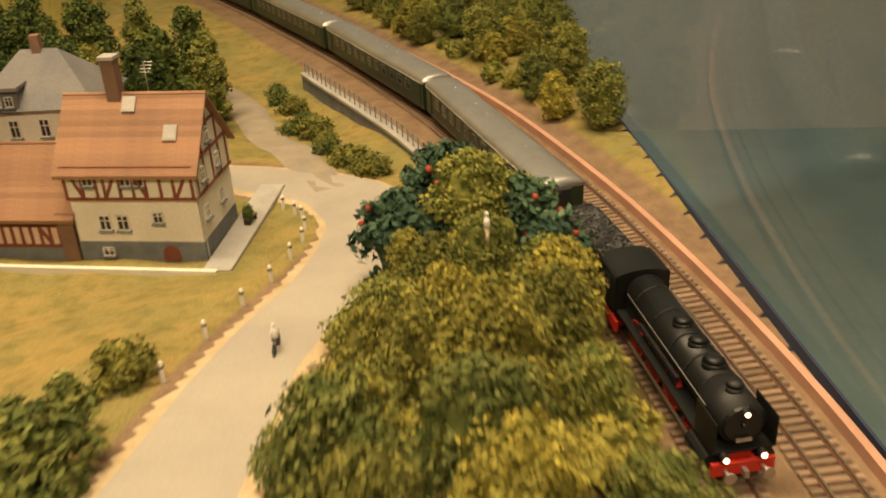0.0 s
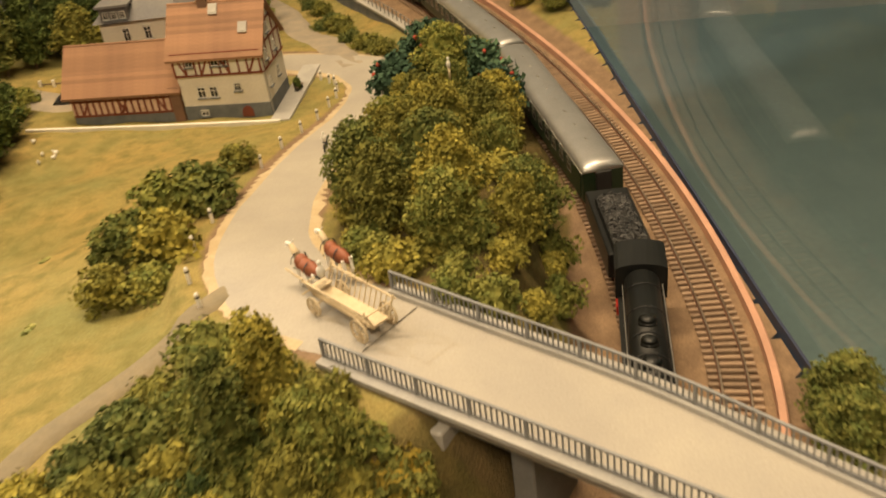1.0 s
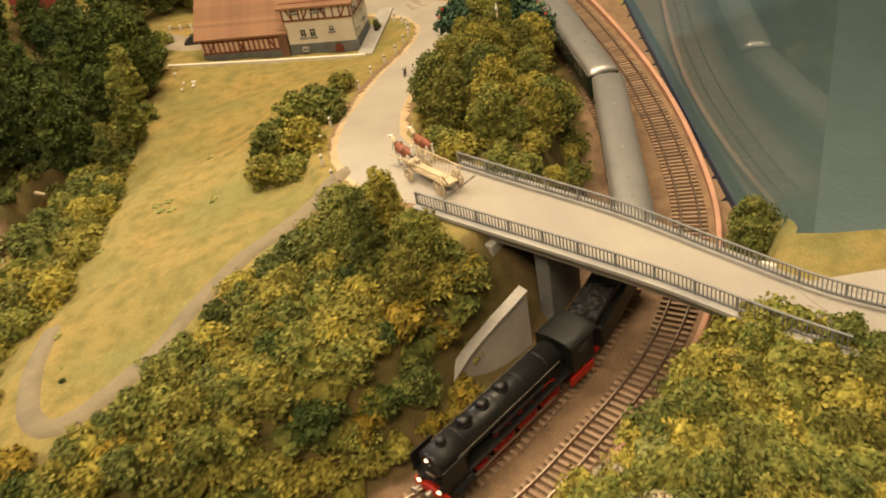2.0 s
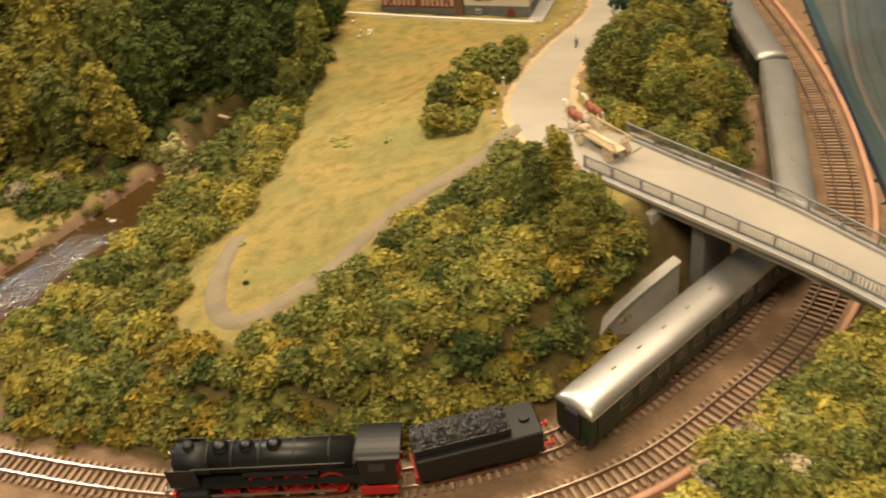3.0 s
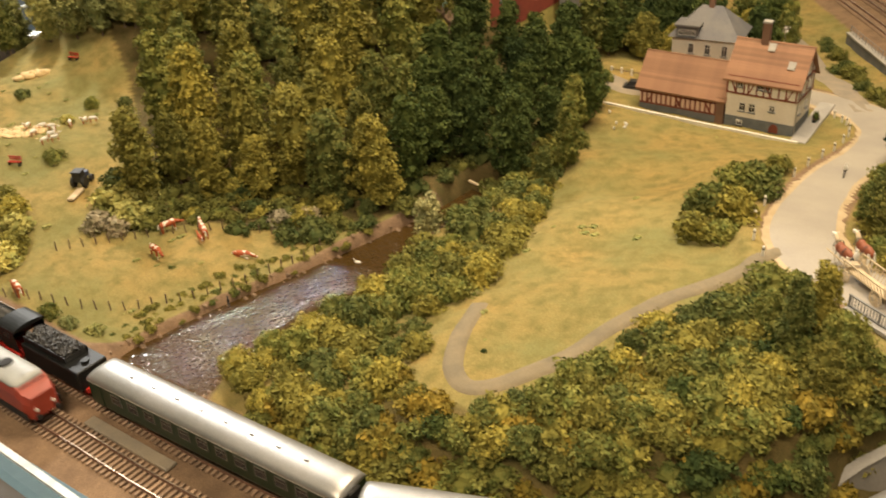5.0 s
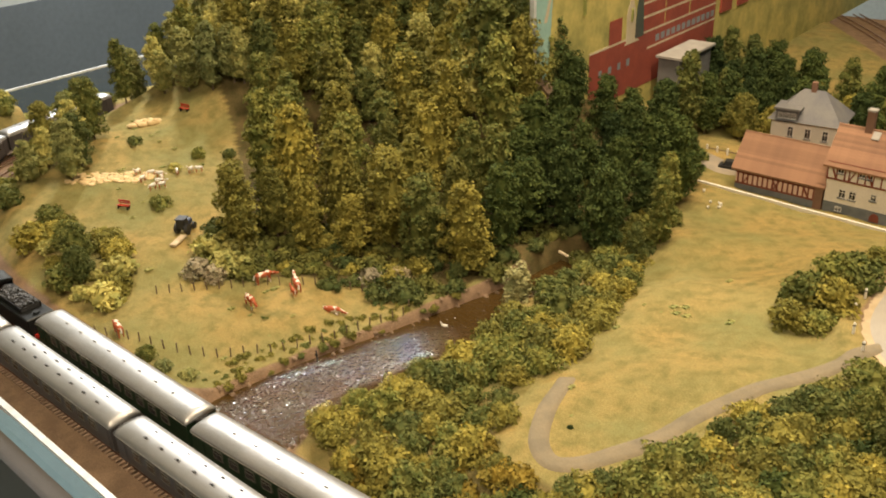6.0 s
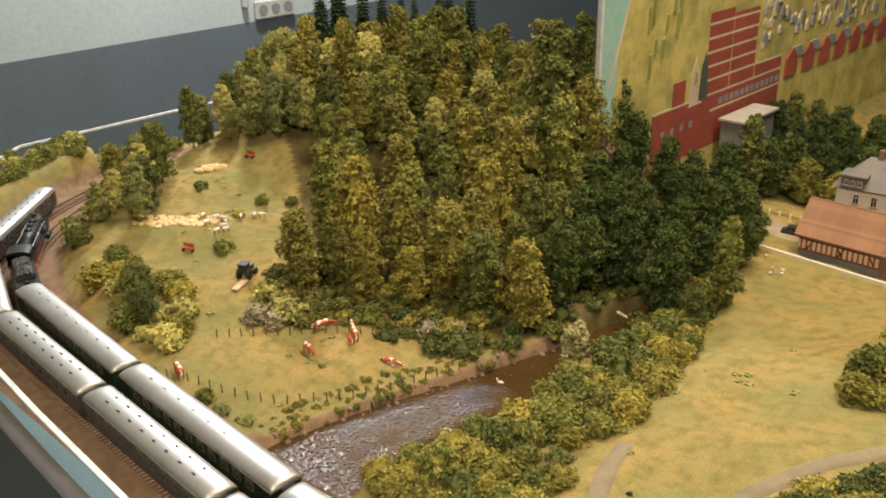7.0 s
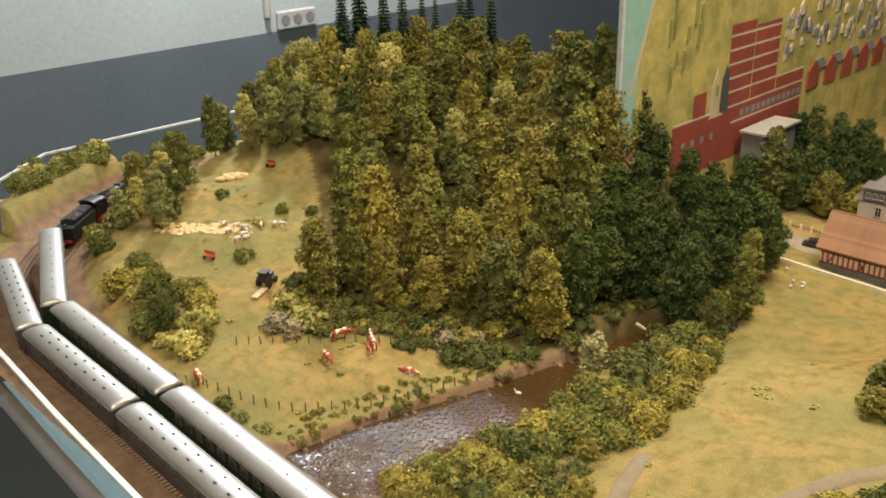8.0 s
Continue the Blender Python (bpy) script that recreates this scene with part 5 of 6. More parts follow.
def yard_things():
    # low wall along the meadow, paved strip beside the house
    bm = bmesh.new()
    loft(bm, [[(x, y - 0.002, -0.006), (x, y + 0.002, -0.006), (x, y + 0.002, z), (x, y - 0.002, z)] for x, y, z in ((-0.045, 2.036, 0.009), (0.10, 2.034, 0.005), (0.252, 2.028, 0.004))])
    tagged(part("meadow_wall", bm, "plaster_white"), "low pale wall between farm and meadow", "wall", "", "structure")
    bm = box(bmesh.new(), 0.240, 0.262, 2.030, 2.19, -0.006, 0.0035, None, 0.0006)
    tagged(part("paved_strip", bm, "concrete"), "pale paved strip beside the farmhouse", "pavement", "", "structure")
    seat = thing("garden_bench", "small dark garden bench by the farmhouse door", "bench", pose(0.254, 2.112, 0.0035, 0, 0, 80))
    part("seat", box(bmesh.new(), -0.007, 0.007, -0.0025, 0.0025, 0.0045, 0.0055), "bark", seat)
    part("backrest", box(bmesh.new(), -0.007, 0.007, 0.0025, 0.0032, 0.005, 0.0115), "bark", seat)
    for x in (-0.006, 0.006):
        part("leg", box(bmesh.new(), x - 0.0005, x + 0.0005, -0.0022, 0.003, 0, 0.0046), "black", seat)
    bm = blob(bmesh.new(), (0.254, 2.108, 0.0125), (0.003, 0.003, 0.0075), 3, 0.3)
    tagged(part("potted_shrub", leaves(bm, [((0.254, 2.108, 0.0125), (0.004, 0.004, 0.009))], 90, 0.002, 5), "leaf_dark"), "dark clipped shrub beside the garden bench", "shrub")


def posts():
    """White roadside posts with a dark band."""
    def make():
        root = thing("roadside_post", "white roadside post with a black band", "post", group="roadside posts")
        part("shaft", tube(bmesh.new(), (0, 0, -0.003), (0, 0, 0.010), 0.0014, 0.0014, 8), "white", root)
        part("band", tube(bmesh.new(), (0, 0, 0.0075), (0, 0, 0.0088), 0.00155, 0.00155, 8), "black", root)
        part("cap", tube(bmesh.new(), (0, 0, 0.010), (0, 0, 0.0112), 0.0014, 0.0007, 8), "white", root)
        return root
    first = None
    nr = normals_of(ROAD)
    for i in (24, 28, 33, 38, 43, 48, 52, 56, 60, 64, 68, 72, 76, 80, 85):
        s = -1
        x, y = ROAD[i] - nr[i] * (ROAD_HALF[i] + 0.006) * s
        m = pose(x, y, ROAD_Z[i] - 0.001, 0, 0, 20)
        if first is None:
            first = make()
            first.matrix_basis = m
        else:
            copy_thing(first, m)


# ---- trains ----


def wheel_mesh(r, w, material, spokes=0):
    bm = bmesh.new()
    if spokes:
        n = 24
        prof = ((r, -w / 2), (r, w / 2), (r * 0.86, w / 2), (r * 0.86, -w / 2))
        rings = [[(a * math.cos(t), b, a * math.sin(t)) for a, b in prof] for t in (2 * math.pi * k / n for k in range(n))]
        loft(bm, rings + rings[:1], True, False)
        for k in range(spokes):
            t = math.pi * 2 * k / spokes
            box(bm, 0, r * 0.88, -w * 0.3, w * 0.3, -r * 0.04, r * 0.04, pose(0, 0, 0, 0, math.degrees(t)))
        tube(bm, (0, -w * 0.7, 0), (0, w * 0.7, 0), r * 0.2, None, 10)
        box(bm, -r * 0.3, r * 0.3, -w * 0.45, w * 0.45, -r * 0.86, -r * 0.5)
    else:
        tube(bm, (0, -w / 2, 0), (0, w / 2, 0), r, None, 14)
    return mesh_of(bm, "wheel", material)


SPIN = []


def locomotive():
    """Black steam locomotive; it runs towards +x, the origin lies on the rail head between its ends."""
    L = thing("steam_locomotive", "black steam locomotive with red wheels and lit lamps", "locomotive")
    z = 0.0
    bm = bmesh.new()
    tube(bm, (-0.045, 0, 0.034), (0.058, 0, 0.034), 0.0118, 0.0112, 20)
    part("boiler", bm, "loco_black", L, "", True)
    bm = bmesh.new()
    tube(bm, (0.058, 0, 0.034), (0.083, 0, 0.034), 0.0118, 0.0118, 20)
    smokebox = part("smokebox", bm, "loco_dark", L, "", True)
    bm = bmesh.new()
    tube(bm, (0.083, 0, 0.034), (0.0845, 0, 0.034), 0.0102, 0.0095, 18)
    tube(bm, (0.0845, 0, 0.034), (0.0862, 0, 0.034), 0.0018, 0.0012, 8)
    part("smokebox_door", bm, "loco_black", smokebox)
    for x, r, h, nm in ((0.072, 0.0044, 0.0055, "chimney"), (0.049, 0.0062, 0.0042, "dome"), (0.030, 0.0055, 0.004, "sand_dome"), (0.010, 0.0058, 0.004, "steam_dome")):
        bm = tube(bmesh.new(), (x, 0, 0.043), (x, 0, 0.0448 + h * 0.55), r, r * 0.95, 14)
        tube(bm, (x, 0, 0.0448 + h * 0.55), (x, 0, 0.0448 + h), r * 0.95, r * (0.8 if nm == "chimney" else 0.45), 14)
        part(nm, bm, "loco_dark" if nm == "chimney" else "loco_black", L, "", True)
    for x in (-0.03, -0.005, 0.02, 0.04, 0.058):
        part("boiler_band", tube(bmesh.new(), (x, 0, 0.034), (x + 0.0012, 0, 0.034), 0.0121, None, 20, False), "loco_dark", L)
    bm = box(bmesh.new(), -0.05, 0.086, -0.0155, 0.0155, 0.0195, 0.0208)
    part("running_board", bm, "loco_black", L)
    for s in (-1, 1):
        bm = box(bmesh.new(), 0.066, 0.088, s * 0.0152 - 0.0004, s * 0.0152 + 0.0004, 0.0215, 0.039, None, 0.0002)
        part("smoke_deflector", bm, "loco_black", L)
        bm = tube(bmesh.new(), (-0.04, s * 0.0128, 0.037), (0.07, s * 0.0128, 0.037), 0.0004, None, 5)
        part("handrail", bm, "steel", L)
        bm = box(bmesh.new(), -0.02, 0.035, s * 0.0118 - 0.001, s * 0.0118 + 0.001, 0.026, 0.029)
        part("air_pump_pipe", bm, "loco_dark", L)
        bm = tube(bmesh.new(), (0.062, s * 0.0138, 0.0125), (0.083, s * 0.0138, 0.0125), 0.0048, None, 12)
        part("cylinder", bm, "loco_black", L)
        bm = box(bmesh.new(), -0.03, 0.064, s * 0.0142 - 0.0005, s * 0.0142 + 0.0005, 0.0092, 0.0108)
        part("side_rod", bm, "steel", L)
        bm = tube(bmesh.new(), (0.089, s * 0.0095, 0.0125), (0.0945, s * 0.0095, 0.0125), 0.0012, None, 8)
        tube(bm, (0.0945, s * 0.0095, 0.0125), (0.0958, s * 0.0095, 0.0125), 0.0031, None, 14)
        part("buffer", bm, "steel", L)
        bm = tube(bmesh.new(), (0.086, s * 0.0095, 0.0185), (0.0895, s * 0.0095, 0.0185), 0.0022, 0.0022, 12)
        lamp = part("headlamp", bm, "loco_dark", L)
        part("lamp_glass", tube(bmesh.new(), (0.0895, s * 0.0095, 0.0185), (0.09, s * 0.0095, 0.0185), 0.0015, None, 10), "headlight", lamp)
        bm = box(bmesh.new(), -0.076, -0.05, s * 0.0165 - 0.0005, s * 0.0165 + 0.0005, 0.019, 0.043)
        part("cab_side", bm, "loco_black", L)
        part("cab_window", box(bmesh.new(), -0.069, -0.058, s * 0.0171 - 0.0003, s * 0.0171 + 0.0003, 0.032, 0.039), "glass_dark", L)
        bm = box(bmesh.new(), -0.075, -0.048, s * 0.0155 - 0.001, s * 0.0155 + 0.001, 0.0065, 0.0135)
        part("ash_pan", bm, "red", L)
    bm = bmesh.new()
    prof = [(math.sin(a) * 0.0172, 0.0425 + math.cos(a) * 0.0048 - 0.0005) for a in [math.radians(d) for d in range(-90, 91, 15)]]
    loft(bm, [[(x, y, zz) for y, zz in prof] for x in (-0.080, -0.049)])
    part("cab_roof", bm, "loco_black", L)
    part("cab_front", box(bmesh.new(), -0.0515, -0.05, -0.0165, 0.0165, 0.019, 0.044), "loco_black", L)
    part("firebox", box(bmesh.new(), -0.05, -0.018, -0.0105, 0.0105, 0.012, 0.036, None, 0.003), "loco_black", L)
    part("frame", box(bmesh.new(), -0.075, 0.084, -0.0055, 0.0055, 0.007, 0.018), "red", L)
    beam_ob = part("buffer_beam", box(bmesh.new(), 0.086, 0.0885, -0.0158, 0.0158, 0.0085, 0.0155), "red", L)
    part("coupling", box(bmesh.new(), 0.0885, 0.093, -0.0012, 0.0012, 0.009, 0.013), "steel", beam_ob)
    bm = tube(bmesh.new(), (0.0845, 0, 0.0415), (0.0868, 0, 0.0415), 0.0019, None, 12)
    top = part("top_lamp", bm, "loco_dark", L)
    part("lamp_glass", tube(bmesh.new(), (0.0868, 0, 0.0415), (0.0872, 0, 0.0415), 0.0013, None, 10), "headlight", top)
    part("number_plate", box(bmesh.new(), 0.0855, 0.0863, -0.004, 0.004, 0.0255, 0.0275), "steel", L)
    drv = wheel_mesh(0.0115, 0.003, "red", 14)
    small = wheel_mesh(0.0058, 0.003, "red", 9)
    for s in (-1, 1):
        for x in (-0.028, -0.002, 0.024):
            w = part("driving_wheel", drv, None, L)
            w.location = (x, s * 0.0092, 0.0134)
            SPIN.append((w, 0.0115))
        for x in (0.048, 0.078, -0.062):
            w = part("small_wheel", small, None, L)
            w.location = (x, s * 0.0088, 0.0077)
    return L


def tender():
    T = thing("coal_tender", "black tender heaped with coal behind the locomotive", "tender")
    part("tank", box(bmesh.new(), -0.050, 0.042, -0.0165, 0.0165, 0.012, 0.033, None, 0.001), "loco_black", T)
    bm = bmesh.new()
    loft(bm, [[(x, y, zz) for y, zz in ((-0.0125, 0.033), (-0.0125, 0.0395), (-0.0115, 0.0395), (-0.0115, 0.034), (0.0115, 0.034), (0.0115, 0.0395), (0.0125, 0.0395), (0.0125, 0.033))] for x in (-0.028, 0.042)])
    part("coal_bunker", bm, "loco_black", T)
    rnd = random.Random(5)
    bm = bmesh.new()
    for _ in range(420):
        x, y = rnd.uniform(-0.026, 0.04), rnd.uniform(-0.0108, 0.0108)
        zz = 0.0385 + 0.003 * (1 - (y / 0.0115) ** 2) * rnd.uniform(0.6, 1.1)
        r = rnd.uniform(0.0008, 0.0017)
        box(bm, -r, r, -r, r, -r, r, pose(x, y, zz, rnd.uniform(0, 90), rnd.uniform(0, 90), rnd.uniform(0, 90)))
    box(bm, -0.027, 0.041, -0.0112, 0.0112, 0.0335, 0.0385)
    part("coal", bm, "coal", T, "heaped black coal")
    part("rear_hatch", tube(bmesh.new(), (-0.040, 0, 0.033), (-0.040, 0, 0.0355), 0.004, None, 12), "loco_black", T)
    part("frame", box(bmesh.new(), -0.052, 0.044, -0.012, 0.012, 0.008, 0.0125), "red", T)
    for s in (-1, 1):
        for x in (-0.038, -0.022, 0.014, 0.030):
            w = part("wheel", wheel_mesh(0.0058, 0.003, "red", 9), None, T)
            w.location = (x, s * 0.0088, 0.0077)
        part("bogie_frame", box(bmesh.new(), -0.044, -0.016, s * 0.0118 - 0.001, s * 0.0118 + 0.001, 0.006, 0.011), "loco_dark", T)
        part("bogie_frame", box(bmesh.new(), 0.008, 0.036, s * 0.0118 - 0.001, s * 0.0118 + 0.001, 0.006, 0.011), "loco_dark", T)
        bm = tube(bmesh.new(), (-0.052, s * 0.0095, 0.0125), (-0.0575, s * 0.0095, 0.0125), 0.0012, None, 8)
        tube(bm, (-0.0575, s * 0.0095, 0.0125), (-0.0588, s * 0.0095, 0.0125), 0.003, None, 12)
        part("buffer", bm, "red", T)
    return T


def coach_proto(name, half, wide, body, roof, vents, windows, label, rise=0.0085, two_rows=False):
    """A passenger coach with a rounded roof, window by window; the origin lies on the rail head at its middle."""
    C = thing(name, label, "railway coach")
    w = wide / 2
    bm = bmesh.new()
    loft(bm, [[(x, y, zz) for y, zz in ((-w * 0.93, 0.0105), (w * 0.93, 0.0105), (w, 0.014), (w, 0.038), (-w, 0.038), (-w, 0.014))] for x in (-half, half)])
    part("body", bm, body, C)
    ang = [math.radians(d) for d in range(-90, 91, 12)]
    bm = bmesh.new()
    rings = []
    for x, k in ((-half - 0.0005, 0.62), (-half + 0.003, 0.86), (-half + 0.008, 0.97), (-half + 0.014, 1.0), (half - 0.014, 1.0), (half - 0.008, 0.97), (half - 0.003, 0.86), (half + 0.0005, 0.62)):
        rings.append([(x, math.sin(a) * (w + 0.0006), 0.0378 + (max(0.0, math.cos(a)) ** 0.8) * rise * k) for a in ang])
    loft(bm, rings)
    r = part("roof", bm, roof, C, "", True)
    for s in (-1, 1):
        part("rain_strip", box(bmesh.new(), -half, half, s * (w + 0.0004) - 0.0003, s * (w + 0.0004) + 0.0003, 0.0372, 0.0379), "white_line", C)
    vent = mesh_of(box(bmesh.new(), -0.0023, 0.0023, -0.001, 0.001, -0.001, 0.0012, None, 0.0004), "roof_vent", roof if not two_rows else "under")
    for k in range(vents):
        for y in ((-0.0055, 0.0055) if two_rows else (0.0,)):
            v = part("roof_vent", vent, None, r)
            v.location = (-half * 0.8 + 1.6 * half * (k + 0.5) / vents, y, 0.0378 + rise * (0.94 if two_rows else 1.0))
    pane = mesh_of(box(bmesh.new(), -0.0062, 0.0062, -0.0004, 0.0004, 0, 0.0098), "window", ["glass_dark"])
    fr = bmesh.new()
    for a, b, c, d in ((-0.0068, -0.0060, -0.0005, 0.0104), (0.0060, 0.0068, -0.0005, 0.0104), (-0.0068, 0.0068, 0.0097, 0.0104), (-0.0068, 0.0068, -0.0005, 0.0002), (-0.0068, 0.0068, 0.0062, 0.0067)):
        box(fr, a, b, -0.0006, 0.0006, c, d)
    frame_mesh = mesh_of(fr, "window_frame", "frame_dull")
    for s in (-1, 1):
        for k in range(windows):
            x = -half * 0.82 + 1.64 * half * (k + 0.5) / windows
            win = part("window", pane, None, C)
            win.location = (x, s * (w + 0.0001), 0.0235)
            part("window_frame", frame_mesh, None, win)
        for x in (-half * 0.92, half * 0.92):
            part("door", box(bmesh.new(), x - 0.0055, x + 0.0055, s * (w + 0.0002) - 0.0004, s * (w + 0.0002) + 0.0004, 0.0135, 0.0355), body, C)
    for s in (-1, 1):
        part("gangway", box(bmesh.new(), s * (half + 0.001) - 0.002, s * (half + 0.001) + 0.002, -0.0065, 0.0065, 0.012, 0.0385, None, 0.0008), "under", C)
        bg = part("bogie", box(bmesh.new(), s * half * 0.7 - 0.02, s * half * 0.7 + 0.02, -0.012, 0.012, 0.0045, 0.009), "under", C)
        for dx in (-0.0145, 0.0145):
            for y in (-0.0088, 0.0088):
                wh = part("wheel", wheel_mesh(0.0055, 0.003, "under"), None, bg)
                wh.location = (s * half * 0.7 + dx, y, 0.0074)
        for y in (-0.0095, 0.0095):
            part("buffer", tube(bmesh.new(), (s * half, y, 0.0125), (s * (half + 0.0045), y, 0.0125), 0.002, 0.0026, 8), "under", C)
    part("underframe", box(bmesh.new(), -half * 0.95, half * 0.95, -w * 0.8, w * 0.8, 0.0075, 0.0108), "under", C)
    return C


def diesel():
    half = 0.100
    D = thing("diesel_locomotive", "dark red diesel locomotive with a grey roof", "locomotive")
    bm = bmesh.new()
    sec = lambda w, zt: [(-w, 0.010), (w, 0.010), (w * 1.0, zt - 0.008), (w * 0.86, zt), (-w * 0.86, zt), (-w, zt - 0.008)]
    loft(bm, [[(x, y, zz) for y, zz in sec(w, zt)] for x, w, zt in ((-half, 0.0125, 0.032), (-half + 0.008, 0.0165, 0.036), (-half + 0.014, 0.0168, 0.0415), (half - 0.014, 0.0168, 0.0415), (half - 0.008, 0.0165, 0.036), (half, 0.0125, 0.032))])
    part("body", bm, "diesel_red", D)
    bm = bmesh.new()
    ang = [math.radians(d) for d in range(-90, 91, 18)]
    loft(bm, [[(x, math.sin(a) * 0.0155 * k, 0.0408 + max(0, math.cos(a)) * 0.0055 * k) for a in ang] for x, k in ((-half + 0.013, 0.85), (-half + 0.02, 1), (half - 0.02, 1), (half - 0.013, 0.85))])
    r = part("roof", bm, "diesel_roof", D, "pale grey roof", True)
    for x in (-0.05, -0.02, 0.02, 0.05):
        part("roof_fan", tube(bmesh.new(), (x, 0, 0.0455), (x, 0, 0.0478), 0.007, 0.0062, 16), "under", r)
    for s in (-1, 1):
        part("windscreen", box(bmesh.new(), s * (half - 0.0115) - 0.0006, s * (half - 0.0115) + 0.0006, -0.0125, 0.0125, 0.0335, 0.0395, Matrix.Identity(4)), "glass_dark", D)
        part("skirt", box(bmesh.new(), -half + 0.003, half - 0.003, s * 0.0169 - 0.0003, s * 0.0169 + 0.0003, 0.009, 0.017), "under", D)
        bg = part("bogie", box(bmesh.new(), s * 0.055 - 0.022, s * 0.055 + 0.022, -0.012, 0.012, 0.004, 0.011), "under", D)
        for dx in (-0.014, 0.014):
            for y in (-0.0088, 0.0088):
                wh = part("wheel", wheel_mesh(0.0058, 0.003, "under"), None, bg)
                wh.location = (s * 0.055 + dx, y, 0.0077)
        for y in (-0.0095, 0.0095):
            part("buffer", tube(bmesh.new(), (s * half, y, 0.0125), (s * (half + 0.005), y, 0.0125), 0.0016, 0.0028, 8), "under", D)
            part("lamp", tube(bmesh.new(), (s * (half - 0.001), y * 0.9, 0.0185), (s * (half + 0.0008), y * 0.9, 0.0185), 0.0017, None, 10), "white", D)
    return D

# ---- painted backdrop ----


def backdrop():
    """A flat painted board behind the farm: meadow slope, red works, a town; its paint lies in thin layers."""
    X = -0.25
    board = tagged(part("backdrop", box(bmesh.new(), X - 0.004, X, 1.888, 3.6, 0.0, 0.78), "paint_meadow"), "flat painted backdrop board of a green hillside with a red factory", "backdrop", "", "backdrop")
    board["kind"] = "structure"
    n = [0]

    def paint(name, pts, material):
        n[0] += 1
        bm = bmesh.new()
        d = 0.0006 + 0.00045 * n[0] / 40
        loft(bm, [[(X + dx, y, z) for y, z in pts] for dx in (0.0, d)])
        part(name, bm, material, board)

    def rect(name, y0, y1, z0, z1, material):
        paint(name, ((y0, z0), (y1, z0), (y1, z1), (y0, z1)), material)

    paint("painted_sky", ((1.889, 0.02), (1.91, 0.02), (1.936, 0.321), (1.98, 0.44), (2.05, 0.779), (1.889, 0.779)), "paint_sky")
    paint("painted_path", ((1.91, 0.25), (1.918, 0.25), (1.944, 0.321), (1.988, 0.44), (1.98, 0.44), (1.936, 0.321)), "paint_cream")
    rect("painted_hall", 2.04, 2.50, 0.08, 0.175, "paint_red")
    rect("painted_block", 2.10, 2.14, 0.175, 0.215, "paint_red")
    rect("painted_tower", 2.206, 2.29, 0.175, 0.315, "paint_red")
    rect("painted_tower", 2.294, 2.385, 0.175, 0.305, "paint_red")
    rect("painted_wing", 2.39, 2.50, 0.175, 0.20, "paint_red")
    for z in (0.198, 0.222, 0.246, 0.27, 0.294):
        rect("painted_band", 2.206, 2.385, z, z + 0.004, "paint_cream")
    for z, y0, y1 in ((0.172, 2.04, 2.50), (0.142, 2.23, 2.50), (0.197, 2.39, 2.50)):
        rect("painted_band", y0, y1, z, z + 0.0035, "paint_cream")
    for y in np.arange(2.26, 2.48, 0.02):
        rect("painted_window", y, y + 0.014, 0.15, 0.162, "paint_grey")
    for y in (2.07, 2.10, 2.13, 2.16):
        rect("painted_window", y, y + 0.01, 0.128, 0.14, "paint_grey")
    paint("painted_gable", ((2.15, 0.165), (2.20, 0.165), (2.175, 0.182)), "paint_cream")
    paint("painted_church", ((2.155, 0.17), (2.185, 0.17), (2.185, 0.215), (2.17, 0.25), (2.155, 0.215)), "paint_cream")
    paint("painted_tree", ((2.185, 0.17), (2.215, 0.17), (2.21, 0.23), (2.20, 0.25), (2.19, 0.23)), "paint_dark")
    rnd = random.Random(9)
    for k in range(120):
        y = rnd.uniform(2.40, 3.1)
        z = 0.215 + rnd.uniform(0.0, 0.10) + 0.03 * math.exp(-((y - 2.5) / 0.06) ** 2)
        w, h = rnd.uniform(0.008, 0.017), rnd.uniform(0.014, 0.026)
        paint("painted_house", ((y, z), (y + w, z), (y + w, z + h * 0.6), (y + w / 2, z + h), (y, z + h * 0.6)), "paint_cream" if k % 3 else "paint_grey")
        rect("painted_roof", y + w, y + w * 1.5, z, z + h * 0.6, "paint_grey" if k % 2 else "paint_dark")
    for k in range(9):
        y = 2.52 + 0.08 * k
        rect("painted_row", y, y + 0.05, 0.15, 0.185, "paint_red")
        paint("painted_gable", ((y, 0.185), (y + 0.05, 0.185), (y + 0.025, 0.205)), "paint_red")
        paint("painted_roof", ((y + 0.025, 0.205), (y + 0.05, 0.185), (y + 0.08, 0.185), (y + 0.06, 0.206)), "paint_grey")
    for k in range(110):
        y, z = rnd.uniform(2.0, 3.1), rnd.uniform(0.18, 0.5)
        if z < 0.34 and not 2.0 < y < 2.2:
            continue
        w, h = rnd.uniform(0.003, 0.008), rnd.uniform(0.02, 0.07)
        paint("painted_streak", ((y, z), (y + w, z + 0.004), (y + w * 0.8, z + h), (y + w * 0.3, z + h * 0.9)), "paint_olive")
    bm = box(bmesh.new(), X - 0.005, X + 0.003, 1.8815, 1.8878, 0.0, 0.80, None, 0.0008)
    tagged(part("backdrop_frame", bm, "alu"), "pale metal post framing the backdrop board", "post", "", "structure")
    # grey shed in front of the painted works
    shed = thing("low_shed", "small grey flat-roofed shed before the backdrop", "shed", pose(-0.215, 2.30, 0.0))
    part("wall", box(bmesh.new(), -0.02, 0.02, -0.05, 0.075, 0, 0.125), "concrete_dark", shed)
    part("roof", box(bmesh.new(), -0.024, 0.026, -0.054, 0.080, 0.125, 0.129), "concrete", shed)


# ---- animals and small things ----


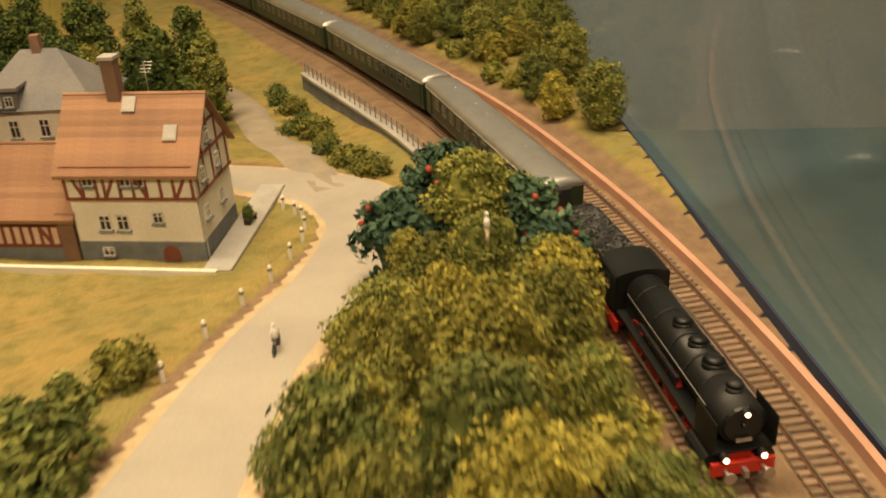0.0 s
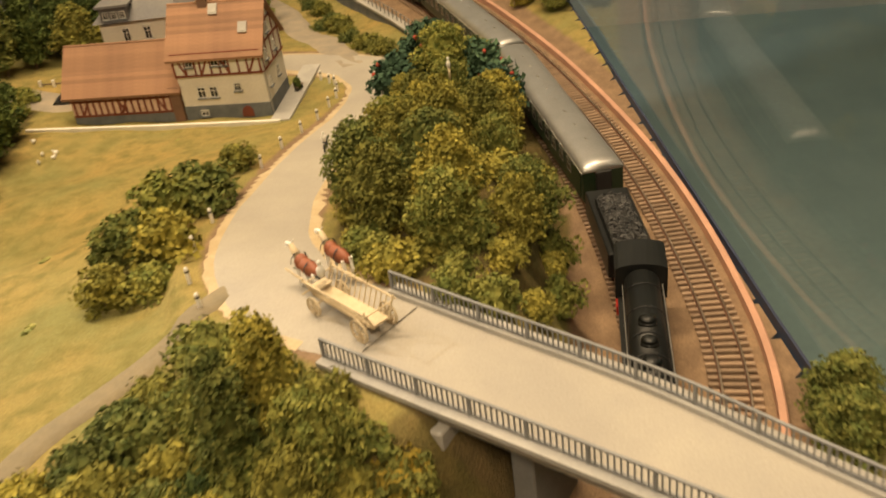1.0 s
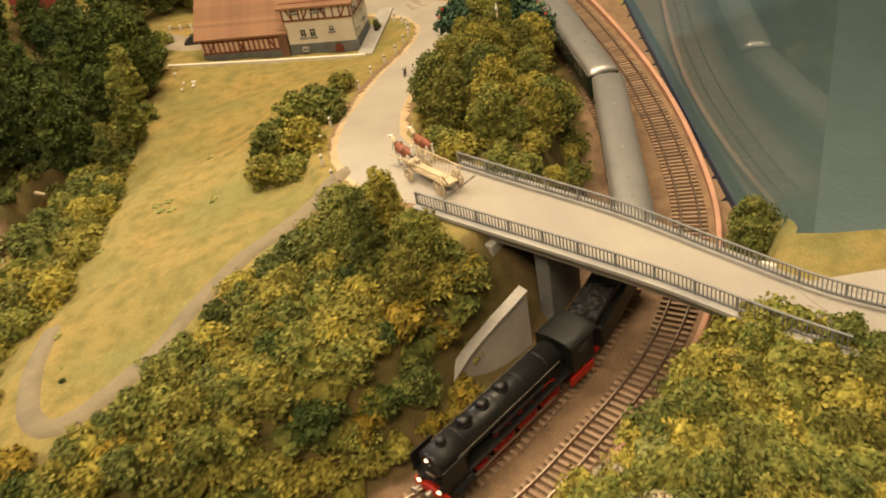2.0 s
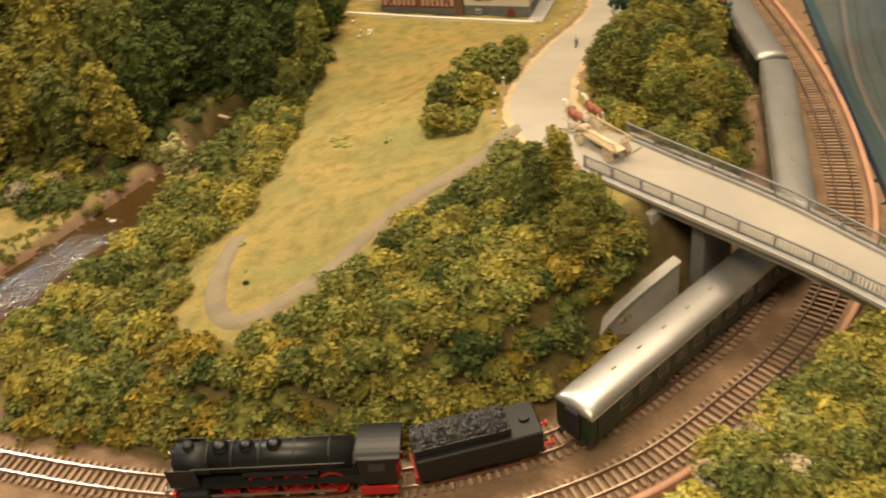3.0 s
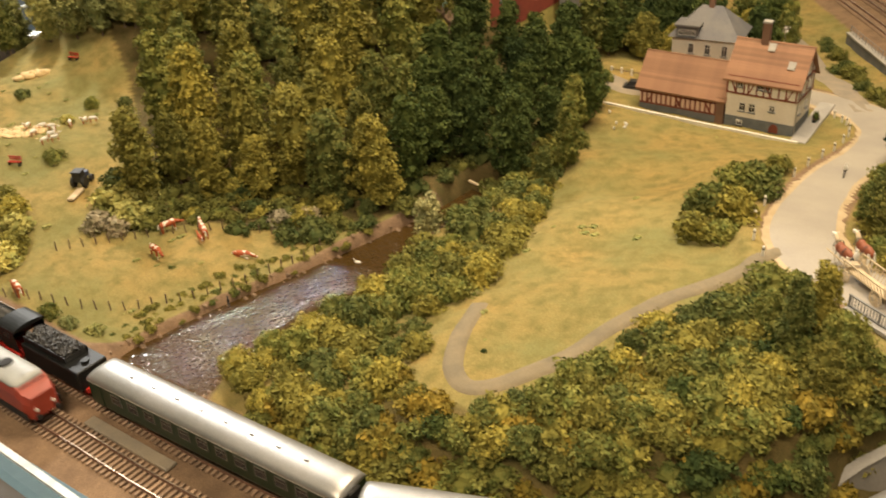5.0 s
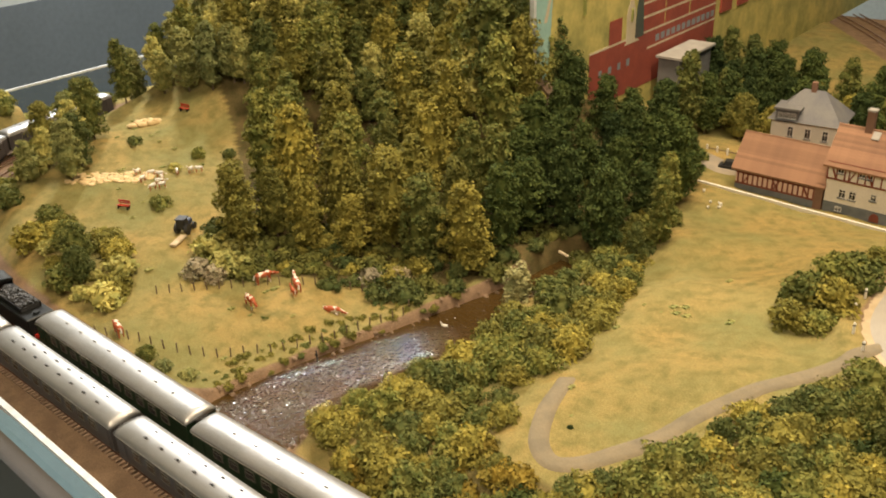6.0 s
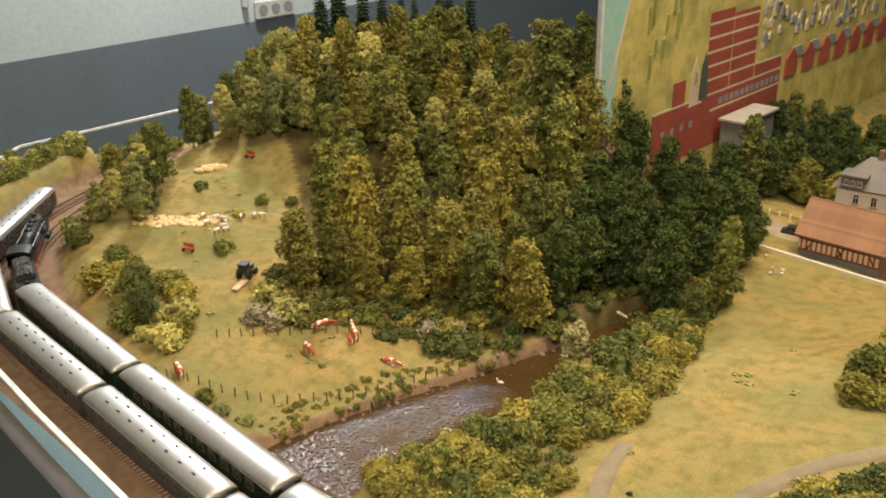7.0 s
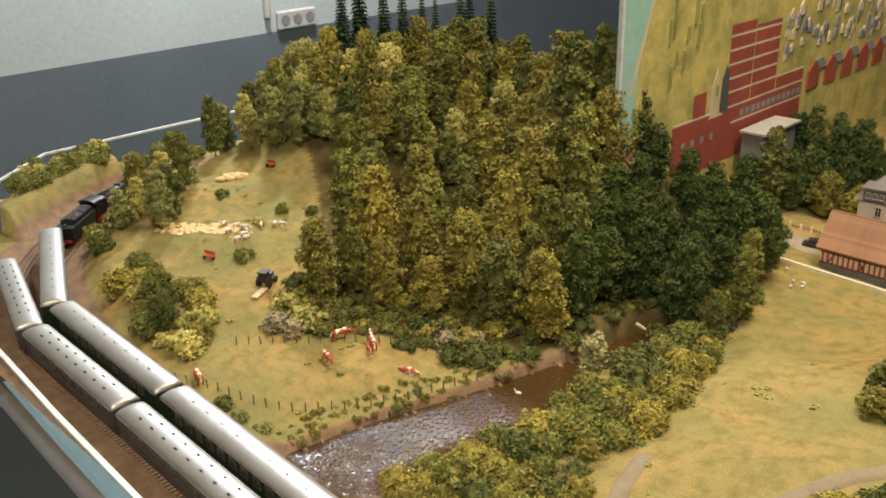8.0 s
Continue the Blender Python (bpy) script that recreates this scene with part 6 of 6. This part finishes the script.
def quadruped(name, label, category, material, length, tall, head_up, lying=False, mane=None, group=""):
    """A four-legged figure with body, legs, neck, head and tail; it looks towards +x."""
    root = thing(name, label, category, group=group)
    leg = 0.0 if lying else tall * 0.5
    bz = leg + tall * 0.24
    bm = bmesh.new()
    blob(bm, (0, 0, bz), (length * 0.46, length * 0.17, tall * 0.25), 2, 0.12, 10, 7)
    blob(bm, (length * 0.26, 0, bz + tall * 0.03), (length * 0.2, length * 0.165, tall * 0.26), 3, 0.1, 9, 6)
    part("body", bm, material, root, "", True)
    hx, hz = (length * 0.60, bz + tall * 0.46) if head_up else (length * 0.68, bz - tall * 0.12)
    bm = tube(bmesh.new(), (length * 0.33, 0, bz + tall * 0.08), (hx, 0, hz), length * 0.11, length * 0.07, 8)
    part("neck", bm, mane or material, root, "", True)
    bm = blob(bmesh.new(), (hx + length * 0.07, 0, hz - tall * 0.03), (length * 0.14, length * 0.06, tall * 0.09), 4, 0.1, 8, 6)
    for s in (-1, 1):
        tube(bm, (hx, s * length * 0.04, hz + tall * 0.03), (hx - length * 0.02, s * length * 0.09, hz + tall * 0.12), length * 0.02, length * 0.006, 5)
    part("head", bm, "cow" if category == "cow" else "white", root, "", True)
    for sx in (-1, 1):
        for s in (-1, 1):
            if lying:
                bm = tube(bmesh.new(), (sx * length * 0.25, s * length * 0.16, tall * 0.06), (sx * length * 0.25 + length * 0.2, s * length * 0.2, tall * 0.04), length * 0.04, length * 0.03, 6)
            else:
                bm = tube(bmesh.new(), (sx * length * 0.32, s * length * 0.1, bz), (sx * length * 0.33, s * length * 0.1, 0), length * 0.055, length * 0.03, 7)
            part("leg", bm, "white" if category == "horse" else "cow", root)
    part("tail", tube(bmesh.new(), (-length * 0.45, 0, bz + tall * 0.12), (-length * 0.52, 0, bz - tall * 0.25), length * 0.025, length * 0.04, 6), "white", root)
    return root


def figurine(x, y, z, turn, tall, colours, label, seated=False):
    """A tiny painted model figure as one plain shape."""
    bm = bmesh.new()
    h = tall
    low = h * 0.28 if seated else h * 0.5
    for s in (-1, 1):
        if seated:
            tube(bm, (0, s * h * 0.06, low), (h * 0.22, s * h * 0.08, low * 0.9), h * 0.05, h * 0.045, 6)
        else:
            tube(bm, (0, s * h * 0.05, 0), (0, s * h * 0.05, low), h * 0.045, h * 0.055, 6)
    for f in bm.faces:
        f.material_index = 1
    k = len(bm.faces)
    blob(bm, (0, 0, low + h * 0.17), (h * 0.09, h * 0.13, h * 0.2), 1, 0.1, 8, 6)
    blob(bm, (0.0, 0, low + h * 0.43), (h * 0.06, h * 0.06, h * 0.075), 1, 0.05, 8, 6)
    ob = part("figurine", bm, colours, None, "", True)
    ob.matrix_basis = pose(x, y, z, 0, 0, turn)
    return tagged(ob, label, "figurine")


def cart():
    """Hay cart with ladder sides and four spoked wheels; the drawbar points to +x."""
    root = thing("hay_cart", "pale wooden hay cart with ladder sides and spoked wheels", "cart", pose(0.432, 1.552, 0.0912, 0, 0, 140))
    part("floor_board", box(bmesh.new(), -0.028, 0.024, -0.006, 0.006, 0.0085, 0.0097), "wood", root)
    for s in (-1, 1):
        frame_part = part("ladder_side", loft(bmesh.new(), [[(x, s * (0.006 + 0.0045 * (z - 0.01) / 0.011) + dy, z + dz) for dy, dz in ((-0.0005, -0.0005), (0.0005, -0.0005), (0.0005, 0.0005), (-0.0005, 0.0005))] for x, z in ((-0.031, 0.0205), (0.025, 0.0205))]), "wood", root)
        for k in range(13):
            x = -0.028 + 0.0042 * k
            part("rung", tube(bmesh.new(), (x, s * 0.006, 0.0098), (x, s * 0.0105, 0.0205), 0.0004, None, 5), "wood", frame_part)
        for x, r in ((-0.022, 0.0072), (0.018, 0.006)):
            w = part("wheel", wheel_mesh(r, 0.0012, "wood", 10), None, root)
            w.location = (x, s * 0.0105, r)
    for x in (-0.022, 0.018):
        part("axle", tube(bmesh.new(), (x, -0.010, 0.0065), (x, 0.010, 0.0065), 0.0006, None, 6), "wood", root)
    for x in (-0.029, 0.024):
        bm = bmesh.new()
        for s in (-1, 1):
            tube(bm, (x, s * 0.005, 0.009), (x, s * 0.0105, 0.0225), 0.0006, None, 5)
        tube(bm, (x, -0.0095, 0.019), (x, 0.0095, 0.019), 0.0005, None, 5)
        part("end_frame", bm, "wood", root)
    part("drawbar", tube(bmesh.new(), (0.02, 0, 0.007), (0.058, 0, 0.010), 0.0007, None, 6), "wood", root)
    part("swingletree", tube(bmesh.new(), (0.03, -0.009, 0.0085), (0.03, 0.009, 0.0085), 0.0005, None, 6), "wood", root)
    part("driver_board", box(bmesh.new(), 0.02, 0.027, -0.006, 0.006, 0.0125, 0.0133), "wood", root)


def details():
    backdrop()
    cart()
    for x, y in ((0.404, 1.583), (0.419, 1.596)):
        h = quadruped("draught_horse", "chestnut draught horse with a black collar before the cart", "horse", "horse", 0.026, 0.021, True, False, "wood", "horses before the cart")
        h.matrix_basis = pose(x, y, 0.0902, 0, 0, 138)
        part("collar", tube(bmesh.new(), (0.009, 0, 0.0165), (0.0105, 0, 0.0165), 0.006, 0.0055, 10, False), "black", h)
        part("harness_strap", tube(bmesh.new(), (-0.003, 0, 0.0155), (-0.002, 0, 0.0155), 0.0052, None, 10, False), "black", h)
    figurine(0.4165, 1.5655, 0.1042, 140, 0.022, ["white", "black"], "tiny carter figure in a white shirt on the cart", True)
    # cyclist
    bike = thing("bicycle", "tiny black model bicycle on the road", "bicycle", pose(0.347, 1.858, 0.0475, -5, 0, 95))
    for x in (-0.006, 0.006):
        w = part("wheel", wheel_mesh(0.0038, 0.0006, "black", 8), None, bike)
        w.location = (x, 0, 0.0038)
    bm = bmesh.new()
    for a, b in (((-0.006, 0, 0.0038), (-0.002, 0, 0.008)), ((-0.002, 0, 0.008), (0.004, 0, 0.0082)), ((0.004, 0, 0.0085), (0.006, 0, 0.0038)), ((-0.006, 0, 0.0038), (0.0, 0, 0.0035)), ((0, 0, 0.0035), (0.004, 0, 0.008))):
        tube(bm, a, b, 0.0004, None, 5)
    part("frame", bm, "black", bike)
    part("handlebar", tube(bmesh.new(), (0.0042, -0.003, 0.0102), (0.0042, 0.003, 0.0102), 0.0004, None, 5), "steel", bike)
    part("saddle", box(bmesh.new(), -0.0035, -0.001, -0.0009, 0.0009, 0.008, 0.0088), "black", bike)
    figurine(0.347, 1.8565, 0.051, 95, 0.0185, ["white", "black"], "tiny cyclist figure in a white shirt", True)
    figurine(0.457, 1.90, z_at(0.457, 1.90) + 0.03, 200, 0.02, ["white", "wood"], "tiny pale figure among the rowan trees")
    figurine(-0.197, 1.372, -0.034, 60, 0.018, ["black", "black"], "tiny dark angler figure at the water's edge")
    # cattle
    spots = ((-0.360, 1.432, 70, 0, 0), (-0.310, 1.446, 150, 1, 0), (-0.328, 1.384, -15, 0, 0), (-0.245, 1.444, 20, 0, 1), (-0.395, 1.241, 165, 0, 0))
    for x, y, turn, up, lying in spots:
        c = quadruped("cow", "brown and white spotted cow lying on the pasture" if lying else "brown and white spotted cow standing on the pasture", "cow", "cow", 0.025, 0.0165, bool(up), bool(lying), None, "cows on the pasture")
        c.matrix_basis = pose(x, y, z_at(x, y) - 0.0005, 0, 0, turn)
    c = quadruped("calf", "small brown and white calf beside its mother", "cow", "cow", 0.014, 0.0105, True)
    c.matrix_basis = pose(-0.304, 1.434, z_at(-0.304, 1.434) - 0.0004, 0, 0, 160)
    rnd = random.Random(4)
    for x, y in ((-0.684, 1.505), (-0.70, 1.50), (-0.672, 1.528), (-0.66, 1.545), (-0.652, 1.47), (-0.69, 1.478), (-0.661, 1.488), (-0.672, 1.50), (-0.722, 1.49), (-0.645, 1.482), (-0.65, 1.553)):
        g = quadruped("goat", "tiny cream and white goat on the upper pasture", "goat", "white", 0.013, 0.011, rnd.random() > 0.5, False, "wood", "goats on the upper pasture")
        g.matrix_basis = pose(x, y, z_at(x, y) - 0.0004, 0, 0, rnd.uniform(0, 360))
    for x, y in ((-0.019, 2.003), (0.006, 1.972), (0.011, 1.953), (0.024, 1.962), (0.02, 1.975)):
        bm = blob(bmesh.new(), (0, 0, 0.0028), (0.0030, 0.0018, 0.0020), 2, 0.1, 7, 5)
        blob(bm, (0.0026, 0, 0.0052), (0.0011, 0.0009, 0.0012), 2, 0.1, 6, 5)
        tube(bm, (0, 0, -0.0005), (0, 0, 0.002), 0.0006, None, 5)
        ob = part("goose", bm, "white", None, "", True)
        ob.matrix_basis = pose(x, y, z_at(x, y), 0, 0, rnd.uniform(0, 360))
        tagged(ob, "tiny white goose on the meadow", "goose", "geese on the meadow")
    bm = blob(bmesh.new(), (0, 0, 0.001), (0.0045, 0.0022, 0.0018), 2, 0.1, 8, 6)
    tube(bm, (0.003, 0, 0.0015), (0.0042, 0, 0.0045), 0.0008, 0.0006, 6)
    blob(bm, (0.0048, 0, 0.0048), (0.0014, 0.0009, 0.0009), 2, 0.1, 6, 5)
    ob = part("swan", bm, "white", None, "", True)
    ob.matrix_basis = pose(-0.126, 1.52, -0.0302, 0, 0, 200)
    tagged(ob, "tiny white swan floating on the stream", "swan")
    # benches, tractor, hay
    for x, y, turn in ((-0.655, 1.419, 20), (-0.842, 1.669, 10)):
        b = thing("park_bench", "small red wooden bench on the upper pasture", "bench", pose(x, y, z_at(x, y), 0, 0, turn), "red benches")
        for k in range(2):
            part("seat_slat", box(bmesh.new(), -0.010, 0.010, -0.003 + 0.0032 * k, -0.0002 + 0.0032 * k, 0.0048, 0.0056), "bench_red", b)
            part("back_slat", box(bmesh.new(), -0.010, 0.010, 0.0033, 0.004, 0.007 + 0.003 * k, 0.0093 + 0.003 * k), "bench_red", b)
        for sx in (-0.008, 0.008):
            part("leg", box(bmesh.new(), sx - 0.0006, sx + 0.0006, -0.0028, 0.0038, -0.001, 0.0049), "black", b)
    tr = thing("farm_tractor", "dark blue-black farm tractor drawing pale logs", "tractor", pose(-0.531, 1.437, z_at(-0.531, 1.437), 0, 0, 118))
    part("bonnet", box(bmesh.new(), 0.0, 0.017, -0.004, 0.004, 0.007, 0.0145, None, 0.001), "blue_edge", tr)
    part("cab", box(bmesh.new(), -0.012, 0.001, -0.0065, 0.0065, 0.008, 0.022, None, 0.001), "black", tr)
    part("cab_roof", box(bmesh.new(), -0.0135, 0.0025, -0.0075, 0.0075, 0.022, 0.0235, None, 0.0005), "black", tr)
    for x, r in ((-0.007, 0.0075), (0.012, 0.0048)):
        for s in (-1, 1):
            w = part("wheel", wheel_mesh(r, 0.004, "black"), None, tr)
            w.location = (x, s * 0.0078, r)
    logs = thing("log_pile", "pale debarked logs dragged behind the tractor", "logs", pose(-0.512, 1.411, z_at(-0.512, 1.411), 0, 0, -62))
    for k in range(3):
        part("log", tube(bmesh.new(), (-0.016, -0.003 + 0.003 * k, 0.0022), (0.016, -0.003 + 0.003 * k, 0.0026), 0.0022, 0.0019, 8), "wood", logs)
    bm = bmesh.new()
    for k in range(14):
        a = rnd.uniform(0, 6.28)
        r = rnd.uniform(0, 0.022)
        blob(bm, (r * math.cos(a) * 1.3, r * math.sin(a) * 0.6, 0.003), (0.010, 0.007, rnd.uniform(0.004, 0.009)), k, 0.3, 8, 6)
    ob = part("hay_heap", bm, "straw", None, "", True)
    ob.matrix_basis = pose(-0.872, 1.61, z_at(-0.872, 1.61) - 0.001, 0, 0, 60)
    tagged(ob, "loose heap of pale yellow hay on the upper pasture", "hay", "", "stuff")
    bm = bmesh.new()
    for k in range(150):
        u = rnd.uniform(0, 1)
        x, y = -0.79 + 0.09 * u, 1.425 + 0.07 * u
        x, y = x + rnd.gauss(0, 0.009), y + rnd.gauss(0, 0.009)
        r = rnd.uniform(0.002, 0.006)
        blob(bm, (x, y, z_at(x, y)), (r * 1.4, r, r * rnd.uniform(0.3, 0.6)), k, 0.5, 6, 5)
    tagged(part("straw_swath", bm, "straw", None, "", True), "swath of pale cut straw on the upper pasture", "straw", "", "stuff")
    bm = bmesh.new()
    for k in range(60):
        u = k / 59
        x, y = -1.24 + rnd.uniform(-0.03, 0.03), 1.33 + 0.22 * u
        blob(bm, (x, y, 0.002), (0.014, 0.014, rnd.uniform(0.003, 0.008)), k, 0.3, 7, 5)
    tagged(part("straw_strip", bm, "straw", None, "", True), "strip of pale straw-coloured field outside the curve", "field", "", "stuff")
    # pasture fence
    posts_line = spline([(-0.42, 1.225), (-0.33, 1.262), (-0.255, 1.325), (-0.215, 1.385), (-0.19, 1.45), (-0.175, 1.51), (-0.25, 1.505), (-0.32, 1.46), (-0.39, 1.39), (-0.44, 1.32)], 6)
    fence = thing("pasture_fence", "weathered wooden post fence round the cow pasture", "fence")
    ln = lengths_of(posts_line)
    post = mesh_of(box(bmesh.new(), -0.0007, 0.0007, -0.0007, 0.0007, -0.004, 0.0125, None, 0.0002), "post", "bark")
    for s in np.arange(0, ln[-1], 0.0155):
        x, y = np.interp(s, ln, posts_line[:, 0]), np.interp(s, ln, posts_line[:, 1])
        ob = part("post", post, None, fence)
        ob.matrix_basis = pose(x, y, z_at(x, y), rnd.uniform(-5, 5), rnd.uniform(-5, 5), rnd.uniform(0, 90))
    # log over the gully, stones on the bank, rocks
    ob = part("fallen_log", tube(bmesh.new(), (-0.026, 0, 0), (0.026, 0, 0.004), 0.0022, 0.0015, 8), "wood", None)
    ob.matrix_basis = pose(-0.074, 1.722, -0.006, 0, 0, -22)
    tagged(ob, "pale fallen log across the gully", "log")
    bm = bmesh.new()
    nr = normals_of(STREAM)
    for k in range(190):
        i = rnd.randrange(8, len(STREAM) - 6)
        s = 1 if rnd.random() < 0.25 else -1
        x, y = STREAM[i] - nr[i] * s * (STREAM_HALF[i] + rnd.uniform(-0.002, 0.010)) * -1
        r = rnd.uniform(0.001, 0.0032)
        blob(bm, (x, y, max(z_at(x, y), -0.03)), (r * 1.4, r, r * 0.8), k, 0.4, 6, 4)
    tagged(part("bank_stones", bm, "rock"), "brown stones and roots along the stream bank", "stones", "", "stuff")
    bm = bmesh.new()
    for k in range(34):
        u = rnd.uniform(0, 1)
        x, y = -0.268 + rnd.uniform(-0.014, 0.010) + 0.02 * (1 - u), 1.905 + rnd.uniform(-0.020, 0.022)
        blob(bm, (x, y, z_at(-0.285, y) - 0.03 + 0.10 * u), (0.011, 0.012, 0.022), k, 0.8, 8, 7)
    tagged(part("cliff", bm, "rock", None), "bare brown rock face on the wooded hill", "cliff", "", "structure")
    # cars
    for x, y, z, turn, body, label in ((-0.022, 2.115, 0.003, 15, "black", "small dark car parked beside the barn"), (0.765, 1.30, 0.0912, 80, "car_green", "small grey-green car on the road by the bridge")):
        car = thing("car", label, "car", pose(x, y, z, 0, 0, turn))
        bm = bmesh.new()
        loft(bm, [[(xx, -w, 0.003), (xx, w, 0.003), (xx, w, zt), (xx, -w, zt)] for xx, w, zt in ((-0.024, 0.008, 0.008), (-0.021, 0.0095, 0.0105), (0.012, 0.0098, 0.0105), (0.022, 0.009, 0.009), (0.024, 0.0078, 0.007))])
        part("body", bm, body, car)
        bm = bmesh.new()
        loft(bm, [[(-0.019, -0.0085, 0.0104), (0.009, -0.0085, 0.0104), (0.009, 0.0085, 0.0104), (-0.019, 0.0085, 0.0104)], [(-0.014, -0.007, 0.0165), (0.003, -0.007, 0.0165), (0.003, 0.007, 0.0165), (-0.014, 0.007, 0.0165)]])
        part("cabin", bm, "glass_dark", car)
        part("roof", box(bmesh.new(), -0.0138, 0.0028, -0.0069, 0.0069, 0.0165, 0.0172), body, car)
        for xx in (-0.014, 0.0145):
            for s in (-1, 1):
                w = part("wheel", wheel_mesh(0.0036, 0.002, "black"), None, car)
                w.location = (xx, s * 0.0088, 0.0036)
    # farm fence with stone posts
    ff = thing("yard_fence", "pale posts with dark rails behind the farm yard", "fence")
    for k in range(6):
        part("post", box(bmesh.new(), -0.095 + 0.018 * k, -0.092 + 0.018 * k, 2.168, 2.171, -0.004, 0.016), "plaster_white", ff)
    part("rail_bar", box(bmesh.new(), -0.095, -0.002, 2.169, 2.170, 0.010, 0.0115), "bark", ff)
    # socket and conduit on the room wall
    so = thing("wall_socket", "grey triple wall socket with conduit", "socket", pose(-2.452, 2.91, 0.04))
    part("plate", box(bmesh.new(), 0, 0.02, -0.09, 0.09, -0.035, 0.035, None, 0.006), "concrete", so)
    for k in (-1, 0, 1):
        part("outlet", tube(bmesh.new(), (0.019, 0.058 * k, 0), (0.0215, 0.058 * k, 0), 0.02, None, 14), "concrete_dark", so)
    part("conduit", tube(bmesh.new(), (0.01, -0.13, 0.02), (0.01, -0.13, 0.6), 0.014, None, 8), "concrete", so)

# ---- running of the trains ----

# lead of the first coach along the inner track, and nose of the second train along the outer one
RUN_IN = [(0, 1.427), (0.5, 1.577), (1, 1.722), (1.2, 1.777), (2.5, 2.134), (3, 2.282), (3.5, 2.433), (4, 2.591), (4.5, 2.746), (5, 2.899), (6.5, 3.321), (7, 3.447), (7.5, 3.575), (8, 3.704)]
RUN_OUT = [(0, 4.159), (2, 3.832), (3.5, 3.484), (4.5, 3.205), (5, 3.030), (5.2, 2.943), (5.8, 2.656), (6.5, 2.408), (7, 2.250), (7.5, 2.106), (8, 1.960)]


def along(run, t):
    """Smooth travel through the given stations."""
    ts, ss = np.array(run).T
    v = np.gradient(ss, ts)
    i = int(np.clip(np.searchsorted(ts, t) - 1, 0, len(ts) - 2))
    h = ts[i + 1] - ts[i]
    u = (t - ts[i]) / h
    return (2 * u**3 - 3 * u**2 + 1) * ss[i] + (u**3 - 2 * u**2 + u) * h * v[i] + (-2 * u**3 + 3 * u**2) * ss[i + 1] + (u**3 - u**2) * h * v[i + 1]


def vehicle_pose(mid, reach, outer, back=False):
    a, b = on_track(mid + reach, outer), on_track(mid - reach, outer)
    d, c = a - b, (a + b) / 2
    return pose(float(c[0]), float(c[1]), 0.0019, 0, 0, math.degrees(math.atan2(d[1], d[0])) + (180 if back else 0))


TRAIN = []


def trains():
    TRAIN.append((locomotive(), 0.193, 0.05, False))
    TRAIN.append((tender(), 0.065, 0.03, False))
    green = coach_proto("express_coach", 0.1475, 0.0335, "coach_green", "roof_silver", 8, 11, "dark green express coach with a silver roof")
    TRAIN.append((green, -0.1535, 0.103, False))
    for k in range(1, 4):
        TRAIN.append((copy_thing(green, pose(0, 0, 0)), -0.1535 - 0.306 * k, 0.103, False))
    TRAIN.append((diesel(), 0.105, 0.055, True))
    dark = coach_proto("passenger_coach", 0.1245, 0.0325, "coach_blue", "roof_silver", 8, 9, "dark brown passenger coach with a silver vented roof", 0.0085, True)
    TRAIN.append((dark, 0.21 + 0.13, 0.087, True))
    for k in range(1, 6):
        TRAIN.append((copy_thing(dark, pose(0, 0, 0)), 0.21 + 0.13 + 0.26 * k, 0.087, True))


def motions():
    times = [k / 10 for k in range(81)]
    for ob, lead, reach, outer in TRAIN:
        walk(ob, [(t, vehicle_pose(along(RUN_OUT if outer else RUN_IN, t) + lead, reach, outer, outer)) for t in times])
    for wheel, r in SPIN:
        x, y, z = wheel.location
        rows = []
        for k in range(241):
            t = k / 30
            rows.append((t, pose(x, y, z) @ Matrix.Rotation((along(RUN_IN, t) - 1.2) / r, 4, "Y")))
        walk(wheel, rows)


# ---- build ----
room()
ground()
water()
roads()
bridge()
retaining_wall()
layout_edges()
edge_strip()
farmhouse()
annex()
villa()
yard_things()
posts()
trains()
planting()
details()
track("inner_track", INNER, "model railway track with brown sleepers and bright rails")
track("outer_track", OUTER, "model railway track with brown sleepers and bright rails")
motions()
